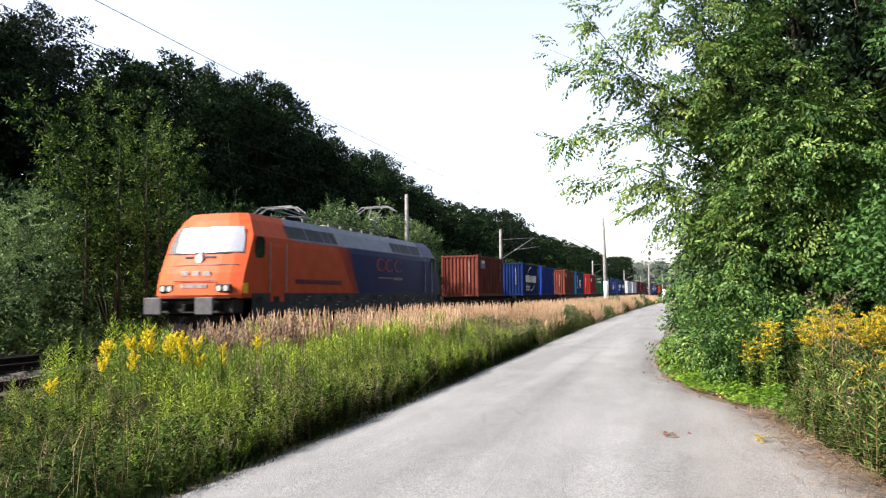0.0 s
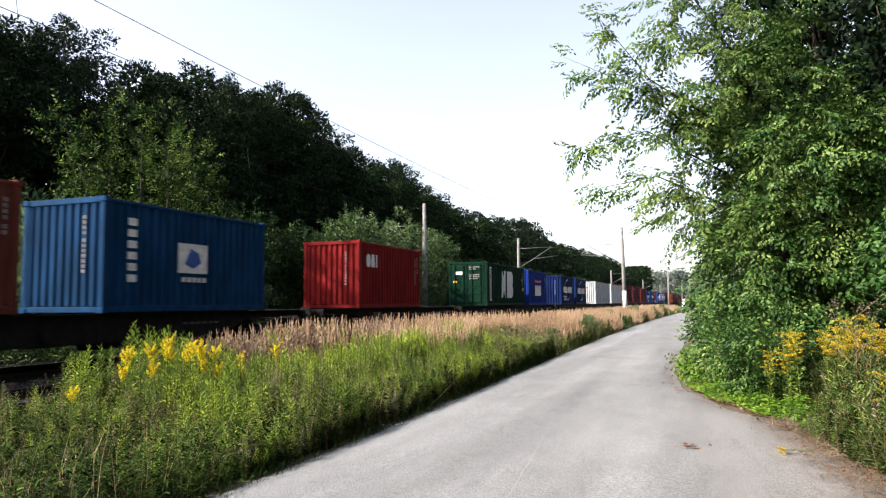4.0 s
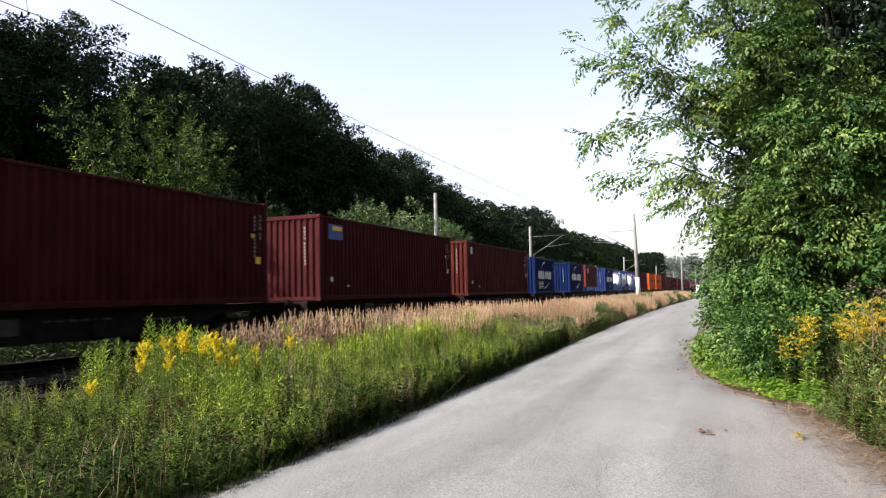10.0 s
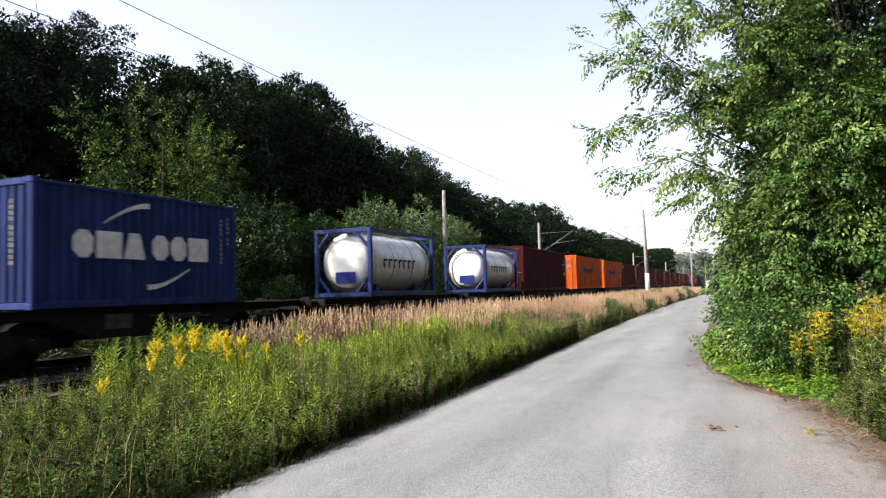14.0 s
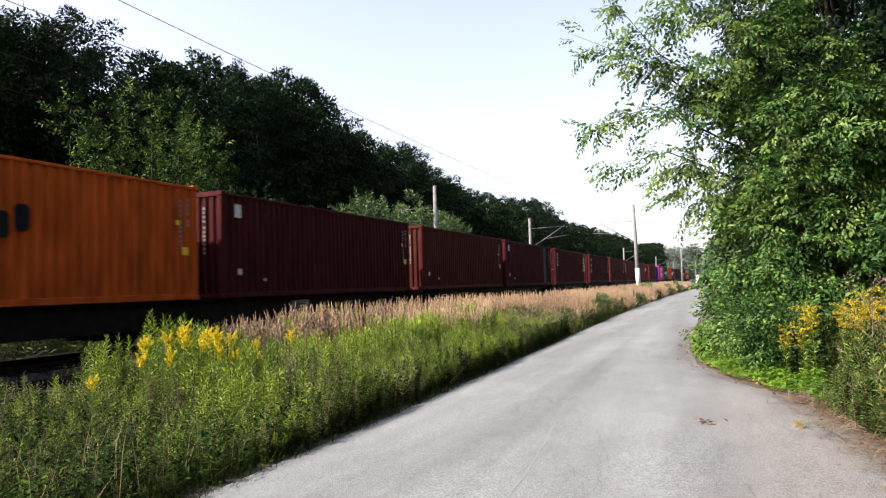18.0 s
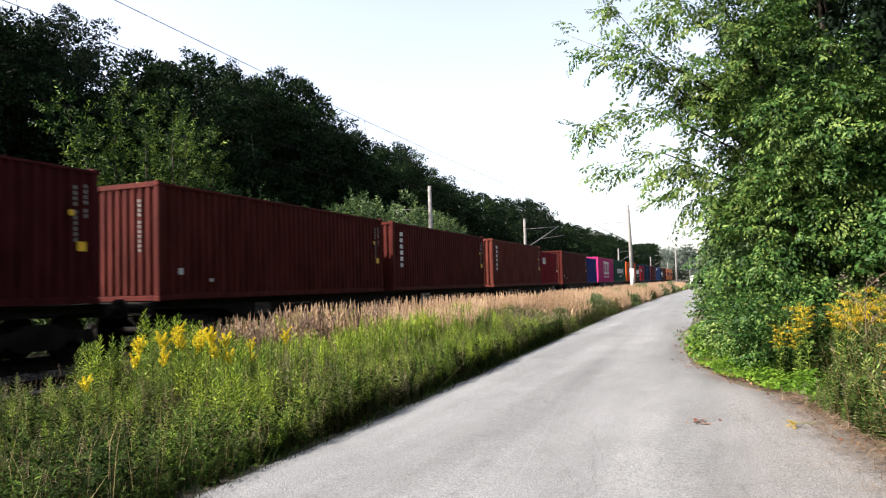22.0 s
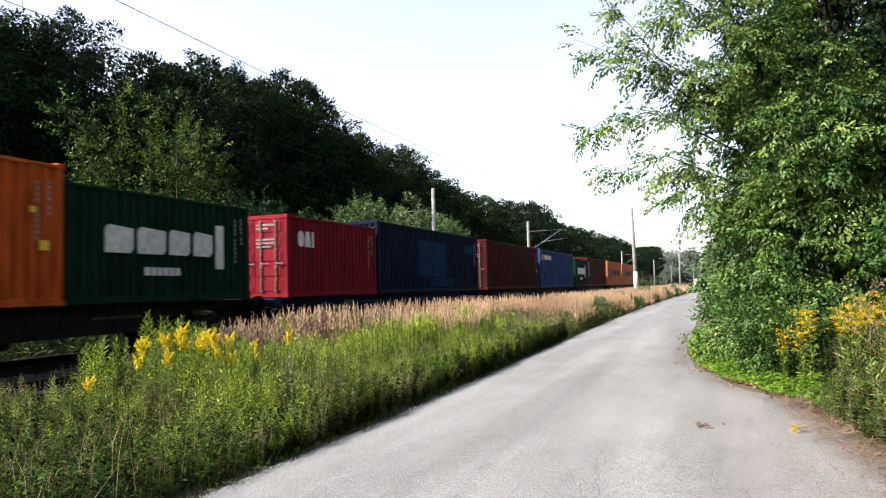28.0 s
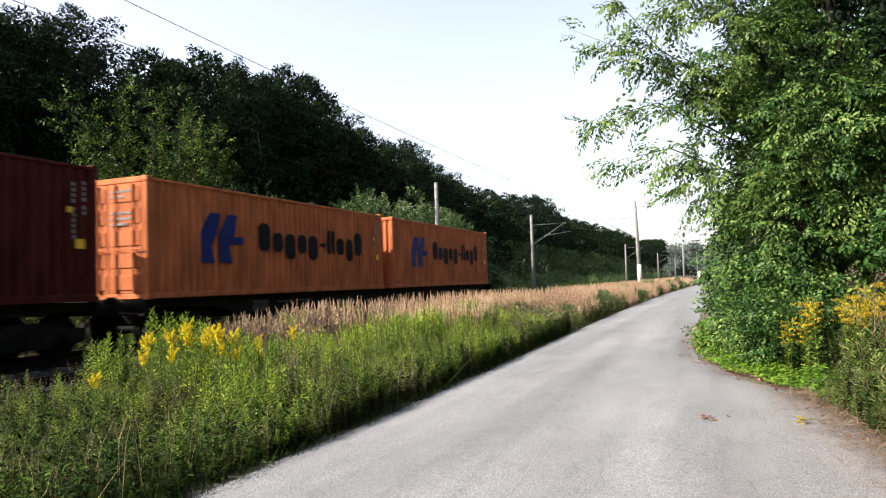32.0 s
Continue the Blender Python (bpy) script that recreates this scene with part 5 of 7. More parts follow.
        for b in g.pieces():
            part("stripe", b, L_BLUE, t, "slanting blue stripe on orange")
        g = Geo()
        for k in range(54):
            g.box((s * 1.462, 3.4 + 0.22 * k, 3.1), (0.02, 0.12, 0.03))
        part("gutter", g, L_ROOF, t)
    word_g = Geo()
    for y, a0 in ((10.02, 0.1), (10.92, 0.5), (11.88, 0.5)):
        o, n = len(word_g.v), 20
        word_g.cuts.append((o, len(word_g.f)))
        for k in range(n + 1):
            a = a0 + (2 * math.pi - 2 * a0) * k / n
            th = 0.045 + 0.06 * max(0.0, -math.cos(a))
            for rr in (0, th):
                word_g.v.append((1.508, y + (0.44 - rr) * math.cos(a), 2.56 + (0.27 - rr * 0.6) * math.sin(a)))
        for k in range(n):
            word_g.face((o + 2 * k, o + 2 * k + 2, o + 2 * k + 3, o + 2 * k + 1))
    for g in word_g.pieces():
        part("emblem_shape", g, L_ORANGE, t, "orange open ring of the emblem")
    part("emblem_line", Geo().box((1.5, 10.5, 2.02), (0.012, 1.55, 0.045)), FAINT, t)
    part("emblem_bar", Geo().box((1.5, 11.85, 2.0), (0.012, 1.0, 0.11)), FAINT, t)
    g = Geo()
    word(g, 3.2, 1.7, [0.15] * 16, [0.17] * 16, 0.035, 1.5)
    part("side_writing", g, surface("purple side writing", (0.06, 0.012, 0.03), (0.09, 0.02, 0.04), 5, 0.6), t, "purplish line of small writing")
    # nose
    for end in (0, 1):
        def put(x, y, z, s):
            return (x, y if end == 0 else LOCO_L - y, z)
        g = Geo()
        rows = [(2.62, 0.402, 1.33), (2.82, 0.488, 1.32), (3.05, 0.588, 1.28), (3.4, 0.752, 1.16)]
        for z, ny, hw in rows:
            for k in range(9):
                s = -1 + k / 4
                x = hw * s
                y = ny + 0.24 * abs(x / 1.48) ** 3.5 - 0.02
                g.v.append(put(x, y, z, 0))
        for r in range(3):
            for k in range(8):
                a = r * 9 + k
                g.face((a, a + 1, a + 10, a + 9))
        part("windscreen", g, SCREEN, t, "wide reflective windscreen", None, True)
        part("screen_divider", Geo().tube([put(0.0, 0.375, 2.62, 0), put(0.0, 0.73, 3.4, 0)], 0.022, 6), L_DARK, t)
        part("screen_frame", Geo().tube([put(-1.36, 0.58, 2.59, 0), put(-0.8, 0.4, 2.59, 0), put(0, 0.372, 2.59, 0), put(0.8, 0.4, 2.59, 0), put(1.36, 0.58, 2.59, 0)], 0.025, 6), L_DARK, t, "dark lower edge of the windscreen")
        for a, b in (((0.06, 0.37, 2.6), (0.22, 0.6, 3.15)), ((-0.16, 0.37, 2.6), (0.05, 0.54, 3.0))):
            part("wiper", Geo().tube([put(*a, 0), put(*b, 0)], 0.018, 5), BLACK, t)
        part("nose_seam", Geo().tube([put(-1.3, 0.38, 2.24, 0), put(-0.7, 0.235, 2.24, 0), put(0.7, 0.235, 2.24, 0), put(1.3, 0.38, 2.24, 0)], 0.012, 5), L_DARK, t)
        for q in (-1, 1):
            part("nose_wing", Geo().box(put(q * 0.36, 0.325, 2.47, 0), (0.36, 0.03, 0.07), 0.012), L_DARK, t, "dark wing beside the upper headlight")
            if end == 0:
                part("warning_label", Geo().box((q * 1.495, 0.42 if end == 0 else LOCO_L - 0.42, 1.55), (0.012, 0.22, 0.3)), YELLOW, t, "small yellow label")
        for s in (-1, 1):
            lamp = part("headlight", Geo().box(put(s * 0.98, 0.09, 1.55, 0), (0.56, 0.1, 0.24), 0.03), BLACK, t, "twin headlight in a dark housing")
            for dx in (-0.12, 0.12):
                part("lens", Geo().tube([put(s * 0.98 + dx, 0.05, 1.55, 0), put(s * 0.98 + dx, 0.02, 1.55, 0)], 0.085, 12), LAMP, lamp)
            part("buffer", Geo().box(put(s * 0.875, -0.62, 1.05, 0), (0.62, 0.07, 0.5), 0.03), BUFFER, t, "broad rectangular buffer")
            part("buffer_stem", Geo().tube([put(s * 0.875, 0.1, 1.05, 0), put(s * 0.875, -0.6, 1.05, 0)], 0.14, 12), BLACK, t)
        part("headlight", Geo().tube([put(0, 0.36, 2.43, 0), put(0, 0.25, 2.43, 0)], [0.17, 0.14], 14), LAMP, t, "upper headlight")
        part("buffer_beam", Geo().box(put(0, 0.3, 1.03, 0), (2.7, 0.5, 0.42), 0.03), BLACK, t)
        part("nose_step", Geo().box(put(0, -0.02, 1.262, 0), (2.8, 0.3, 0.04), 0.015), STEEL_DARK, t)
        part("coupling_hook", Geo().box(put(0, -0.15, 1.0, 0), (0.14, 0.5, 0.22), 0.03), STEEL_DARK, t)
        g = Geo()
        for x in (-0.45, -0.3, 0.32, 0.48):
            g.tube([put(x, 0.05, 0.72, 0), put(x, -0.12, 0.55, 0), put(x * 0.8, -0.1, 0.36, 0)], 0.025, 6)
        part("hoses", g, BLACK, t)
        part("snow_plough", Geo().box(put(0, 0.35, 0.5, 0), (2.3, 0.12, 0.6), 0.03), STEEL_DARK, t)
        g = Geo()
        for k in range(3):
            g.box(put(-0.38 + 0.38 * k, 0.12, 1.98, 0), (0.27, 0.03, 0.15), 0.01)
        for b in g.pieces():
            part("front_emblem", b, FAINT, t)
        g = Geo()
        for k in range(8):
            g.box(put(-0.4 + 0.115 * k, 0.03, 1.62, 0), (0.085, 0.03, 0.12))
        tagged(part("running_plate", g, FAINT, t), "", "", "", "stuff")
        part("grip", Geo().tube([put(-0.75, 0.04, 1.77, 0), put(0.75, 0.04, 1.77, 0)], 0.014, 5), L_GREY, t)
    for y in (3.4, LOCO_L - 3.4):
        b = part("bogie", Geo().box((-1.05, y, 0.62), (0.2, 3.6, 0.3), 0.04).box((1.05, y, 0.62), (0.2, 3.6, 0.3), 0.04).box((0, y, 0.62), (2.0, 0.6, 0.25)), STEEL_DARK, t, "dark motor bogie")
        for dy in (-1.3, 1.3):
            g = wheelset(b, y + dy, 0.6, "wheelset")
            WHEELS.append((g, y + dy))
    part("transformer_box", Geo().box((0, LOCO_L / 2, 0.6), (2.5, 4.4, 0.62), 0.05), STEEL_DARK, t)
    part("roof_deck", Geo().box((0, LOCO_L / 2, 3.86), (1.6, 13.6, 0.06), 0.02), L_ROOF, t)
    for y, up, s in ((4.6, 0.0, 1), (LOCO_L - 4.1, 1.0, -1)):
        p = part("pantograph", Geo().box((0, y, 4.02), (1.1, 0.9, 0.08), 0.02), STEEL_DARK, t, "raised pantograph" if up else "folded pantograph")
        knee = (0, y - (1.3 if up else -1.9 * s), 4.75 if up else 4.25)
        head = (0, y - (0.7 if up else 0.0), 5.36 if up else 4.42)
        part("lower_arm", Geo().tube([(0, y - s * 0.2, 4.06), knee], 0.05, 7), GALV_OLD, p)
        g = Geo()
        for dx in (-0.28, 0.28):
            g.tube([(dx * 0.4, knee[1], knee[2]), (dx, head[1], head[2] - 0.06)], 0.03, 6)
        part("upper_arm", g, GALV_OLD, p)
        g = Geo()
        for dy in (-0.19, 0.19):
            g.tube([(-0.95, head[1] + dy, head[2] - 0.22), (-0.62, head[1] + dy, head[2]), (0.62, head[1] + dy, head[2]), (0.95, head[1] + dy, head[2] - 0.22)], 0.03, 6)
        part("collector", g, GALV_OLD, p)
        for dx in (-0.45, 0.45):
            for dy in (-0.4, 0.4):
                part("insulator", Geo().tube([(dx, y + dy, 3.88), (dx, y + dy, 4.0)], [0.07, 0.05], 8), GRIME, p)
    g = Geo()
    for k in range(7):
        g.tube([(0.35, 5.6 + k, 3.88), (0.35, 5.6 + k, 4.12)], [0.06, 0.04], 8)
    g.tube([(0.35, 5.4, 4.14), (0.35, 12.2, 4.14)], 0.02, 6)
    g.box((-0.3, 8.6, 4.0), (0.5, 0.9, 0.26), 0.03)
    part("roof_line", g, GRIME, t, "insulators and roof conductor")
    return t


WHEELS = []
LOCO = build_loco()
MOVERS.append((LOCO, -270.5, RAIL_Z))

# ---- plants ----
BARK = surface("rough bark", (0.022, 0.017, 0.013), (0.06, 0.049, 0.038), 6, 0.95, 0, 0.9, 30, None, 1, 1, (1, 1, 0.25))
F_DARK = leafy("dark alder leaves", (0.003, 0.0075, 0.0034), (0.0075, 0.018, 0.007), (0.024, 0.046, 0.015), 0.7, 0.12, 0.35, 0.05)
F_HORN = leafy("young tree leaves", (0.005, 0.014, 0.004), (0.018, 0.044, 0.010), (0.15, 0.225, 0.04), 0.6, 0.22, 1.3, 0.06)
F_DRAPE = leafy("pale climbing leaves", (0.042, 0.08, 0.03), (0.09, 0.15, 0.055), (0.17, 0.26, 0.1), 0.5, 0.35, 0.8)
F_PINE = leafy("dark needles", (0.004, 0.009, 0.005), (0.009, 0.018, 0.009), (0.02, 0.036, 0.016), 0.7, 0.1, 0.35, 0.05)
F_BUSH = leafy("hazel leaves", (0.011, 0.026, 0.009), (0.04, 0.08, 0.024), (0.15, 0.21, 0.075), 0.5, 0.25, 1.0)
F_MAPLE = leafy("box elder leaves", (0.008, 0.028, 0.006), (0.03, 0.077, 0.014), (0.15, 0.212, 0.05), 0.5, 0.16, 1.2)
# Brighter copy of the box elder leaves, with sunlight painted into the tone.
F_MAPLE_LIT = leafy("thin yellowing box elder leaves", (0.032, 0.085, 0.017), (0.08, 0.15, 0.032), (0.21, 0.26, 0.07), 0.5, 0.4, 1.4)
F_VINE = leafy("climbing vine leaves", (0.012, 0.037, 0.009), (0.028, 0.076, 0.017), (0.066, 0.135, 0.032), 0.5, 0.2, 0.8)
F_ELDER = leafy("elder leaves", (0.004, 0.012, 0.0035), (0.011, 0.028, 0.008), (0.04, 0.078, 0.02), 0.6, 0.12, 1.1, 0.06)
# Aerial haze is painted into these pale greens for the distant wood.
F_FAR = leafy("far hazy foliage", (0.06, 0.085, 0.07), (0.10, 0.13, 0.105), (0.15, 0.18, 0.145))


def clump_template(rng, n, radius, leaf):
    """A ball-shaped spray of n leaves as one template."""
    d = rng.normal(size=(n, 3))
    d /= np.linalg.norm(d, axis=1, keepdims=True)
    p = d * radius * rng.uniform(0.2, 1.0, (n, 1))
    d[:, 2] -= 0.35
    return spread(LEAF_V, LEAF_F, p, aim(d + rng.normal(0, 0.5, (n, 3)), rng.uniform(0, 6.28, n)), rng.uniform(0.7, 1.3, n) * leaf)


def sprig_template(rng, n=7, leaf=0.1):
    """A hanging compound leaf: leaflets in pairs along a stalk that runs along +y."""
    p, d = [], []
    for k in range(n):
        s = 0.25 + 0.75 * (k // 2) / (n // 2)
        side = 0 if k == n - 1 else (1 if k % 2 else -1)
        p.append((0.02 * side, s * leaf * 2.0, -0.25 * leaf * s * s))
        d.append((side * 1.0, 0.75 if side else 1.0, -0.35))
    p, d = np.array(p), np.array(d) + rng.normal(0, 0.12, (n, 3))
    return spread(LEAF_V * np.array([1.1, 1.15, 1.6]), LEAF_F, p, aim(d, rng.normal(0, 0.3, n)), rng.uniform(0.8, 1.2, n) * leaf)


def lobe_points(rng, lobes, n, shell=0.55):
    """Points in a set of ellipsoids (cx, cy, cz, rx, ry, rz, weight), thick towards the outside, with gaps."""
    w = np.array([l[6] for l in lobes], float)
    pick = rng.choice(len(lobes), n, p=w / w.sum())
    c = np.array([l[:3] for l in lobes])[pick]
    r = np.array([l[3:6] for l in lobes])[pick]
    d = rng.normal(size=(n, 3))
    d /= np.linalg.norm(d, axis=1, keepdims=True)
    rad = rng.uniform(shell ** 3, 1, n) ** (1 / 3)
    bump = 1 + 0.22 * np.sin(d[:, 0] * 5 + pick) * np.cos(d[:, 2] * 6 + 2 * pick) + 0.14 * np.sin(d[:, 1] * 11 + d[:, 2] * 9)
    return c + d * r * (rad * bump)[:, None], d


def limbs(rng, height, spread_r, n, base=0.3):
    out = []
    for k in range(n):
        z = height * (base + (0.85 - base) * (k + 0.5) / n)
        a = rng.uniform(0, 6.28)
        l = spread_r * rng.uniform(0.4, 0.7)
        p0 = np.array((0, 0, z * 0.85))
        p1 = np.array((math.cos(a) * l * 0.5, math.sin(a) * l * 0.5, z))
        p2 = np.array((math.cos(a) * l, math.sin(a) * l, z + 0.1 * height))
        out.append((p0, p1, p2))
    return out


def make_tree(name, label, category, seed, height, width, crown_base, mat, clumps, leaf, at, group="", trunk_r=0.16, conic=False, per=12):
    rng = np.random.default_rng(seed)
    t = thing(name, label, category, at, group)
    g = Geo()
    bend = rng.normal(0, 0.25, (6, 2))
    bend[0] = 0
    g.tube([(bend[k, 0] * k * 0.25, bend[k, 1] * k * 0.25, height * 0.92 * k / 5 - (0.2 if k == 0 else 0)) for k in range(6)], [trunk_r * (1 - 0.17 * k) for k in range(6)], 8)
    part("trunk", g, BARK, t, "", None, True)
    lb = limbs(rng, height, width * (0.45 if crown_base < 0.1 else 1), 7, max(0.25, crown_base))
    for p in lb:
        part("limb", Geo().tube(p, [trunk_r * 0.24, trunk_r * 0.15, trunk_r * 0.06], 6), BARK, t, "", None, True)
    lobes = []
    z0 = height * crown_base
    if conic:
        for k in range(9):
            s = k / 8
            lobes.append((rng.normal(0, 0.2), rng.normal(0, 0.2), z0 + (height - z0) * s, width * (1.05 - 0.85 * s), width * (1.05 - 0.85 * s), height * 0.09, 1.15 - s))
    else:
        for k in range(11):
            s = (k + 0.5) / 11
            a, q = rng.uniform(0, 6.28), width * 0.6 * math.sin(math.pi * min(0.95, 0.2 + 0.75 * s)) * rng.uniform(0.5, 1.1)
            rr = width * rng.uniform(0.42, 0.7) * (1.0 - 0.45 * s)
            lobes.append((math.cos(a) * q, math.sin(a) * q, z0 + (height - z0) * s * 0.93, rr, rr, rr * 0.75, rr ** 2))
        lobes.append((0, 0, height * 0.9, width * 0.35, width * 0.35, height * 0.1, 0.5 * (width * 0.35) ** 2))
    p, d = lobe_points(rng, lobes, clumps)
    tv, tf = clump_template(rng, per, leaf * 1.7, leaf)
    v, f = spread(tv, tf, p, turns(rng, clumps, 0.6), rng.uniform(0.6, 1.3, clumps))
    part("crown", bulk_mesh("crown", v, f, mat), None, t)
    return t


def shoot_template(rng, n, leaf, length, lift=0.5, droop=0.0, width=1.0):
    """A leafy shoot along +y: single leaves set round a stalk, shorter towards its tip."""
    q = (np.arange(n) + 0.5) / n
    a = np.arange(n) * 2.4 + rng.uniform(0, 0.8, n)
    p = np.stack([0.01 * np.cos(a), q * length, -droop * length * q * q], 1)
    d = np.stack([np.cos(a), np.full(n, lift), 0.8 * np.sin(a) - 0.15], 1)
    return spread(LEAF_V * np.array([width, 1, 1]), LEAF_F, p, aim(d, rng.normal(0, 0.4, n)), leaf * (1.2 - 0.5 * q) * rng.uniform(0.75, 1.25, n))


def spray_template(rng, sprigs, leaf, length, droop=0.3, n=5):
    """A drooping twig along +y with compound leaves on alternate sides."""
    q = (np.arange(sprigs) + 0.6) / sprigs
    side = np.where(np.arange(sprigs) % 2, 1.0, -1.0)
    p = np.stack([0.02 * side, q * length, -droop * length * q * q], 1)
    d = np.stack([side * rng.uniform(0.5, 1.1, sprigs), rng.uniform(0.6, 1.1, sprigs), rng.uniform(-0.7, 0.0, sprigs)], 1)
    tv, tf = sprig_template(rng, n, leaf)
    return spread(tv, tf, p, aim(d, rng.normal(0, 0.35, sprigs)), rng.uniform(0.8, 1.25, sprigs))


def puff_template(rng, n, leaf):
    """A flattened tuft of leaves, one metre in radius, thickest on its upper shell."""
    d = rng.normal(size=(n, 3))
    d[:, 2] = d[:, 2] * 0.8 + 0.25
    d /= np.linalg.norm(d, axis=1, keepdims=True)
    lump = 1 + 0.28 * np.sin(6 * d[:, 0] + 2) * np.cos(5 * d[:, 1]) + 0.2 * np.sin(9 * d[:, 2] + 4 * d[:, 0])
    p = d * (rng.uniform(0.45, 1.0, n) * lump)[:, None] * np.array((1, 1, 0.62))
    return spread(LEAF_V, LEAF_F, p, aim(d + rng.normal(0, 0.7, (n, 3)), rng.uniform(0, 6.28, n)), rng.uniform(0.7, 1.3, n) * leaf)


def wood_tree(label, seed, height, width, bare, mat, at, leaves=165, leaf=0.29, category="tree"):
    """A tall wood tree: bare lower trunk, rising limbs and a crown of separate leafy tufts with gaps between them."""
    rng = np.random.default_rng(seed)
    t = thing("forest_tree", label, category, at, "wood behind the line")
    bend = np.cumsum(rng.normal(0, 0.16, (6, 2)), 0)
    bend[0] = 0
    part("trunk", Geo().tube([(bend[k, 0], bend[k, 1], height * 0.94 * k / 5 - (0.4 if k == 0 else 0)) for k in range(6)], [0.26 * (1 - 0.175 * k) for k in range(6)], 8), BARK, t, "", None, True)
    p, r = [], []
    n = 30
    for k in range(n):
        q = (k + 0.5) / n
        z = height * (bare + (0.96 - bare) * q)
        reach = width * (0.45 + 0.75 * math.sin(math.pi * (0.18 + 0.72 * q))) * rng.uniform(0.55, 1.05)
        a = 2.4 * k + rng.uniform(-0.5, 0.5)
        i = min(4, int(z / (height * 0.94 / 5)))
        base = np.array((bend[i, 0], bend[i, 1], max(height * bare * 0.9, z - 0.55 * reach)))
        tip = np.array((bend[i, 0] + reach * math.cos(a), bend[i, 1] + reach * math.sin(a), z))
        if k % 5 == 0:
            part("limb", Geo().tube([base, base * 0.4 + tip * 0.6 - np.array((0, 0, 0.15)), tip], [0.1 * (1.1 - 0.7 * q), 0.05, 0.015], 5), BARK, t, "", None, True)
        for f, w in ((1.0, 1.0), (0.62, 0.85), (0.25, 0.7)):
            if f < 0.5 and k % 2:
                continue
            p.append(base + (tip - base) * f + rng.normal(0, 0.22, 3))
            r.append(width * rng.uniform(0.26, 0.42) * w * (1.08 - 0.3 * q))
    for k in range(4):
        p.append(np.array((bend[5, 0] + rng.normal(0, 0.35), bend[5, 1] + rng.normal(0, 0.35), height * (0.93 + 0.022 * k))))
        r.append(width * (0.36 - 0.06 * k))
    # thin sprays on the dead lower limbs
    for k in range(9):
        a, q = rng.uniform(0, 6.28), rng.uniform(0.3, 0.7)
        p.append(np.array((width * q * math.cos(a), width * q * math.sin(a), height * bare * rng.uniform(0.35, 0.95))))
        r.append(width * rng.uniform(0.12, 0.2))
    p, r = np.array(p), np.array(r)
    chunks = []
    for k in range(3):
        tv, tf = puff_template(rng, leaves, leaf)
        sel = np.arange(len(p)) % 3 == k
        chunks.append((*spread(tv, tf, p[sel], turns(rng, sel.sum(), 0.25), np.stack([r[sel], r[sel], r[sel]], 1)), 0))
    v, f, m = join(chunks)
    part("crown", bulk_mesh("crown", v, f, mat), None, t)
    return t


# The wood's skyline: how far along the line, and its rise seen from the lane.
SKY_AT = (0.3, 0.70, 0.79, 0.87, 0.93, 0.96, 1.03, 1.10, 1.20, 1.32, 1.41, 1.49, 1.57, 1.64, 1.73, 1.80, 1.93, 2.04, 2.22, 2.37, 2.65, 2.89, 3.31, 4.18, 4.83, 6.41, 9.0)
SKY_RISE = (0.42, 0.385, 0.335, 0.36, 0.33, 0.298, 0.318, 0.303, 0.322, 0.312, 0.294, 0.306, 0.293, 0.273, 0.258, 0.222, 0.216, 0.199, 0.203, 0.174, 0.15, 0.133, 0.12, 0.115, 0.083, 0.069, 0.048)


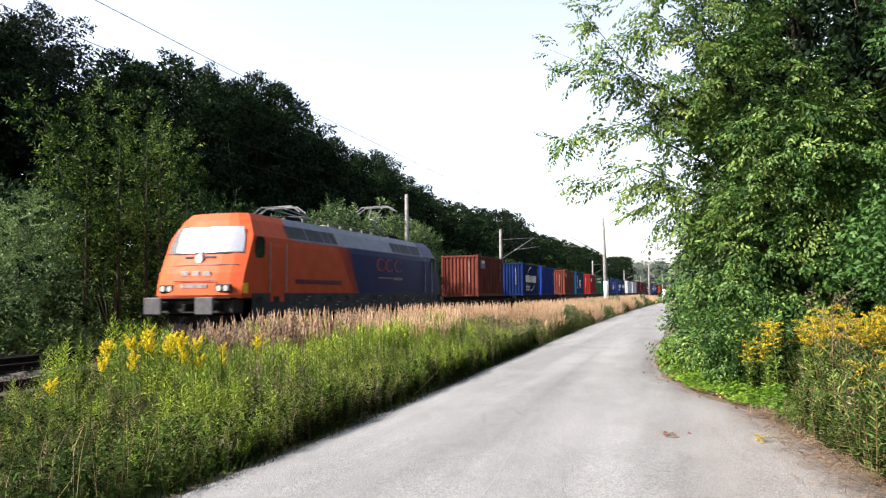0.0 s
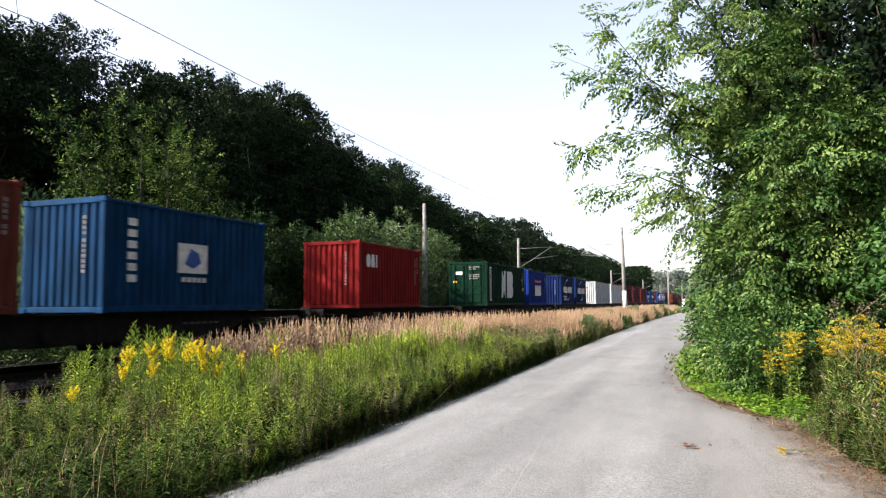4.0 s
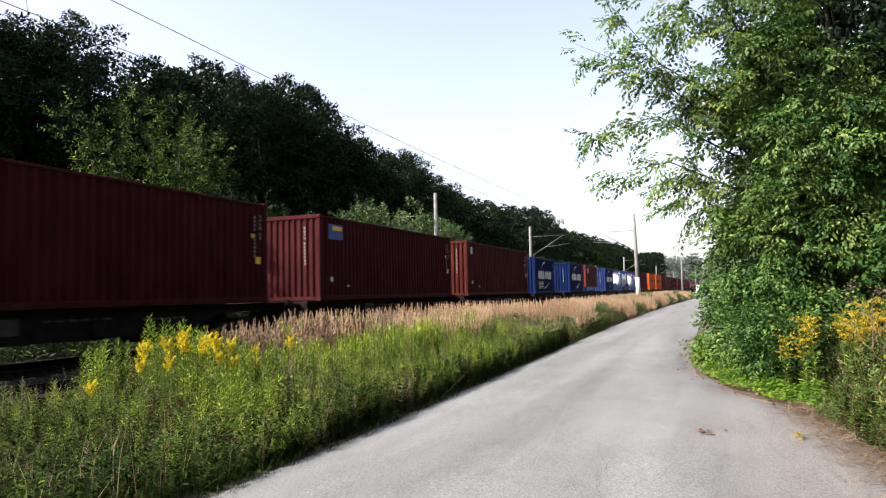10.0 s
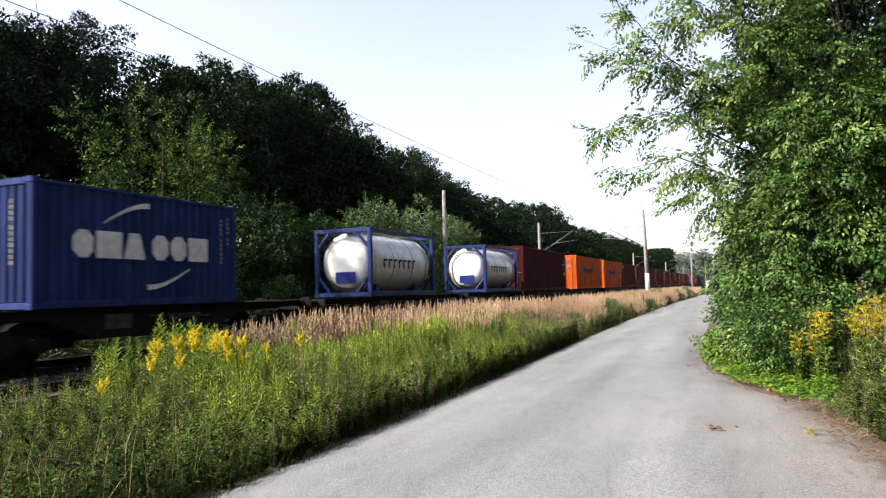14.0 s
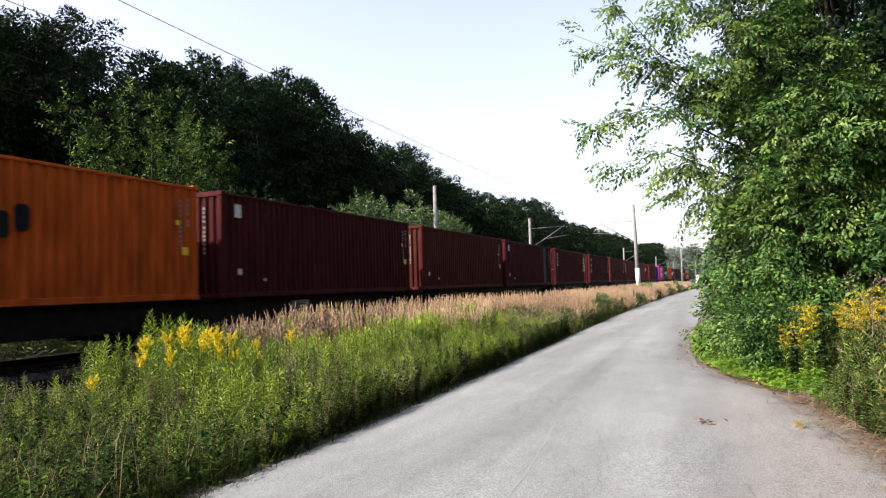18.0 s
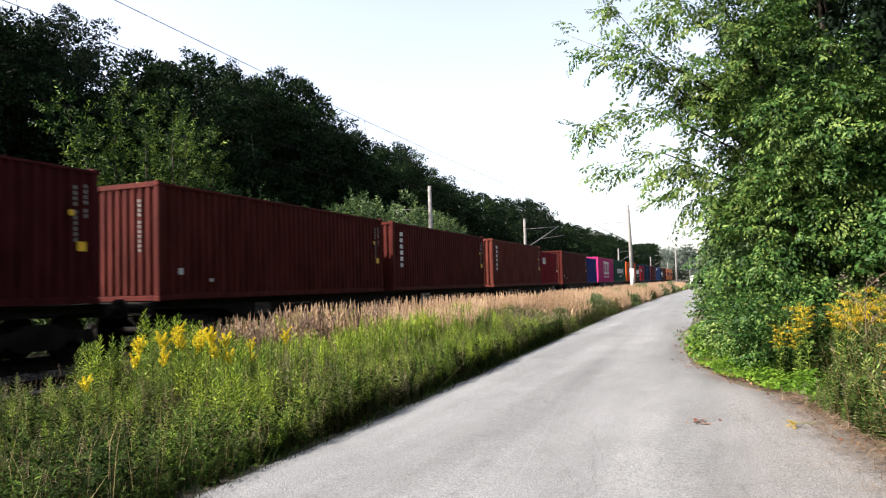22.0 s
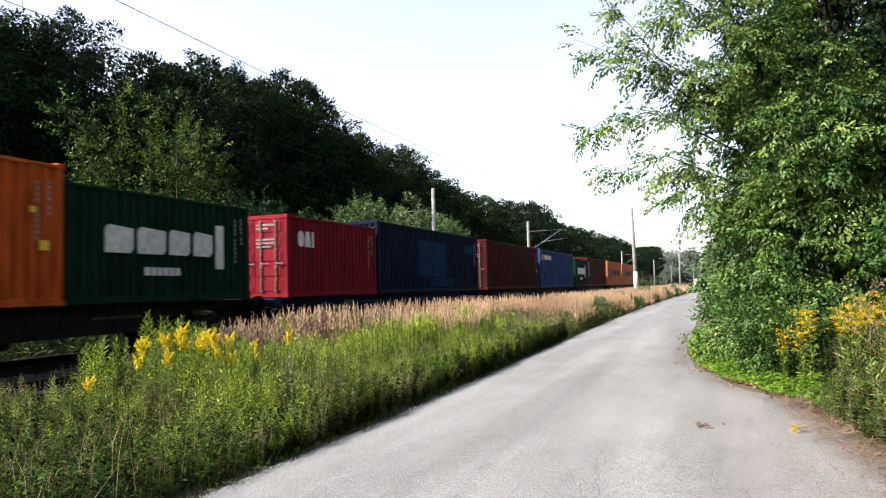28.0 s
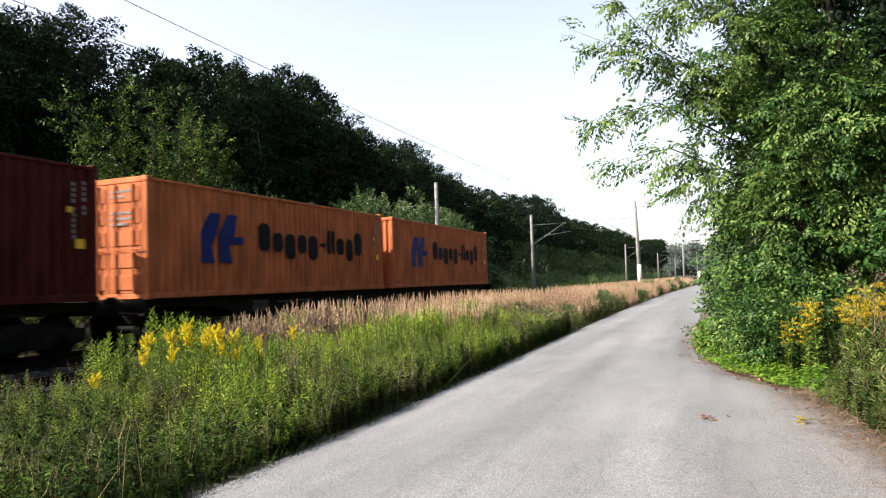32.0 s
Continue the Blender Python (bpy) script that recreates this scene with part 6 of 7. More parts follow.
def build_forest():
    rng = np.random.default_rng(21)
    alder, slender, pine = "tall dark alder in the wood behind the line", "slender dark tree in the wood", "dark pine with a rough crown"
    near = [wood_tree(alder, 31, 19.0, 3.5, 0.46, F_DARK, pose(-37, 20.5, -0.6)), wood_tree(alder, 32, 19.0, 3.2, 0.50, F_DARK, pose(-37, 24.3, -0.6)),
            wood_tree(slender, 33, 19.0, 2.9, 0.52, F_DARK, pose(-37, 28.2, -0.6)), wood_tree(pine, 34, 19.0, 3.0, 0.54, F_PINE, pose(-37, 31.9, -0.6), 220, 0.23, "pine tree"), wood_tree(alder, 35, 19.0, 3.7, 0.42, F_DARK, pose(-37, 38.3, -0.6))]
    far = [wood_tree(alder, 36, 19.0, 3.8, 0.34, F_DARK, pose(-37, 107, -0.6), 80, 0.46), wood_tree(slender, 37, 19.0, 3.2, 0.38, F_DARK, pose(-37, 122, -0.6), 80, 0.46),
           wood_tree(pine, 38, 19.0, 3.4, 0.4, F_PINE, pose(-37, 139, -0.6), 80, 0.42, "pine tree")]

    def top(x, y):
        return 2.2 + math.hypot(x, y) * float(np.interp(-y / x, SKY_AT, SKY_RISE))

    for t, k in zip(near + far, range(8)):
        x, y = t.location.x, t.location.y
        t.scale = (1.0, 1.0, top(x, y) / 19.0)
    spots = [(-37.0, y) for y in (12.5, 16.5, 41, 44.4, 48.9, 52, 55.2, 58.6, 63, 67, 70.5, 76, 82, 88, 93, 98, 115, 130, 147, 155, 163, 178, 190, 205, 220, 237)]
    spots += [(-37.0 + rng.uniform(-1, 1), y) for y in np.arange(250, 480, 9.0)]
    for x, y0, y1, step in ((-41.5, 14, 110, 4.6), (-46.5, 12, 100, 5.2), (-42.5, 110, 330, 9.0)):
        spots += [(x + rng.uniform(-1.4, 1.4), y + rng.uniform(-1.4, 1.4)) for y in np.arange(y0, y1, step)]
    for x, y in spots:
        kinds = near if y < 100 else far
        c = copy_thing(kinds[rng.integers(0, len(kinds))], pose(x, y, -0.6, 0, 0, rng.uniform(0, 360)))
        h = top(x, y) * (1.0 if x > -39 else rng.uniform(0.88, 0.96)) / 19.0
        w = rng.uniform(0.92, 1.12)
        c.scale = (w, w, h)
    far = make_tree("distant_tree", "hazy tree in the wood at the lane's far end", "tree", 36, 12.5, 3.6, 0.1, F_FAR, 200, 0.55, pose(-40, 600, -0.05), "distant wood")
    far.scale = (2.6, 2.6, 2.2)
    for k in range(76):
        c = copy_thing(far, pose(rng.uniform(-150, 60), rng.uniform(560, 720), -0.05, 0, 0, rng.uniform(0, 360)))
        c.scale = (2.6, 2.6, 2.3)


def leafy_shrub(name, label, category, seed, at, lobes, mat, shoots, leaf, length, up=0.8, stems=6, group="", droop=0.1, per=14, shell=0.5, compound=False):
    """A shrub or young tree of leafy shoots: several stems, and shoots that rise from a lumpy crown."""
    rng = np.random.default_rng(seed)
    t = thing(name, label, category, at, group)
    top = max(l[2] + 0.6 * l[5] for l in lobes)
    for k in range(stems):
        a, q = 2.4 * k, lobes[k % len(lobes)]
        part("stem", Geo().tube([(0.12 * math.cos(a), 0.12 * math.sin(a), -0.1), (0.5 * q[0], 0.5 * q[1], 0.55 * q[2]), (q[0], q[1], q[2] + 0.3 * q[5])], [0.006 * top + 0.006, 0.004 * top + 0.004, 0.004], 6), BARK, t, "", None, True)
    p, d = lobe_points(rng, lobes, shoots, shell)
    keep = p[:, 2] > 0.08
    p, d = p[keep], d[keep]
    d = d + rng.normal(0, 0.35, d.shape) + np.array((0, 0, up))
    chunks = []
    for k in range(3):
        tv, tf = spray_template(rng, 5 + k, leaf, length, droop) if compound else shoot_template(rng, per, leaf, length, 0.5, droop, 0.78)
        sel = np.arange(len(p)) % 3 == k
        chunks.append((*spread(tv, tf, p[sel], aim(d[sel], rng.normal(0, 0.6, sel.sum())), rng.uniform(0.6, 1.25, sel.sum())), 0))
    v, f, m = join(chunks)
    part("crown", bulk_mesh("crown", v, f, mat), None, t)
    return t


def build_edge_bushes():
    rng = np.random.default_rng(8)
    lumps = [(rng.normal(0, 0.5), -2.6 + 6.0 * ((k * 0.618) % 1), rng.uniform(1.4, 7.9), rng.uniform(0.55, 0.95), rng.uniform(0.55, 0.95), rng.uniform(0.5, 0.9), 1.0) for k in range(38)]
    leafy_shrub("hornbeam_tree", "broad light-green young tree beside the line", "tree", 51, pose(-19.5, 20.4, 0), lumps, F_HORN, 1250, 0.18, 0.5, 0.7, 9, "", 0.1, 12, 0.55)
    for k, (y, h) in enumerate(((18.6, 8.1), (19.7, 8.7), (20.7, 8.9), (22.0, 8.6), (23.3, 8.0), (21.4, 8.3))):
        leafy_shrub("hornbeam_sapling", "upright light-green young tree with a pointed leader", "tree", 510 + k, pose(-19.0 + 0.3 * (k % 3), y, 0),
                    [(0, 0, h * 0.9, 0.22, 0.22, h * 0.1, 0.5), (0, 0, h * 0.72, 0.5, 0.5, h * 0.14, 0.8), (0, 0, h * 0.5, 0.7, 0.7, h * 0.16, 0.6), (0, 0, h * 0.22, 0.7, 0.7, h * 0.2, 0.7)], F_HORN, 105, 0.16, 0.5, 1.4, 3, "young trees by the line", 0.0, 12, 0.4)
    vine = [(0.2, -1.2, 3.4, 1.1, 1.1, 0.9, 1), (0.4, 0.2, 4.1, 1.0, 1.0, 0.8, 1), (0.6, -1.8, 2.0, 1.2, 1.1, 0.9, 1), (0.9, -0.2, 2.3, 1.1, 1.0, 0.9, 1), (1.1, -1.0, 1.0, 1.2, 1.3, 0.8, 1), (0.7, 1.0, 1.3, 1.0, 1.0, 0.8, 0.7)]
    leafy_shrub("vine_thicket", "thicket draped with pale-green climbing vine", "bush", 520, pose(-20.4, 17.0, 0), vine, F_DRAPE, 1000, 0.10, 0.5, 0.1, 6, "", 0.5, 18, 0.6)
    for k, (x, y, w, h) in enumerate(((-19.8, 36.5, 1.0, 1.0), (-19.4, 41.0, 1.05, 1.0), (-20.0, 46.5, 1.0, 0.95), (-20.3, 52.5, 1.0, 0.95))):
        lumps = [(rng.normal(0.2, 0.6), (-2.6 + 5.4 * ((j * 0.618) % 1)) * w, rng.uniform(1.2, 6.9) * h, rng.uniform(0.55, 1.0), rng.uniform(0.55, 1.0), rng.uniform(0.5, 0.9), 1.0) for j in range(26)]
        leafy_shrub("hazel_bush", "light-green spreading bush behind the tracks", "bush", 530 + k, pose(x, y, 0),
                    lumps, F_BUSH, 760, 0.2, 0.6, 0.5, 7, "bushes behind the tracks", 0.15, 16, 0.5)
    for k, (x, y, h) in enumerate(((-20.6, 27.0, 1.0), (-20.9, 30.2, 1.1), (-20.5, 33.4, 1.0), (-22.5, 25.0, 1.15), (-22.8, 28.8, 1.2), (-22.6, 33.0, 1.2))):
        lumps = [(rng.normal(0.1, 0.6), -1.9 + 3.8 * ((j * 0.618) % 1), rng.uniform(0.5, 5.2) * h, rng.uniform(0.6, 1.0), rng.uniform(0.6, 1.0), rng.uniform(0.5, 0.9), 1.0) for j in range(22)]
        leafy_shrub("elder_thicket", "dark green thicket at the wood's foot", "bush", 560 + k, pose(x, y, 0), lumps, F_ELDER, 620, 0.19, 0.6, 0.4, 6, "thickets at the wood's foot", 0.15, 14, 0.4)
    low = make_tree("bramble_bush", "low tangled green bush beside the line", "bush", 55, 2.1, 1.5, 0.0, F_DRAPE, 420, 0.12, pose(-18.4, 11.5, 0), "low bushes by the line", 0.03, False, 12)
    low2 = make_tree("bramble_bush", "low tangled green bush beside the line", "bush", 56, 3.0, 1.8, 0.0, F_BUSH, 520, 0.13, pose(-20.2, 9.5, 0), "low bushes by the line", 0.03, False, 12)
    for x, y, s in ((-33, 17, 2.4), (-32, 22, 2.2), (-33, 28, 2.4), (-34, 34, 2.3), (-34, 41, 2.4), (-33, 48, 2.2), (-34, 56, 2.4), (-34, 66, 2.4), (-34, 78, 2.6), (-34, 92, 2.6), *((-33.5, q, 2.7) for q in range(102, 330, 11)), (-26.5, 14, 1.1), (-24.5, 16.5, 1.5), (-28, 18, 2.2), (-27, 21, 2.2), (-28, 26, 2.2), (-27, 31, 2.0)):
        c = copy_thing(low2, pose(x, y, -0.05, 0, 0, rng.uniform(0, 360)))
        c.scale = (s, s, s)
    for x, y, s in ((-5.3, 30, 0.55), (-5.6, 36, 0.62), (-5.9, 44, 0.7), (-5.5, 47, 0.6), (-5.8, 58, 0.8), (-5.3, 72, 0.7), (-5.2, 85, 0.8), (-5.4, 26, 0.45)):
        c = copy_thing(low, pose(x, y, -0.15, 0, 0, rng.uniform(0, 360)))
        c.scale = (s, s, s * 0.85)
    for k in range(70):
        y = -4 + k * 2.1 + rng.uniform(-0.8, 0.8)
        if y > 60:
            y = 60 + (y - 60) * 2.4
        c = copy_thing(low if rng.random() < 0.5 else low2, pose(-19.4 + rng.uniform(-1.6, 1.2), y, -0.05, 0, 0, rng.uniform(0, 360)))
        s = rng.uniform(0.6, 1.15)
        c.scale = (s, s, s * 0.9)


def build_box_elder():
    """The large tree that leans over the lane from its right-hand verge."""
    rng = np.random.default_rng(71)
    t = thing("box_elder_tree", "leafy box elder leaning over the lane, sunlit leaves", "tree", pose(1.9, 17.8, 0))
    g = Geo()
    g.tube([(0, 0, -0.2), (-0.1, 0, 1.5), (-0.35, -0.1, 3.4), (-0.6, -0.2, 5.0), (-0.9, -0.3, 6.4), (-1.1, -0.3, 7.6)], [0.24, 0.2, 0.16, 0.11, 0.06, 0.02], 10)
    part("trunk", g, BARK, t, "", None, True)
    arms = [((-0.3, -0.1, 3.2), (-1.6, -0.8, 5.0), (-3.2, -1.4, 6.4), (-4.9, -1.6, 7.3)), ((-0.35, -0.1, 4.2), (-1.6, -0.9, 5.6), (-3.0, -1.4, 6.6), (-4.2, -1.6, 8.3)), ((-0.3, 0, 3.0), (-1.5, -0.7, 4.5), (-3.1, -1.3, 5.45), (-4.6, -1.6, 5.15)),
            ((-0.3, 0, 2.4), (-1.5, -0.7, 3.75), (-2.9, -1.3, 4.4), (-4.3, -1.6, 4.15)), ((-0.2, 0, 2.0), (-0.9, -1.2, 2.8), (-1.5, -1.6, 3.2), (-2.1, -1.8, 3.3)), ((-0.9, -0.3, 6.2), (-1.5, -0.5, 7.8), (-2.4, -0.9, 9.2), (-3.4, -1.0, 9.9))]
    for a in arms:
        part("limb", Geo().tube(a, [0.05, 0.028, 0.013, 0.003], 7), BARK, t, "", None, True)
    lobes = [(-0.25, -0.9, 2.9, 1.4, 1.6, 1.6, 2.4), (0.1, -1.2, 4.6, 1.5, 1.6, 1.5, 2.5), (-0.8, -0.7, 6.3, 0.65, 1.1, 1.2, 1.0), (-0.8, -0.4, 8.4, 0.65, 1.1, 1.4, 0.6), (0.9, -1.0, 4.9, 1.0, 1.1, 0.8, 0.7), (-0.1, -1.6, 1.4, 1.1, 1.2, 1.1, 1.7),
             (0.6, -1.6, 3.4, 0.9, 1.0, 1.1, 0.6), (-1.6, -1.1, 5.0, 1.0, 1.0, 0.9, 0.4), (-1.7, -1.2, 6.6, 1.2, 1.0, 1.0, 0.36), (-1.6, -0.9, 8.3, 1.4, 1.0, 1.1, 0.34), (-2.0, -1.3, 4.1, 0.9, 0.9, 0.55, 0.25),
             (-2.5, -1.4, 6.6, 1.1, 0.9, 0.9, 0.3), (-2.4, -1.2, 8.2, 1.0, 0.9, 0.9, 0.25), (-3.0, -1.5, 5.2, 0.8, 0.8, 0.4, 0.12), (-2.8, -1.5, 4.2, 0.7, 0.8, 0.35, 0.1), (-1.75, -1.4, 3.5, 0.9, 0.8, 0.8, 0.55), (-2.3, -1.5, 3.6, 0.7, 0.7, 0.6, 0.25), (-1.0, -1.6, 2.2, 0.8, 0.9, 0.9, 0.9), (-3.1, -1.6, 7.2, 1.0, 0.9, 0.7, 0.18), (1.0, -1.8, 4.5, 0.9, 0.9, 1.0, 0.8)]
    # drooping leafy sprays in tiers, with gaps between them
    c, cd = lobe_points(rng, lobes, 270, 0.68)
    o = rng.normal(0, 1, (len(c) * 14, 3)) * np.array((0.24, 0.24, 0.11))
    d = np.repeat(cd, 14, 0) * np.array((1, 1, 0.5)) + o * 1.5 + rng.normal(0, 0.3, (len(c) * 14, 3))
    p = np.repeat(c, 14, 0) + o
    # sprays along the outer halves of the limbs
    extra, ed = [], []
    for a, many in zip(arms, (46, 46, 36, 22, 32, 46)):
        a = np.array(a)
        for k in range(many):
            s = 0.9 + 2.1 * rng.uniform(0, 1) ** 0.8
            i = min(2, int(s))
            w = a[i + 1] - a[i]
            q = a[i] + w * (s - i)
            extra.append(q + rng.normal(0, 0.1, 3))
            ed.append(w / np.linalg.norm(w) * 0.5 + rng.normal(0, 0.7, 3) + np.array((-0.25, -0.1, 0.0)))
    inner = len(p)
    p, d = np.concatenate([p, extra]), np.concatenate([d, np.array(ed)])
    along = np.arange(len(p)) >= inner
    keep = p[:, 2] > 0.3
    p, d, along = p[keep], d[keep], along[keep]
    d[:, 2] -= 0.25
    # the outer boughs over the lane are thinner, with larger leaves; sunlight is put into their colour
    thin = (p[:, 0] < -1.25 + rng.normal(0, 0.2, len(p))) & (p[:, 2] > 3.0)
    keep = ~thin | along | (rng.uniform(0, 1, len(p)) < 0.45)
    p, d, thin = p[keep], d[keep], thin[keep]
    chunks = []
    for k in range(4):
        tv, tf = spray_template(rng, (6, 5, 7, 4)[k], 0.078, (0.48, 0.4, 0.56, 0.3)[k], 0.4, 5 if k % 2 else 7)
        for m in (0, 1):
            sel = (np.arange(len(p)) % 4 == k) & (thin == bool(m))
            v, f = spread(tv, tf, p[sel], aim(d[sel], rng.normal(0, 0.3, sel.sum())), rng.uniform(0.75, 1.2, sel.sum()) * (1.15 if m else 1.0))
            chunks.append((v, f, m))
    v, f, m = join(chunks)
    part("crown", bulk_mesh("crown", v, f, [F_MAPLE, F_MAPLE_LIT], m), None, t, "drooping compound leaves, green and yellow-green")


def build_right_trees():
    rng = np.random.default_rng(72)
    make_tree("verge_tree", "dark tall tree behind the verge bushes", "tree", 61, 14.5, 4.4, 0.08, F_DARK, 2300, 0.27, pose(7.5, 24, 0), "", 0.25, False, 12)
    make_tree("verge_tree", "dark tall tree behind the verge bushes", "tree", 62, 13.5, 3.9, 0.08, F_DARK, 2300, 0.27, pose(3.6, 24.5, 0), "", 0.22, False, 12)
    make_tree("spruce_tree", "dark spruce behind the leafy verge", "spruce tree", 63, 15.5, 3.0, 0.06, F_PINE, 1500, 0.22, pose(4.6, 19.5, 0), "", 0.22, True, 12)
    make_tree("vine_tree", "tree smothered in bright climbing vine", "tree", 64, 10.5, 2.5, 0.0, F_VINE, 3400, 0.11, pose(4.9, 15.2, 0), "", 0.2, False, 14)
    elder = make_tree("elder_bush", "dark green bush beside the lane", "bush", 65, 4.6, 2.1, 0.0, F_ELDER, 1700, 0.12, pose(4.4, 17.6, 0), "", 0.08, False, 14)
    src = make_tree("verge_bush", "green bush along the lane's verge", "bush", 66, 5.5, 2.4, 0.0, F_BUSH, 1100, 0.15, pose(1.2, 24.0, 0), "verge bushes", 0.08, False, 12)
    for x, y, s in ((7.6, 16.5, 1.6), (9, 21, 2.0)):
        c = copy_thing(elder, pose(x, y, -0.05, 0, 0, rng.uniform(0, 360)))
        c.scale = (s, s, s)
    for x, y, s in ((0.9, 30, 1.0), (1.4, 37, 1.2), (1.6, 46, 1.1), (3.5, 31, 1.4), (3.2, 56, 1.2), (4.2, 68, 1.3), (5.5, 82, 1.3), (7, 98, 1.3), (10, 118, 1.4)):
        c = copy_thing(src, pose(x, y, -0.05, 0, 0, rng.uniform(0, 360)))
        c.scale = (s, s, s)


def build_fill_blockers():
    """Tall trees that close the lane's other side, beside and behind the viewer. Unseen; added to block sky fill."""
    rng = np.random.default_rng(77)
    src = make_tree("lane_tree", "tall dark leafy tree beside the lane", "tree", 67, 17.0, 4.6, 0.08, F_DARK, 480, 0.46, pose(9.5, 9.0, 0), "trees beside the lane", 0.25, False, 12)
    for k in range(50):
        y = 105.0 - 5.6 * (k // 2)
        if 10 < y < 27:
            continue
        y += rng.uniform(-1, 1)
        c = copy_thing(src, pose((9.5 if k % 2 else 14.5) + rng.uniform(-1, 1) + 0.06 * max(0, y - 30), y, -0.05, 0, 0, rng.uniform(0, 360)))
        s = rng.uniform(0.95, 1.2)
        c.scale = (s, s, s)


build_fill_blockers()
build_forest()
build_edge_bushes()
build_box_elder()
build_right_trees()


def build_van():
    """A pale van far down the lane."""
    t = thing("parked_van", "pale van standing far down the lane", "van", pose(-2.55, 99, 0.03))
    white = surface("van paint", (0.5, 0.5, 0.5), (0.6, 0.6, 0.6), 3, 0.4)
    g = Geo().prism([(0.0, 0.35), (0.0, 0.95), (0.75, 1.1), (1.4, 1.85), (4.2, 1.95), (4.35, 1.8), (4.4, 0.4)], "x", -0.9, 0.9)
    part("body", g, white, t)
    part("windscreen", Geo().prism([(0.8, 1.14), (1.34, 1.78), (1.36, 1.76), (0.83, 1.12)], "x", -0.75, 0.75), GLASS, t)
    for x in (-0.8, 0.8):
        for y in (0.85, 3.5):
            w = part("wheel", Geo().tube([(x - 0.1, y, 0.3), (x + 0.1, y, 0.3)], 0.3, 14), BLACK, t, "", None, True)
        part("headlight", Geo().box((x * 0.8, -0.01, 0.78), (0.25, 0.05, 0.14), 0.02), LAMP, t)
    part("bumper", Geo().box((0, -0.04, 0.45), (1.75, 0.12, 0.2), 0.03), BLACK, t)


build_van()

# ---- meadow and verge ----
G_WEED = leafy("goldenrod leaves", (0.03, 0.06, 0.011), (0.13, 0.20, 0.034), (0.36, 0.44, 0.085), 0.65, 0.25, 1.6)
G_PALE = leafy("pale fluffy seed shoots", (0.06, 0.07, 0.035), (0.16, 0.165, 0.085), (0.33, 0.33, 0.19), 0.7, 0.15, 1.4)
G_MID = leafy("older goldenrod leaves", (0.014, 0.03, 0.008), (0.055, 0.10, 0.022), (0.16, 0.215, 0.05), 0.65, 0.2, 1.4)
G_LIME = leafy("lime young shoots", (0.06, 0.12, 0.011), (0.20, 0.30, 0.028), (0.45, 0.54, 0.065), 0.65, 0.25, 0.9)
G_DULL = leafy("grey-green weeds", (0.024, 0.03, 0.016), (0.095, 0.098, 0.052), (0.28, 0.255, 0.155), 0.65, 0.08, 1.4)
G_STEM = leafy("weed stems", (0.07, 0.045, 0.022), (0.15, 0.10, 0.045), (0.22, 0.16, 0.07), 0.7, 0.1, 0.8)
G_PLUME = leafy("purplish reed panicles", (0.07, 0.042, 0.035), (0.16, 0.105, 0.08), (0.34, 0.26, 0.19), 0.8, 0.25, 0.9)
G_REED = leafy("dry reed plumes", (0.24, 0.155, 0.10), (0.43, 0.30, 0.19), (0.60, 0.46, 0.31), 0.8, 0.3, 0.6)
G_STRAW = leafy("dry straw", (0.18, 0.14, 0.07), (0.28, 0.23, 0.11), (0.38, 0.32, 0.17), 0.8, 0.3, 0.6)
G_FLOWER = leafy("goldenrod flowers", (0.46, 0.34, 0.006), (0.62, 0.50, 0.012), (0.78, 0.66, 0.03), 0.7, 0.15, 2.0)
G_GOLD = leafy("fading goldenrod flowers", (0.22, 0.15, 0.008), (0.36, 0.26, 0.014), (0.52, 0.41, 0.03), 0.8, 0.15, 2.0)
# Verge grass; its dark tone also paints the shade at the weeds' foot.
G_GRASS_SHADE = leafy("short verge grass", (0.006, 0.015, 0.003), (0.016, 0.034, 0.006), (0.05, 0.085, 0.014), 0.75, 0.05, 1.2, 0.03)
G_IVY = leafy("bright ground cover", (0.05, 0.115, 0.012), (0.105, 0.205, 0.02), (0.19, 0.29, 0.036), 0.55, 0.35, 1.5)
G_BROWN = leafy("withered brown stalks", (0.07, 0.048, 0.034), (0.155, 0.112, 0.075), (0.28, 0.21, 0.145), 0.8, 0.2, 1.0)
G_DEAD = leafy("fallen leaves", (0.08, 0.03, 0.022), (0.17, 0.07, 0.045), (0.26, 0.15, 0.07), 0.8, 0.2, 2.0)


def weed_template(rng, n_leaf, leaf, width=0.4):
    """One upright weed of unit height: a stem and narrow rising leaves. Returns leaf and stem arrays."""
    z = 0.12 + 0.87 * np.linspace(0, 1, n_leaf) ** 0.75
    a = np.arange(n_leaf) * 2.4 + rng.uniform(0, 1, n_leaf)
    l = leaf * (1.15 - 0.5 * z) * rng.uniform(0.7, 1.3, n_leaf)
    p = np.stack([0.006 * np.cos(a), 0.006 * np.sin(a), z], 1)
    d = np.stack([np.cos(a), np.sin(a), rng.uniform(0.0, 0.6, n_leaf) + 0.7 * z * z], 1)
    nar = LEAF_V * np.array([width, 1, 1])
    v, f = spread(nar, LEAF_F, p, aim(d, rng.normal(0, 0.35, n_leaf)), l)
    return (v, f), (STEM_V, STEM_F)


STEM_V = np.array([(-0.006, 0, 0), (0.006, 0, 0), (0.003, 0, 1), (-0.003, 0, 1), (0, -0.006, 0), (0, 0.006, 0), (0, 0.003, 1), (0, -0.003, 1)], float)
STEM_F = np.array([(0, 1, 2), (0, 2, 3), (4, 5, 6), (4, 6, 7)])


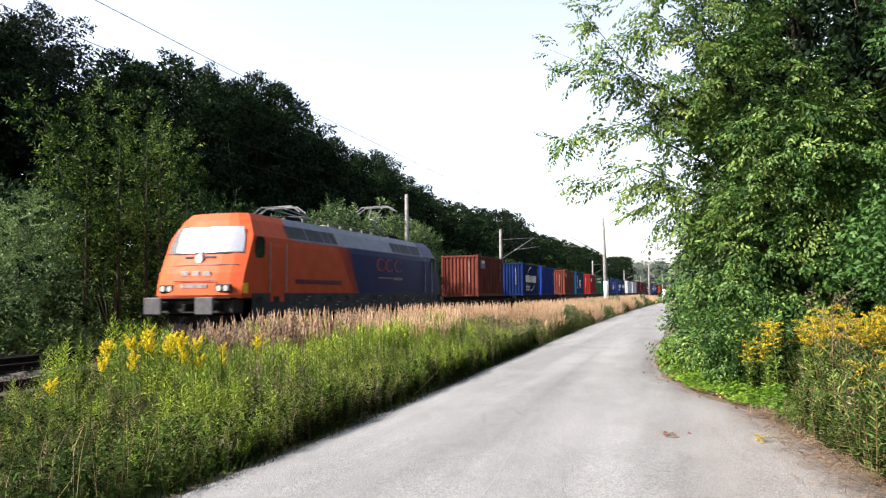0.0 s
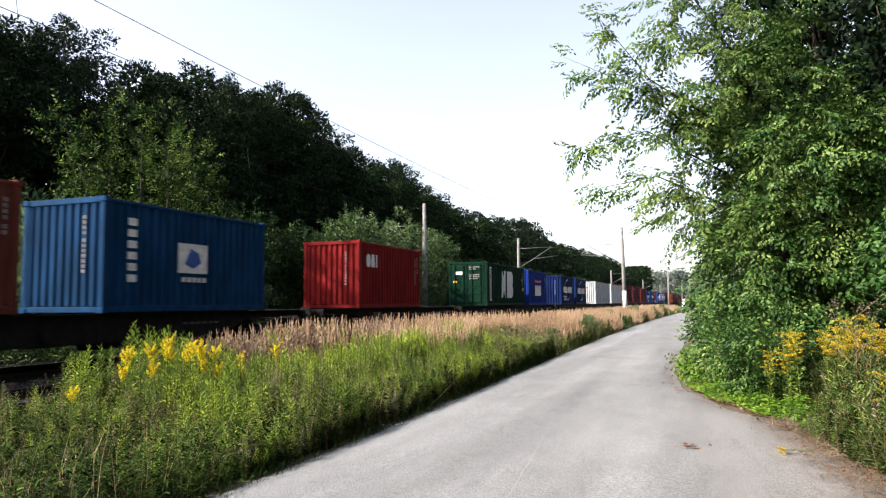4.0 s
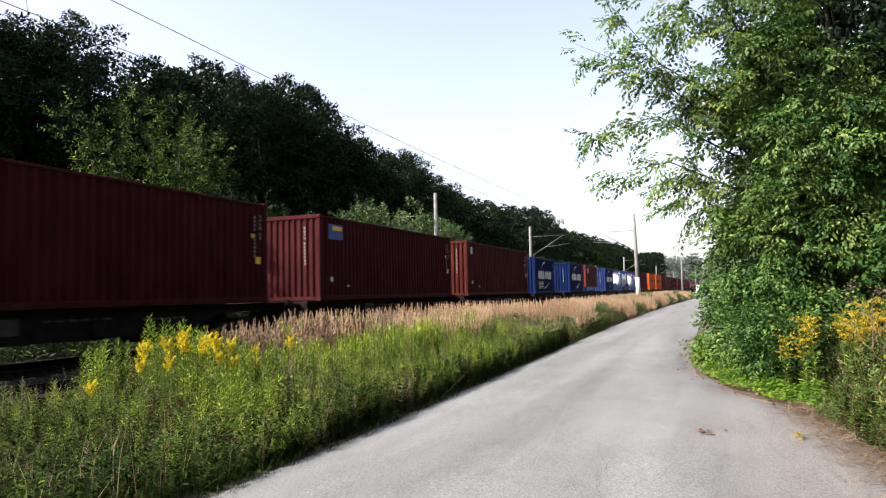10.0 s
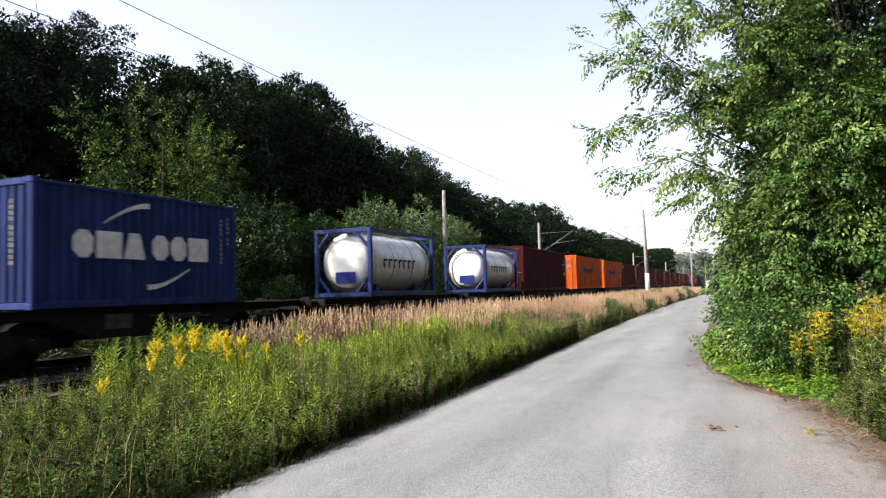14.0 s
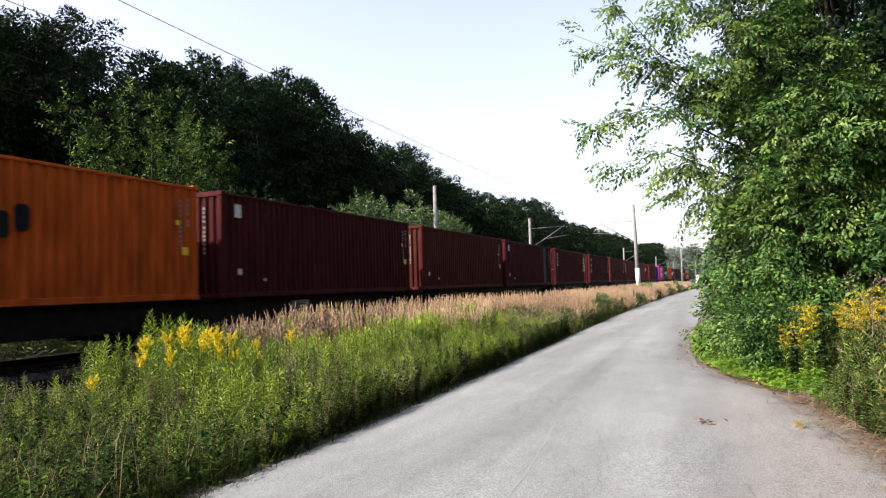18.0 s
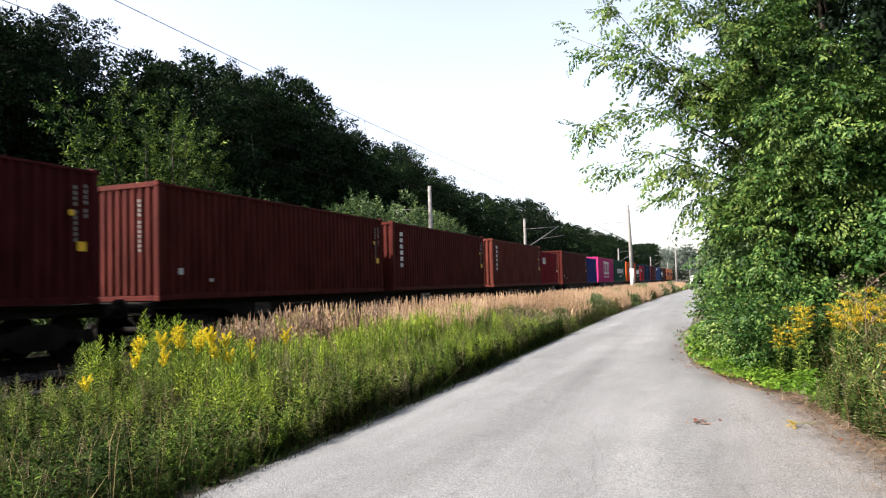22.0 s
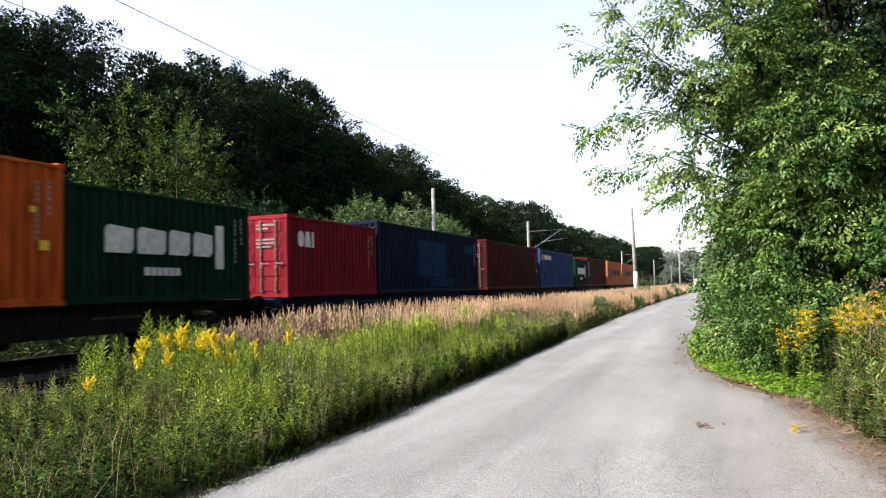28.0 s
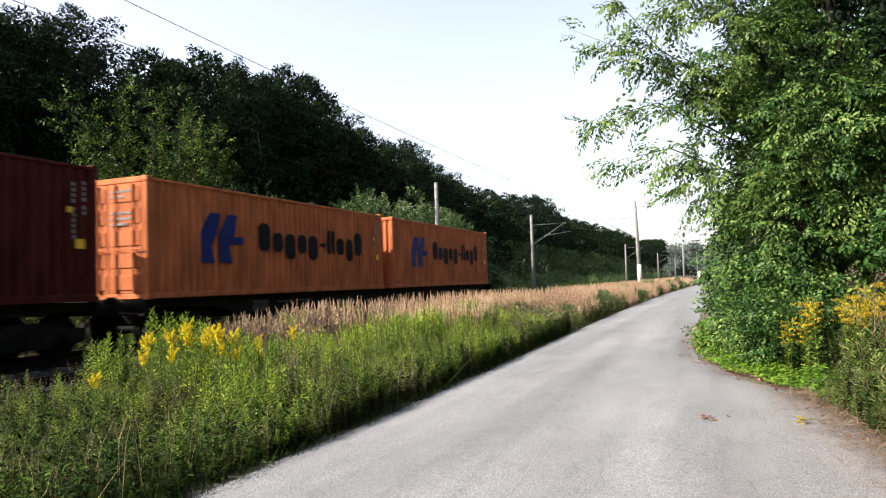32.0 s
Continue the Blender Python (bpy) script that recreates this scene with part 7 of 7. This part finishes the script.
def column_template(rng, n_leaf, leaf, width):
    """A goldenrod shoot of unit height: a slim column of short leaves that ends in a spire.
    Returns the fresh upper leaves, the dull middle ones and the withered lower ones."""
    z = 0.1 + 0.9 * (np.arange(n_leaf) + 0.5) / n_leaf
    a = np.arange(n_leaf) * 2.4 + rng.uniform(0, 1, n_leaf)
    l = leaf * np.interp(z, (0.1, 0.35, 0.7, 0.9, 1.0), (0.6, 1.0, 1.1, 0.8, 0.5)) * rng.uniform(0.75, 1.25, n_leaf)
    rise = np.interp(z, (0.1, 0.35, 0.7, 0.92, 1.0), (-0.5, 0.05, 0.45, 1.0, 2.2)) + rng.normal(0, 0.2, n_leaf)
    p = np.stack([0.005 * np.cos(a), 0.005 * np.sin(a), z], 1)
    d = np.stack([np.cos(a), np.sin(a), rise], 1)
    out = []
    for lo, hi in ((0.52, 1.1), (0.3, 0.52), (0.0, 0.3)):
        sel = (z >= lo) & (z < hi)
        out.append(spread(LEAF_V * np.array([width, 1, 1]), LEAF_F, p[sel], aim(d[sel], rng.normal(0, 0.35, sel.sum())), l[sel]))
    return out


def stands(rng, n, per, y0, y1, x_of, power, wide):
    """Places in clumps of about `per` stems."""
    c = scatter_band(rng, max(1, n // per), y0, y1, x_of, power)
    p = c[rng.integers(0, len(c), n)] + np.stack([rng.normal(0, wide, n), rng.normal(0, wide, n), np.zeros(n)], 1)
    edge = np.array([road_left(b) for b in p[:, 1]]) - 0.1
    p[:, 0] = np.where(p[:, 0] > edge, 2 * edge - p[:, 0], p[:, 0])
    return p


def reed_template(rng):
    """A dry reed stalk of unit height with a feathery, slightly nodding plume."""
    v, f = [], []

    def add(vs, fs):
        o = sum(len(q) for q in v)
        v.append(np.array(vs, float))
        f.append(np.array(fs) + o)

    lean = rng.uniform(0.01, 0.05)
    for k in range(2):
        c, s = math.cos(1.57 * k), math.sin(1.57 * k)
        add([(-0.003 * c, -0.003 * s, 0), (0.003 * c, 0.003 * s, 0), (0.003 * c, 0.003 * s, 0.8), (-0.003 * c, -0.003 * s, 0.8)], [(0, 1, 2), (0, 2, 3)])
    for k in range(16):
        q = k / 15
        a, z, r = 2.4 * k, 0.76 + 0.21 * q, 0.024 * (1.15 - q)
        x = lean * q * q
        add([(x, 0, z), (x + r * math.cos(a) + 0.006, r * math.sin(a), z + 0.035), (x + 0.45 * r * math.cos(a + 0.7), 0.45 * r * math.sin(a + 0.7), z + 0.06)], [(0, 1, 2)])
    for k in range(2):
        a, z = rng.uniform(0, 6.28), rng.uniform(0.2, 0.45)
        add([(0, 0, z), (0.05 * math.cos(a), 0.05 * math.sin(a), z + 0.16), (0.12 * math.cos(a), 0.12 * math.sin(a), z + 0.2)], [(0, 1, 2)])
    return np.concatenate(v), np.concatenate(f)


def scatter_band(rng, n, y0, y1, x_of, power=1.0):
    """Places in a band along the lane, thicker near y0."""
    y = y0 + (y1 - y0) * rng.uniform(0, 1, n) ** power
    s = rng.uniform(0, 1, n)
    x = np.array([x_of(a, b) for a, b in zip(y, s)])
    z = np.array([ground_z(a, b) - 0.02 for a, b in zip(x, y)])
    return np.stack([x, y, z], 1)


def stuff(name, label, category, chunks, mats):
    v, f, m = join(chunks)
    return tagged(new(name, bulk_mesh(name, v, f, mats, m)), label, category, "", "stuff")


def verge_x(y, s):
    l = road_left(y) - 0.12
    return l + (-7.9 - l) * s


def height_at(x, y, rng):
    """Weeds are short by the lane and tall towards the line."""
    d = np.clip((-4.1 - x) / 1.4, 0, 1)
    patch = 0.5 + 0.5 * np.sin(x * 1.3 + 0.7 * y) * np.cos(0.55 * y - x)
    low = 0.66 + 0.34 * np.clip((y - 5.8) / 2.6, 0, 1)
    return low * (0.55 + 0.43 * d) * (0.76 + 0.32 * patch) * rng.uniform(0.62, 1.22, len(x))


def build_meadow():
    rng = np.random.default_rng(91)
    chunks = []

    def plant(groups, stem, p, h, lean, mats):
        if not len(p):
            return
        t = turns(rng, len(p), lean)
        size = np.stack([h ** 0.5, h ** 0.5, h], 1)
        for (lv, lf), m in zip(groups, mats):
            if len(lf):
                chunks.append((*spread(lv, lf, p, t, size), m))
        chunks.append((*spread(STEM_V, STEM_F, p, t, size), stem))

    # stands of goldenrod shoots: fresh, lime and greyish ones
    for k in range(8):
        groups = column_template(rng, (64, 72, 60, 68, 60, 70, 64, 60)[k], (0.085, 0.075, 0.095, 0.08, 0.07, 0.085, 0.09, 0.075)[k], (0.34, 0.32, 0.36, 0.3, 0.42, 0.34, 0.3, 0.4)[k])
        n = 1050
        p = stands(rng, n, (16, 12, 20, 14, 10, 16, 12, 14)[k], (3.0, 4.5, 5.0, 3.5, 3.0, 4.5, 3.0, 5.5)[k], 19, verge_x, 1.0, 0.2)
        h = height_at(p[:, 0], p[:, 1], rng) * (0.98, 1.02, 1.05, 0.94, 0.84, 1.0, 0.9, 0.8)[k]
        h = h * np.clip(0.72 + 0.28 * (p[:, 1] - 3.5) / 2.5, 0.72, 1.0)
        # index 4 paints shade into low leaves and the nearest shoots, those not young
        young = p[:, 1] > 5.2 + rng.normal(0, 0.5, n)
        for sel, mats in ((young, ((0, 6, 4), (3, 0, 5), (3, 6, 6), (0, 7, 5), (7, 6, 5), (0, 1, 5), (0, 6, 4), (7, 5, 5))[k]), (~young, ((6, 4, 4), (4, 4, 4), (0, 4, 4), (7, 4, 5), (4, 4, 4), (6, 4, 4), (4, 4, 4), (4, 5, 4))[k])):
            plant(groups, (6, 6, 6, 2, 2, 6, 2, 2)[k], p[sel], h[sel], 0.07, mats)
    # nettles close to the viewer and along the asphalt, base shade put into their dark colour
    for k in range(3):
        (lv, lf), _ = weed_template(rng, (44, 50, 40)[k], (0.105, 0.09, 0.12)[k], (0.55, 0.45, 0.6)[k])
        n = 1000
        p = scatter_band(rng, n, 0.5, (6.5, 9, 22)[k], verge_x if k < 2 else (lambda y, q: road_left(y) - 0.1 - 0.5 * q * min(1.0, max(0.3, (26 - y) / 14))), 1.0)
        h = height_at(p[:, 0], p[:, 1], rng) * (0.74, 0.7, 0.85)[k]
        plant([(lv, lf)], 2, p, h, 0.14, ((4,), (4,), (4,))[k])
    # the rows further along
    for k in range(3):
        (lv, lf), _ = weed_template(rng, 22, 0.2, 0.4)
        n = 2300
        p = scatter_band(rng, n, 17, 115, verge_x, 1.5)
        h = height_at(p[:, 0], p[:, 1], rng) * 0.8
        # plants beside the asphalt get the same painted shade, index 4
        near = p[:, 0] > np.array([road_left(b) for b in p[:, 1]]) - 0.35
        for sel, m in ((~near, (0, 1, 1)[k]), (near, 4)):
            plant([(lv, lf)], 2, p[sel], h[sel], 0.1, (m,))
    # low leaves between the stems, in the dark colour that paints base shade
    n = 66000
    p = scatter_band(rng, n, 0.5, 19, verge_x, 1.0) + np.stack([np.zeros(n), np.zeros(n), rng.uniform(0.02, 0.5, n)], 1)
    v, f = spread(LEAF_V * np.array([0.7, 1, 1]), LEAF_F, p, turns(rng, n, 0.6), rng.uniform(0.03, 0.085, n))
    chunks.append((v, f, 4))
    # the same growth goes on behind the viewer
    (lv, lf), (sv, sf) = weed_template(rng, 26, 0.16, 0.4)
    n = 1500
    p = scatter_band(rng, n, -14, 0.5, verge_x)
    h = height_at(p[:, 0], p[:, 1], rng)
    v, f = spread(lv, lf, p, turns(rng, n, 0.1), np.stack([h ** 0.5, h ** 0.5, h], 1))
    chunks.append((v, f, 0))
    # dead stalks and bare seed spikes between them
    n = 2600
    p = scatter_band(rng, n, 0.5, 24, verge_x, 1.1)
    h = height_at(p[:, 0], p[:, 1], rng) * rng.uniform(0.7, 1.15, n)
    stalk = np.array([(-0.006, 0, 0), (0.006, 0, 0), (0.003, 0.04, 1), (0, -0.006, 0), (0, 0.006, 0), (0, 0.043, 1)], float)
    v, f = spread(stalk, np.array([(0, 1, 2), (3, 4, 5)]), p, turns(rng, n, 0.16), np.stack([np.ones(n), h, h], 1))
    chunks.append((v, f, 5))
    n = 500
    p = scatter_band(rng, n, 1, 20, verge_x, 1.0)
    h = height_at(p[:, 0], p[:, 1], rng) * 1.05
    (lv, lf), (sv, sf) = weed_template(rng, 70, 0.035, 0.7)
    lv = lv * np.array([1, 1, 0.6]) + np.array([0, 0, 0.4])
    v, f = spread(lv, lf, p, turns(rng, n, 0.12), np.stack([h, h, h], 1))
    chunks.append((v, f, 5))
    stuff("goldenrod_weeds", "dense tall green weeds between lane and railway", "weeds", chunks, [G_WEED, G_DULL, G_STEM, G_LIME, G_GRASS_SHADE, G_BROWN, G_MID, G_PALE])
    chunks = []
    for k in range(4):
        rv, rf = reed_template(rng)
        n = 4600
        p = scatter_band(rng, n, 9.0, 120, lambda y, s: -6.3 - 2.1 * s + 0.8 * math.sin(y * 0.5) * (1 - s) + 0.9 * min(1, max(0, (y - 14) / 20)), 1.35)
        p = p[rng.uniform(0, 1, n) < np.clip((p[:, 1] - 8.5) / 9, 0.12, 1.0)]
        n = len(p)
        h = rng.uniform(0.78, 1.34, n) * np.clip(0.55 + (p[:, 1] - 7) / 12, 0.6, 1.0)
        v, f = spread(rv, rf, p, turns(rng, n, 0.09), np.stack([h * 1.1, h * 1.1, h], 1))
        chunks.append((v, f, 0))
    # darker, purplish panicles where the reeds begin
    rv, rf = reed_template(rng)
    rv = rv * np.array([1.5, 1.5, 1.0])
    n = 420
    p = scatter_band(rng, n, 8.9, 16, lambda y, q: -6.8 - 1.2 * q, 1.0)
    h = rng.uniform(0.85, 1.3, n) * np.clip(0.75 + (p[:, 1] - 7) / 18, 0.7, 1.0)
    chunks.append((*spread(rv, rf, p, turns(rng, n, 0.12), np.stack([h * 1.1, h * 1.1, h], 1)), 1))
    stuff("reed_grass", "dry tan feathery reed grass along the railway", "reed grass", chunks, [G_REED, G_PLUME])
    chunks = []
    n = 9000
    p = scatter_band(rng, n, 0.5, 30, lambda y, s: road_left(y) + 0.12 - 1.3 * s ** 1.6, 1.3)
    v, f = spread(BLADE_V * np.array([0.5, 0.9, 1]), BLADE_F, p, turns(rng, n, 0.45), rng.uniform(0.05, 0.26, n))
    chunks.append((v, f, 0))
    n = 2600
    p = scatter_band(rng, n, 0.5, 22, verge_x, 1.1)
    v, f = spread(BLADE_V * np.array([0.16, 0.9, 1]), BLADE_F, p, turns(rng, n, 0.3), rng.uniform(0.3, 0.9, n))
    chunks.append((v, f, 1))
    n = 2200
    p = scatter_band(rng, n, 0.5, 40, lambda y, s: road_left(y) + 0.02 - 0.7 * s, 1.4)
    v, f = spread(LEAF_V, LEAF_F, p + np.array((0, 0, 0.06)), turns(rng, n, 0.7), rng.uniform(0.03, 0.08, n))
    chunks.append((v, f, 0))
    stuff("verge_grass", "short rough grass at the asphalt's edge", "grass", chunks, [G_GRASS_SHADE, G_STRAW])
    chunks = []
    n = 5000
    p = np.stack([rng.uniform(-22, -16.1, n), rng.uniform(-2, 120, n), np.full(n, -0.03)], 1)
    (lv, lf), (sv, sf) = weed_template(rng, 12, 0.25)
    h = rng.uniform(0.4, 1.15, n)
    v, f = spread(lv, lf, p, turns(rng, n, 0.15), h)
    chunks.append((v, f, 0))
    stuff("far_verge_weeds", "green weeds on the far side of the tracks", "weeds", chunks, [G_MID])


def goldenrod(at, height, seed, heads=5, loose=False, label="flowering goldenrod with yellow plumes"):
    rng = np.random.default_rng(seed)
    t = thing("goldenrod", label, "goldenrod", at, "goldenrod")
    (lv, lf), (sv, sf) = weed_template(rng, 80, 0.11 if loose else 0.085, 0.32)
    sc = np.array([height ** 0.5, height ** 0.5, height])
    part("stem", bulk_mesh("stem", sv * sc * np.array([1, 1, 0.98]), sf, G_WEED), None, t)
    part("leaves", bulk_mesh("leaves", lv * sc, lf, G_WEED), None, t)
    pts = []
    for k in range(heads):
        # a raceme that arches out and nods, florets along its upper side
        a, q = 2.4 * k, (0.10 if loose else 0.05) + (0.12 if loose else 0.05) * rng.uniform(0.3, 1)
        z0 = height * (0.95 - (0.035 if loose else 0.022) * k)
        n = 100 if loose else 130
        u = rng.uniform(0.1, 1, n)
        wide = 0.012 * (1.2 - 0.7 * u)
        pts.append(np.stack([math.cos(a) * q * u + rng.normal(0, 1, n) * wide, math.sin(a) * q * u + rng.normal(0, 1, n) * wide, z0 + (0.15 if loose else 0.17) * u - (0.10 if loose else 0.03) * u * u + rng.normal(0, 1, n) * wide], 1))
    p = np.concatenate(pts)
    v, f = spread(LEAF_V * np.array([1.6, 1, 1]), LEAF_F, p, turns(rng, len(p), 0.9), rng.uniform(0.012, 0.022, len(p)))
    tagged(part("flower_plume", bulk_mesh("flower_plume", v, f, G_GOLD if loose else G_FLOWER), None, t, "bright yellow flower plume"), "", "", "", "stuff")
    return t


def build_flowers():
    rng = np.random.default_rng(5)
    kinds = [goldenrod(pose(-6.35, 7.2, -0.1), 1.26, 1, 7), goldenrod(pose(-6.2, 7.45, -0.1), 1.18, 2, 6), goldenrod(pose(-6.5, 6.7, -0.1), 1.14, 3, 5)]
    for x, y, s in ((-6.3, 7.9, 0.94), (-6.2, 8.1, 0.84), (-6.3, 8.45, 0.93), (-6.2, 7.2, 0.8), (-6.3, 4.8, 0.7), (-6.25, 6.1, 0.7), (-5.9, 14.5, 0.8), (-6.3, 6.85, 0.86), (-6.0, 8.6, 0.8), (-6.35, 8.2, 1.0), (-6.4, 8.3, 0.98), (-6.45, 7.75, 0.98), (-5.9, 8.0, 0.78), (-6.5, 7.5, 1.02), (-5.8, 8.35, 0.74), (-6.1, 9.6, 0.86)):
        c = copy_thing(kinds[rng.integers(0, 3)], pose(x, y - 0.4, -0.1, 0, 0, rng.uniform(0, 360)))
        c.scale = (s, s, s)
    kinds = [goldenrod(pose(1.5, 11.2, -0.05), 1.28, 11, 9, True), goldenrod(pose(1.9, 11.5, -0.05), 1.2, 12, 8, True), goldenrod(pose(2.2, 10.9, -0.05), 1.25, 13, 10, True)]
    for k in range(40):
        y = rng.uniform(10.5, 12.4)
        x = max(0.75, 0.9 + 0.5 * (11.4 - y)) + rng.uniform(0, 1) ** 0.8 * 1.9
        s = rng.uniform(0.82, 1.14) * (0.8 + 0.2 * min(1, (x - 0.6) / 0.8))
        c = copy_thing(kinds[rng.integers(0, 3)], pose(x, y, -0.05, rng.normal(0, 5), rng.normal(0, 5), rng.uniform(0, 360)))
        c.scale = (s, s, s)
    for x, y, s in ((1.75, 7.7, 0.9), (1.95, 7.4, 0.95), (1.6, 8.2, 0.75), (2.1, 8.0, 0.95), (1.7, 7.0, 0.72)):
        c = copy_thing(kinds[rng.integers(0, 3)], pose(x, y, -0.05, 0, 0, rng.uniform(0, 360)))
        c.scale = (s, s, s)


def build_right_verge():
    rng = np.random.default_rng(17)
    n = 15000
    y = 9.7 + 15 * rng.uniform(0, 1, n) ** 1.2
    off = rng.uniform(0, 1, n) * (0.5 + 0.05 * np.clip(y - 9, 0, 8)) + 0.10 * np.sin(3.1 * y) * np.sin(1.3 * y + 1)
    x = np.array([road_right(a) for a in y]) + 0.06 + off
    mound = np.clip(off * 2.2 + 0.15, 0.1, 1) * (0.75 + 0.35 * np.sin(x * 7 + 2 * y) * np.cos(4.3 * y))
    z = 0.02 + 0.27 * rng.uniform(0.25, 1, n) * mound
    v, f = spread(LEAF_V * np.array([1.6, 1, 1]), LEAF_F, np.stack([x, y, z], 1), turns(rng, n, 0.4), rng.uniform(0.035, 0.075, n))
    stuff("ground_cover", "bright green low ground cover on the verge", "ground cover", [(v, f, 0)], [G_IVY])
    # young growth under the box elder, behind the ground cover
    low = [(0, 0, 0.55, 0.5, 0.5, 0.5, 1), (0.25, 0.3, 0.95, 0.45, 0.45, 0.45, 0.8), (-0.25, 0.35, 0.75, 0.4, 0.45, 0.4, 0.7)]
    for k, (x, y, h) in enumerate(((0.75, 13.1, 0.85), (0.95, 12.5, 0.9), (0.4, 14.3, 0.9), (0.55, 15.6, 0.95), (1.0, 14.0, 1.0), (0.55, 17.0, 1.0), (0.6, 18.8, 1.1))):
        c = leafy_shrub("verge_shrub", "leafy green young growth under the box elder", "shrub", 600 + k, pose(x, y, 0, 0, 0, 70 * k), low, F_MAPLE, 110, 0.08, 0.42, 0.1, 3, "young growth on the verge", 0.45, 14, 0.4, True)
        c.scale = (h, h, h)
    chunks = []
    for k in range(4):
        (lv, lf), (sv, sf) = weed_template(rng, (48, 40, 44, 56)[k], (0.12, 0.09, 0.13, 0.1)[k], (0.5, 0.6, 0.55, 0.42)[k])
        n = (900, 450, 1200, 900)[k]
        y = rng.uniform(3.4, 14.5, n)
        x = np.array([road_right(a) for a in y]) + np.abs(rng.normal(0, 0.7, n)) + 1.1 * np.clip((y - 9.7) / 1.2, 0, 1)
        h = rng.uniform(0.4, 1.0, n) * np.clip((x - 0.7) / 1.0, 0.35, 1.0)
        p = np.stack([x, y, np.full(n, -0.03)], 1)
        t = turns(rng, n, 0.16)
        v, f = spread(lv, lf, p, t, np.stack([h ** 0.5, h ** 0.5, h], 1))
        chunks.append((v, f, (4, 1, 3, 4)[k]))
        v, f = spread(sv, sf, p, t, np.stack([h ** 0.5, h ** 0.5, h], 1))
        chunks.append((v, f, 2))
    stuff("verge_weeds", "tangled green weeds on the lane's verge", "weeds", chunks, [G_WEED, G_DULL, G_STEM, G_GRASS_SHADE, G_MID])
    chunks = []
    n = 5200
    y = rng.uniform(5.2, 10.4, n)
    x = np.array([road_right(a) for a in y]) + rng.normal(-0.05, 0.24, n) * (0.6 + 0.5 * np.sin(5 * y) ** 2) - 0.2 * np.clip((9.2 - y) / 1.5, 0, 1) * rng.uniform(0, 1, n)
    sticks = np.array([(-0.02, 0, 0), (0.02, 0, 0), (0, 1, 0.1)], float)
    v, f = spread(sticks, np.array([(0, 1, 2)]), np.stack([x, y, 0.03 + 0.05 * rng.uniform(0, 1, n)], 1), turns(rng, n, 0.25), rng.uniform(0.06, 0.22, n))
    chunks.append((v, f, 0))
    # reddish runners that trail over the asphalt
    n = 260
    c = rng.uniform(0, 1, 20)[rng.integers(0, 20, n)]
    y = 7.8 + 9 * c + rng.normal(0, 0.07, n)
    x = np.array([road_right(a) for a in y]) - rng.uniform(-0.1, 0.3, n)
    v, f = spread(sticks, np.array([(0, 1, 2)]), np.stack([x, y, np.full(n, 0.045)], 1), turns(rng, n, 0.08, 1.57 + rng.normal(0, 0.45, n)), rng.uniform(0.1, 0.3, n))
    chunks.append((v, f, 1))
    n = 520
    y = rng.uniform(7.0, 24, n)
    x = np.array([road_right(a) for a in y]) + rng.normal(-0.03, 0.15, n)
    v, f = spread(LEAF_V * np.array([1.5, 1, 1]), LEAF_F, np.stack([x, y, np.full(n, 0.05)], 1), turns(rng, n, 0.35), rng.uniform(0.03, 0.065, n))
    chunks.append((v, f, 1))
    p = np.array([(-0.24, 8.2, 0.06)]) + rng.normal(0, 0.05, (16, 3)) * np.array((1, 1, 0.15))
    v, f = spread(LEAF_V * np.array([1.5, 1, 1]), LEAF_F, p, turns(rng, 16, 0.3), rng.uniform(0.04, 0.08, 16))
    chunks.append((v, f, 1))
    stuff("leaf_litter", "dry twigs and reddish fallen leaves on the kerbless edge", "leaf litter", chunks, [G_BROWN, G_DEAD])
    fallen = goldenrod(pose(0.92, 8.3, 0.07, 0, 90, 185), 0.26, 21, 4, True, "broken goldenrod sprig lying on the lane's edge")
    fallen.scale = (0.3, 1, 1)
    # withered umbels
    t = thing("withered_weed", "dry brown seeded weed standing over goldenrod", "withered weed", pose(1.55, 9.6, 0))
    g = Geo()
    g.tube([(0, 0, -0.05), (0.03, 0, 0.7), (0.05, 0, 1.35)], [0.009, 0.007, 0.004], 5)
    tips = []
    for k in range(14):
        a, z = 2.4 * k, 0.75 + 0.05 * k
        e = (0.05 + math.cos(a) * 0.24, math.sin(a) * 0.24, z + 0.22)
        g.tube([(0.04, 0, z), e], 0.003, 4)
        tips.append(e)
    tagged(part("stalk", g, G_BROWN, t), "", "", "", "stuff")
    p = np.repeat(np.array(tips), 40, 0) + rng.normal(0, 0.045, (len(tips) * 40, 3))
    v, f = spread(LEAF_V * np.array([1.5, 1, 1]), LEAF_F, p, turns(rng, len(p), 0.9), rng.uniform(0.012, 0.028, len(p)))
    tagged(part("seed_head", bulk_mesh("seed_head", v, f, leafy("withered seed heads", (0.10, 0.07, 0.05), (0.17, 0.13, 0.10), (0.25, 0.2, 0.16))), None, t), "", "", "", "stuff")


build_meadow()
build_flowers()
build_right_verge()


def motions():
    """The train runs by at about eighteen metres a second."""
    times = (0, 4, 8, 12, 16, 20, 24, 28, 32)

    def run(t):
        u = t - 16
        return 18.0897 * u + 0.003839 * u * u - 0.000174 * u ** 3

    for ob, e, z in MOVERS:
        walk(ob, [(t, pose(TRACK_X, e - run(t), z)) for t in times])


motions()
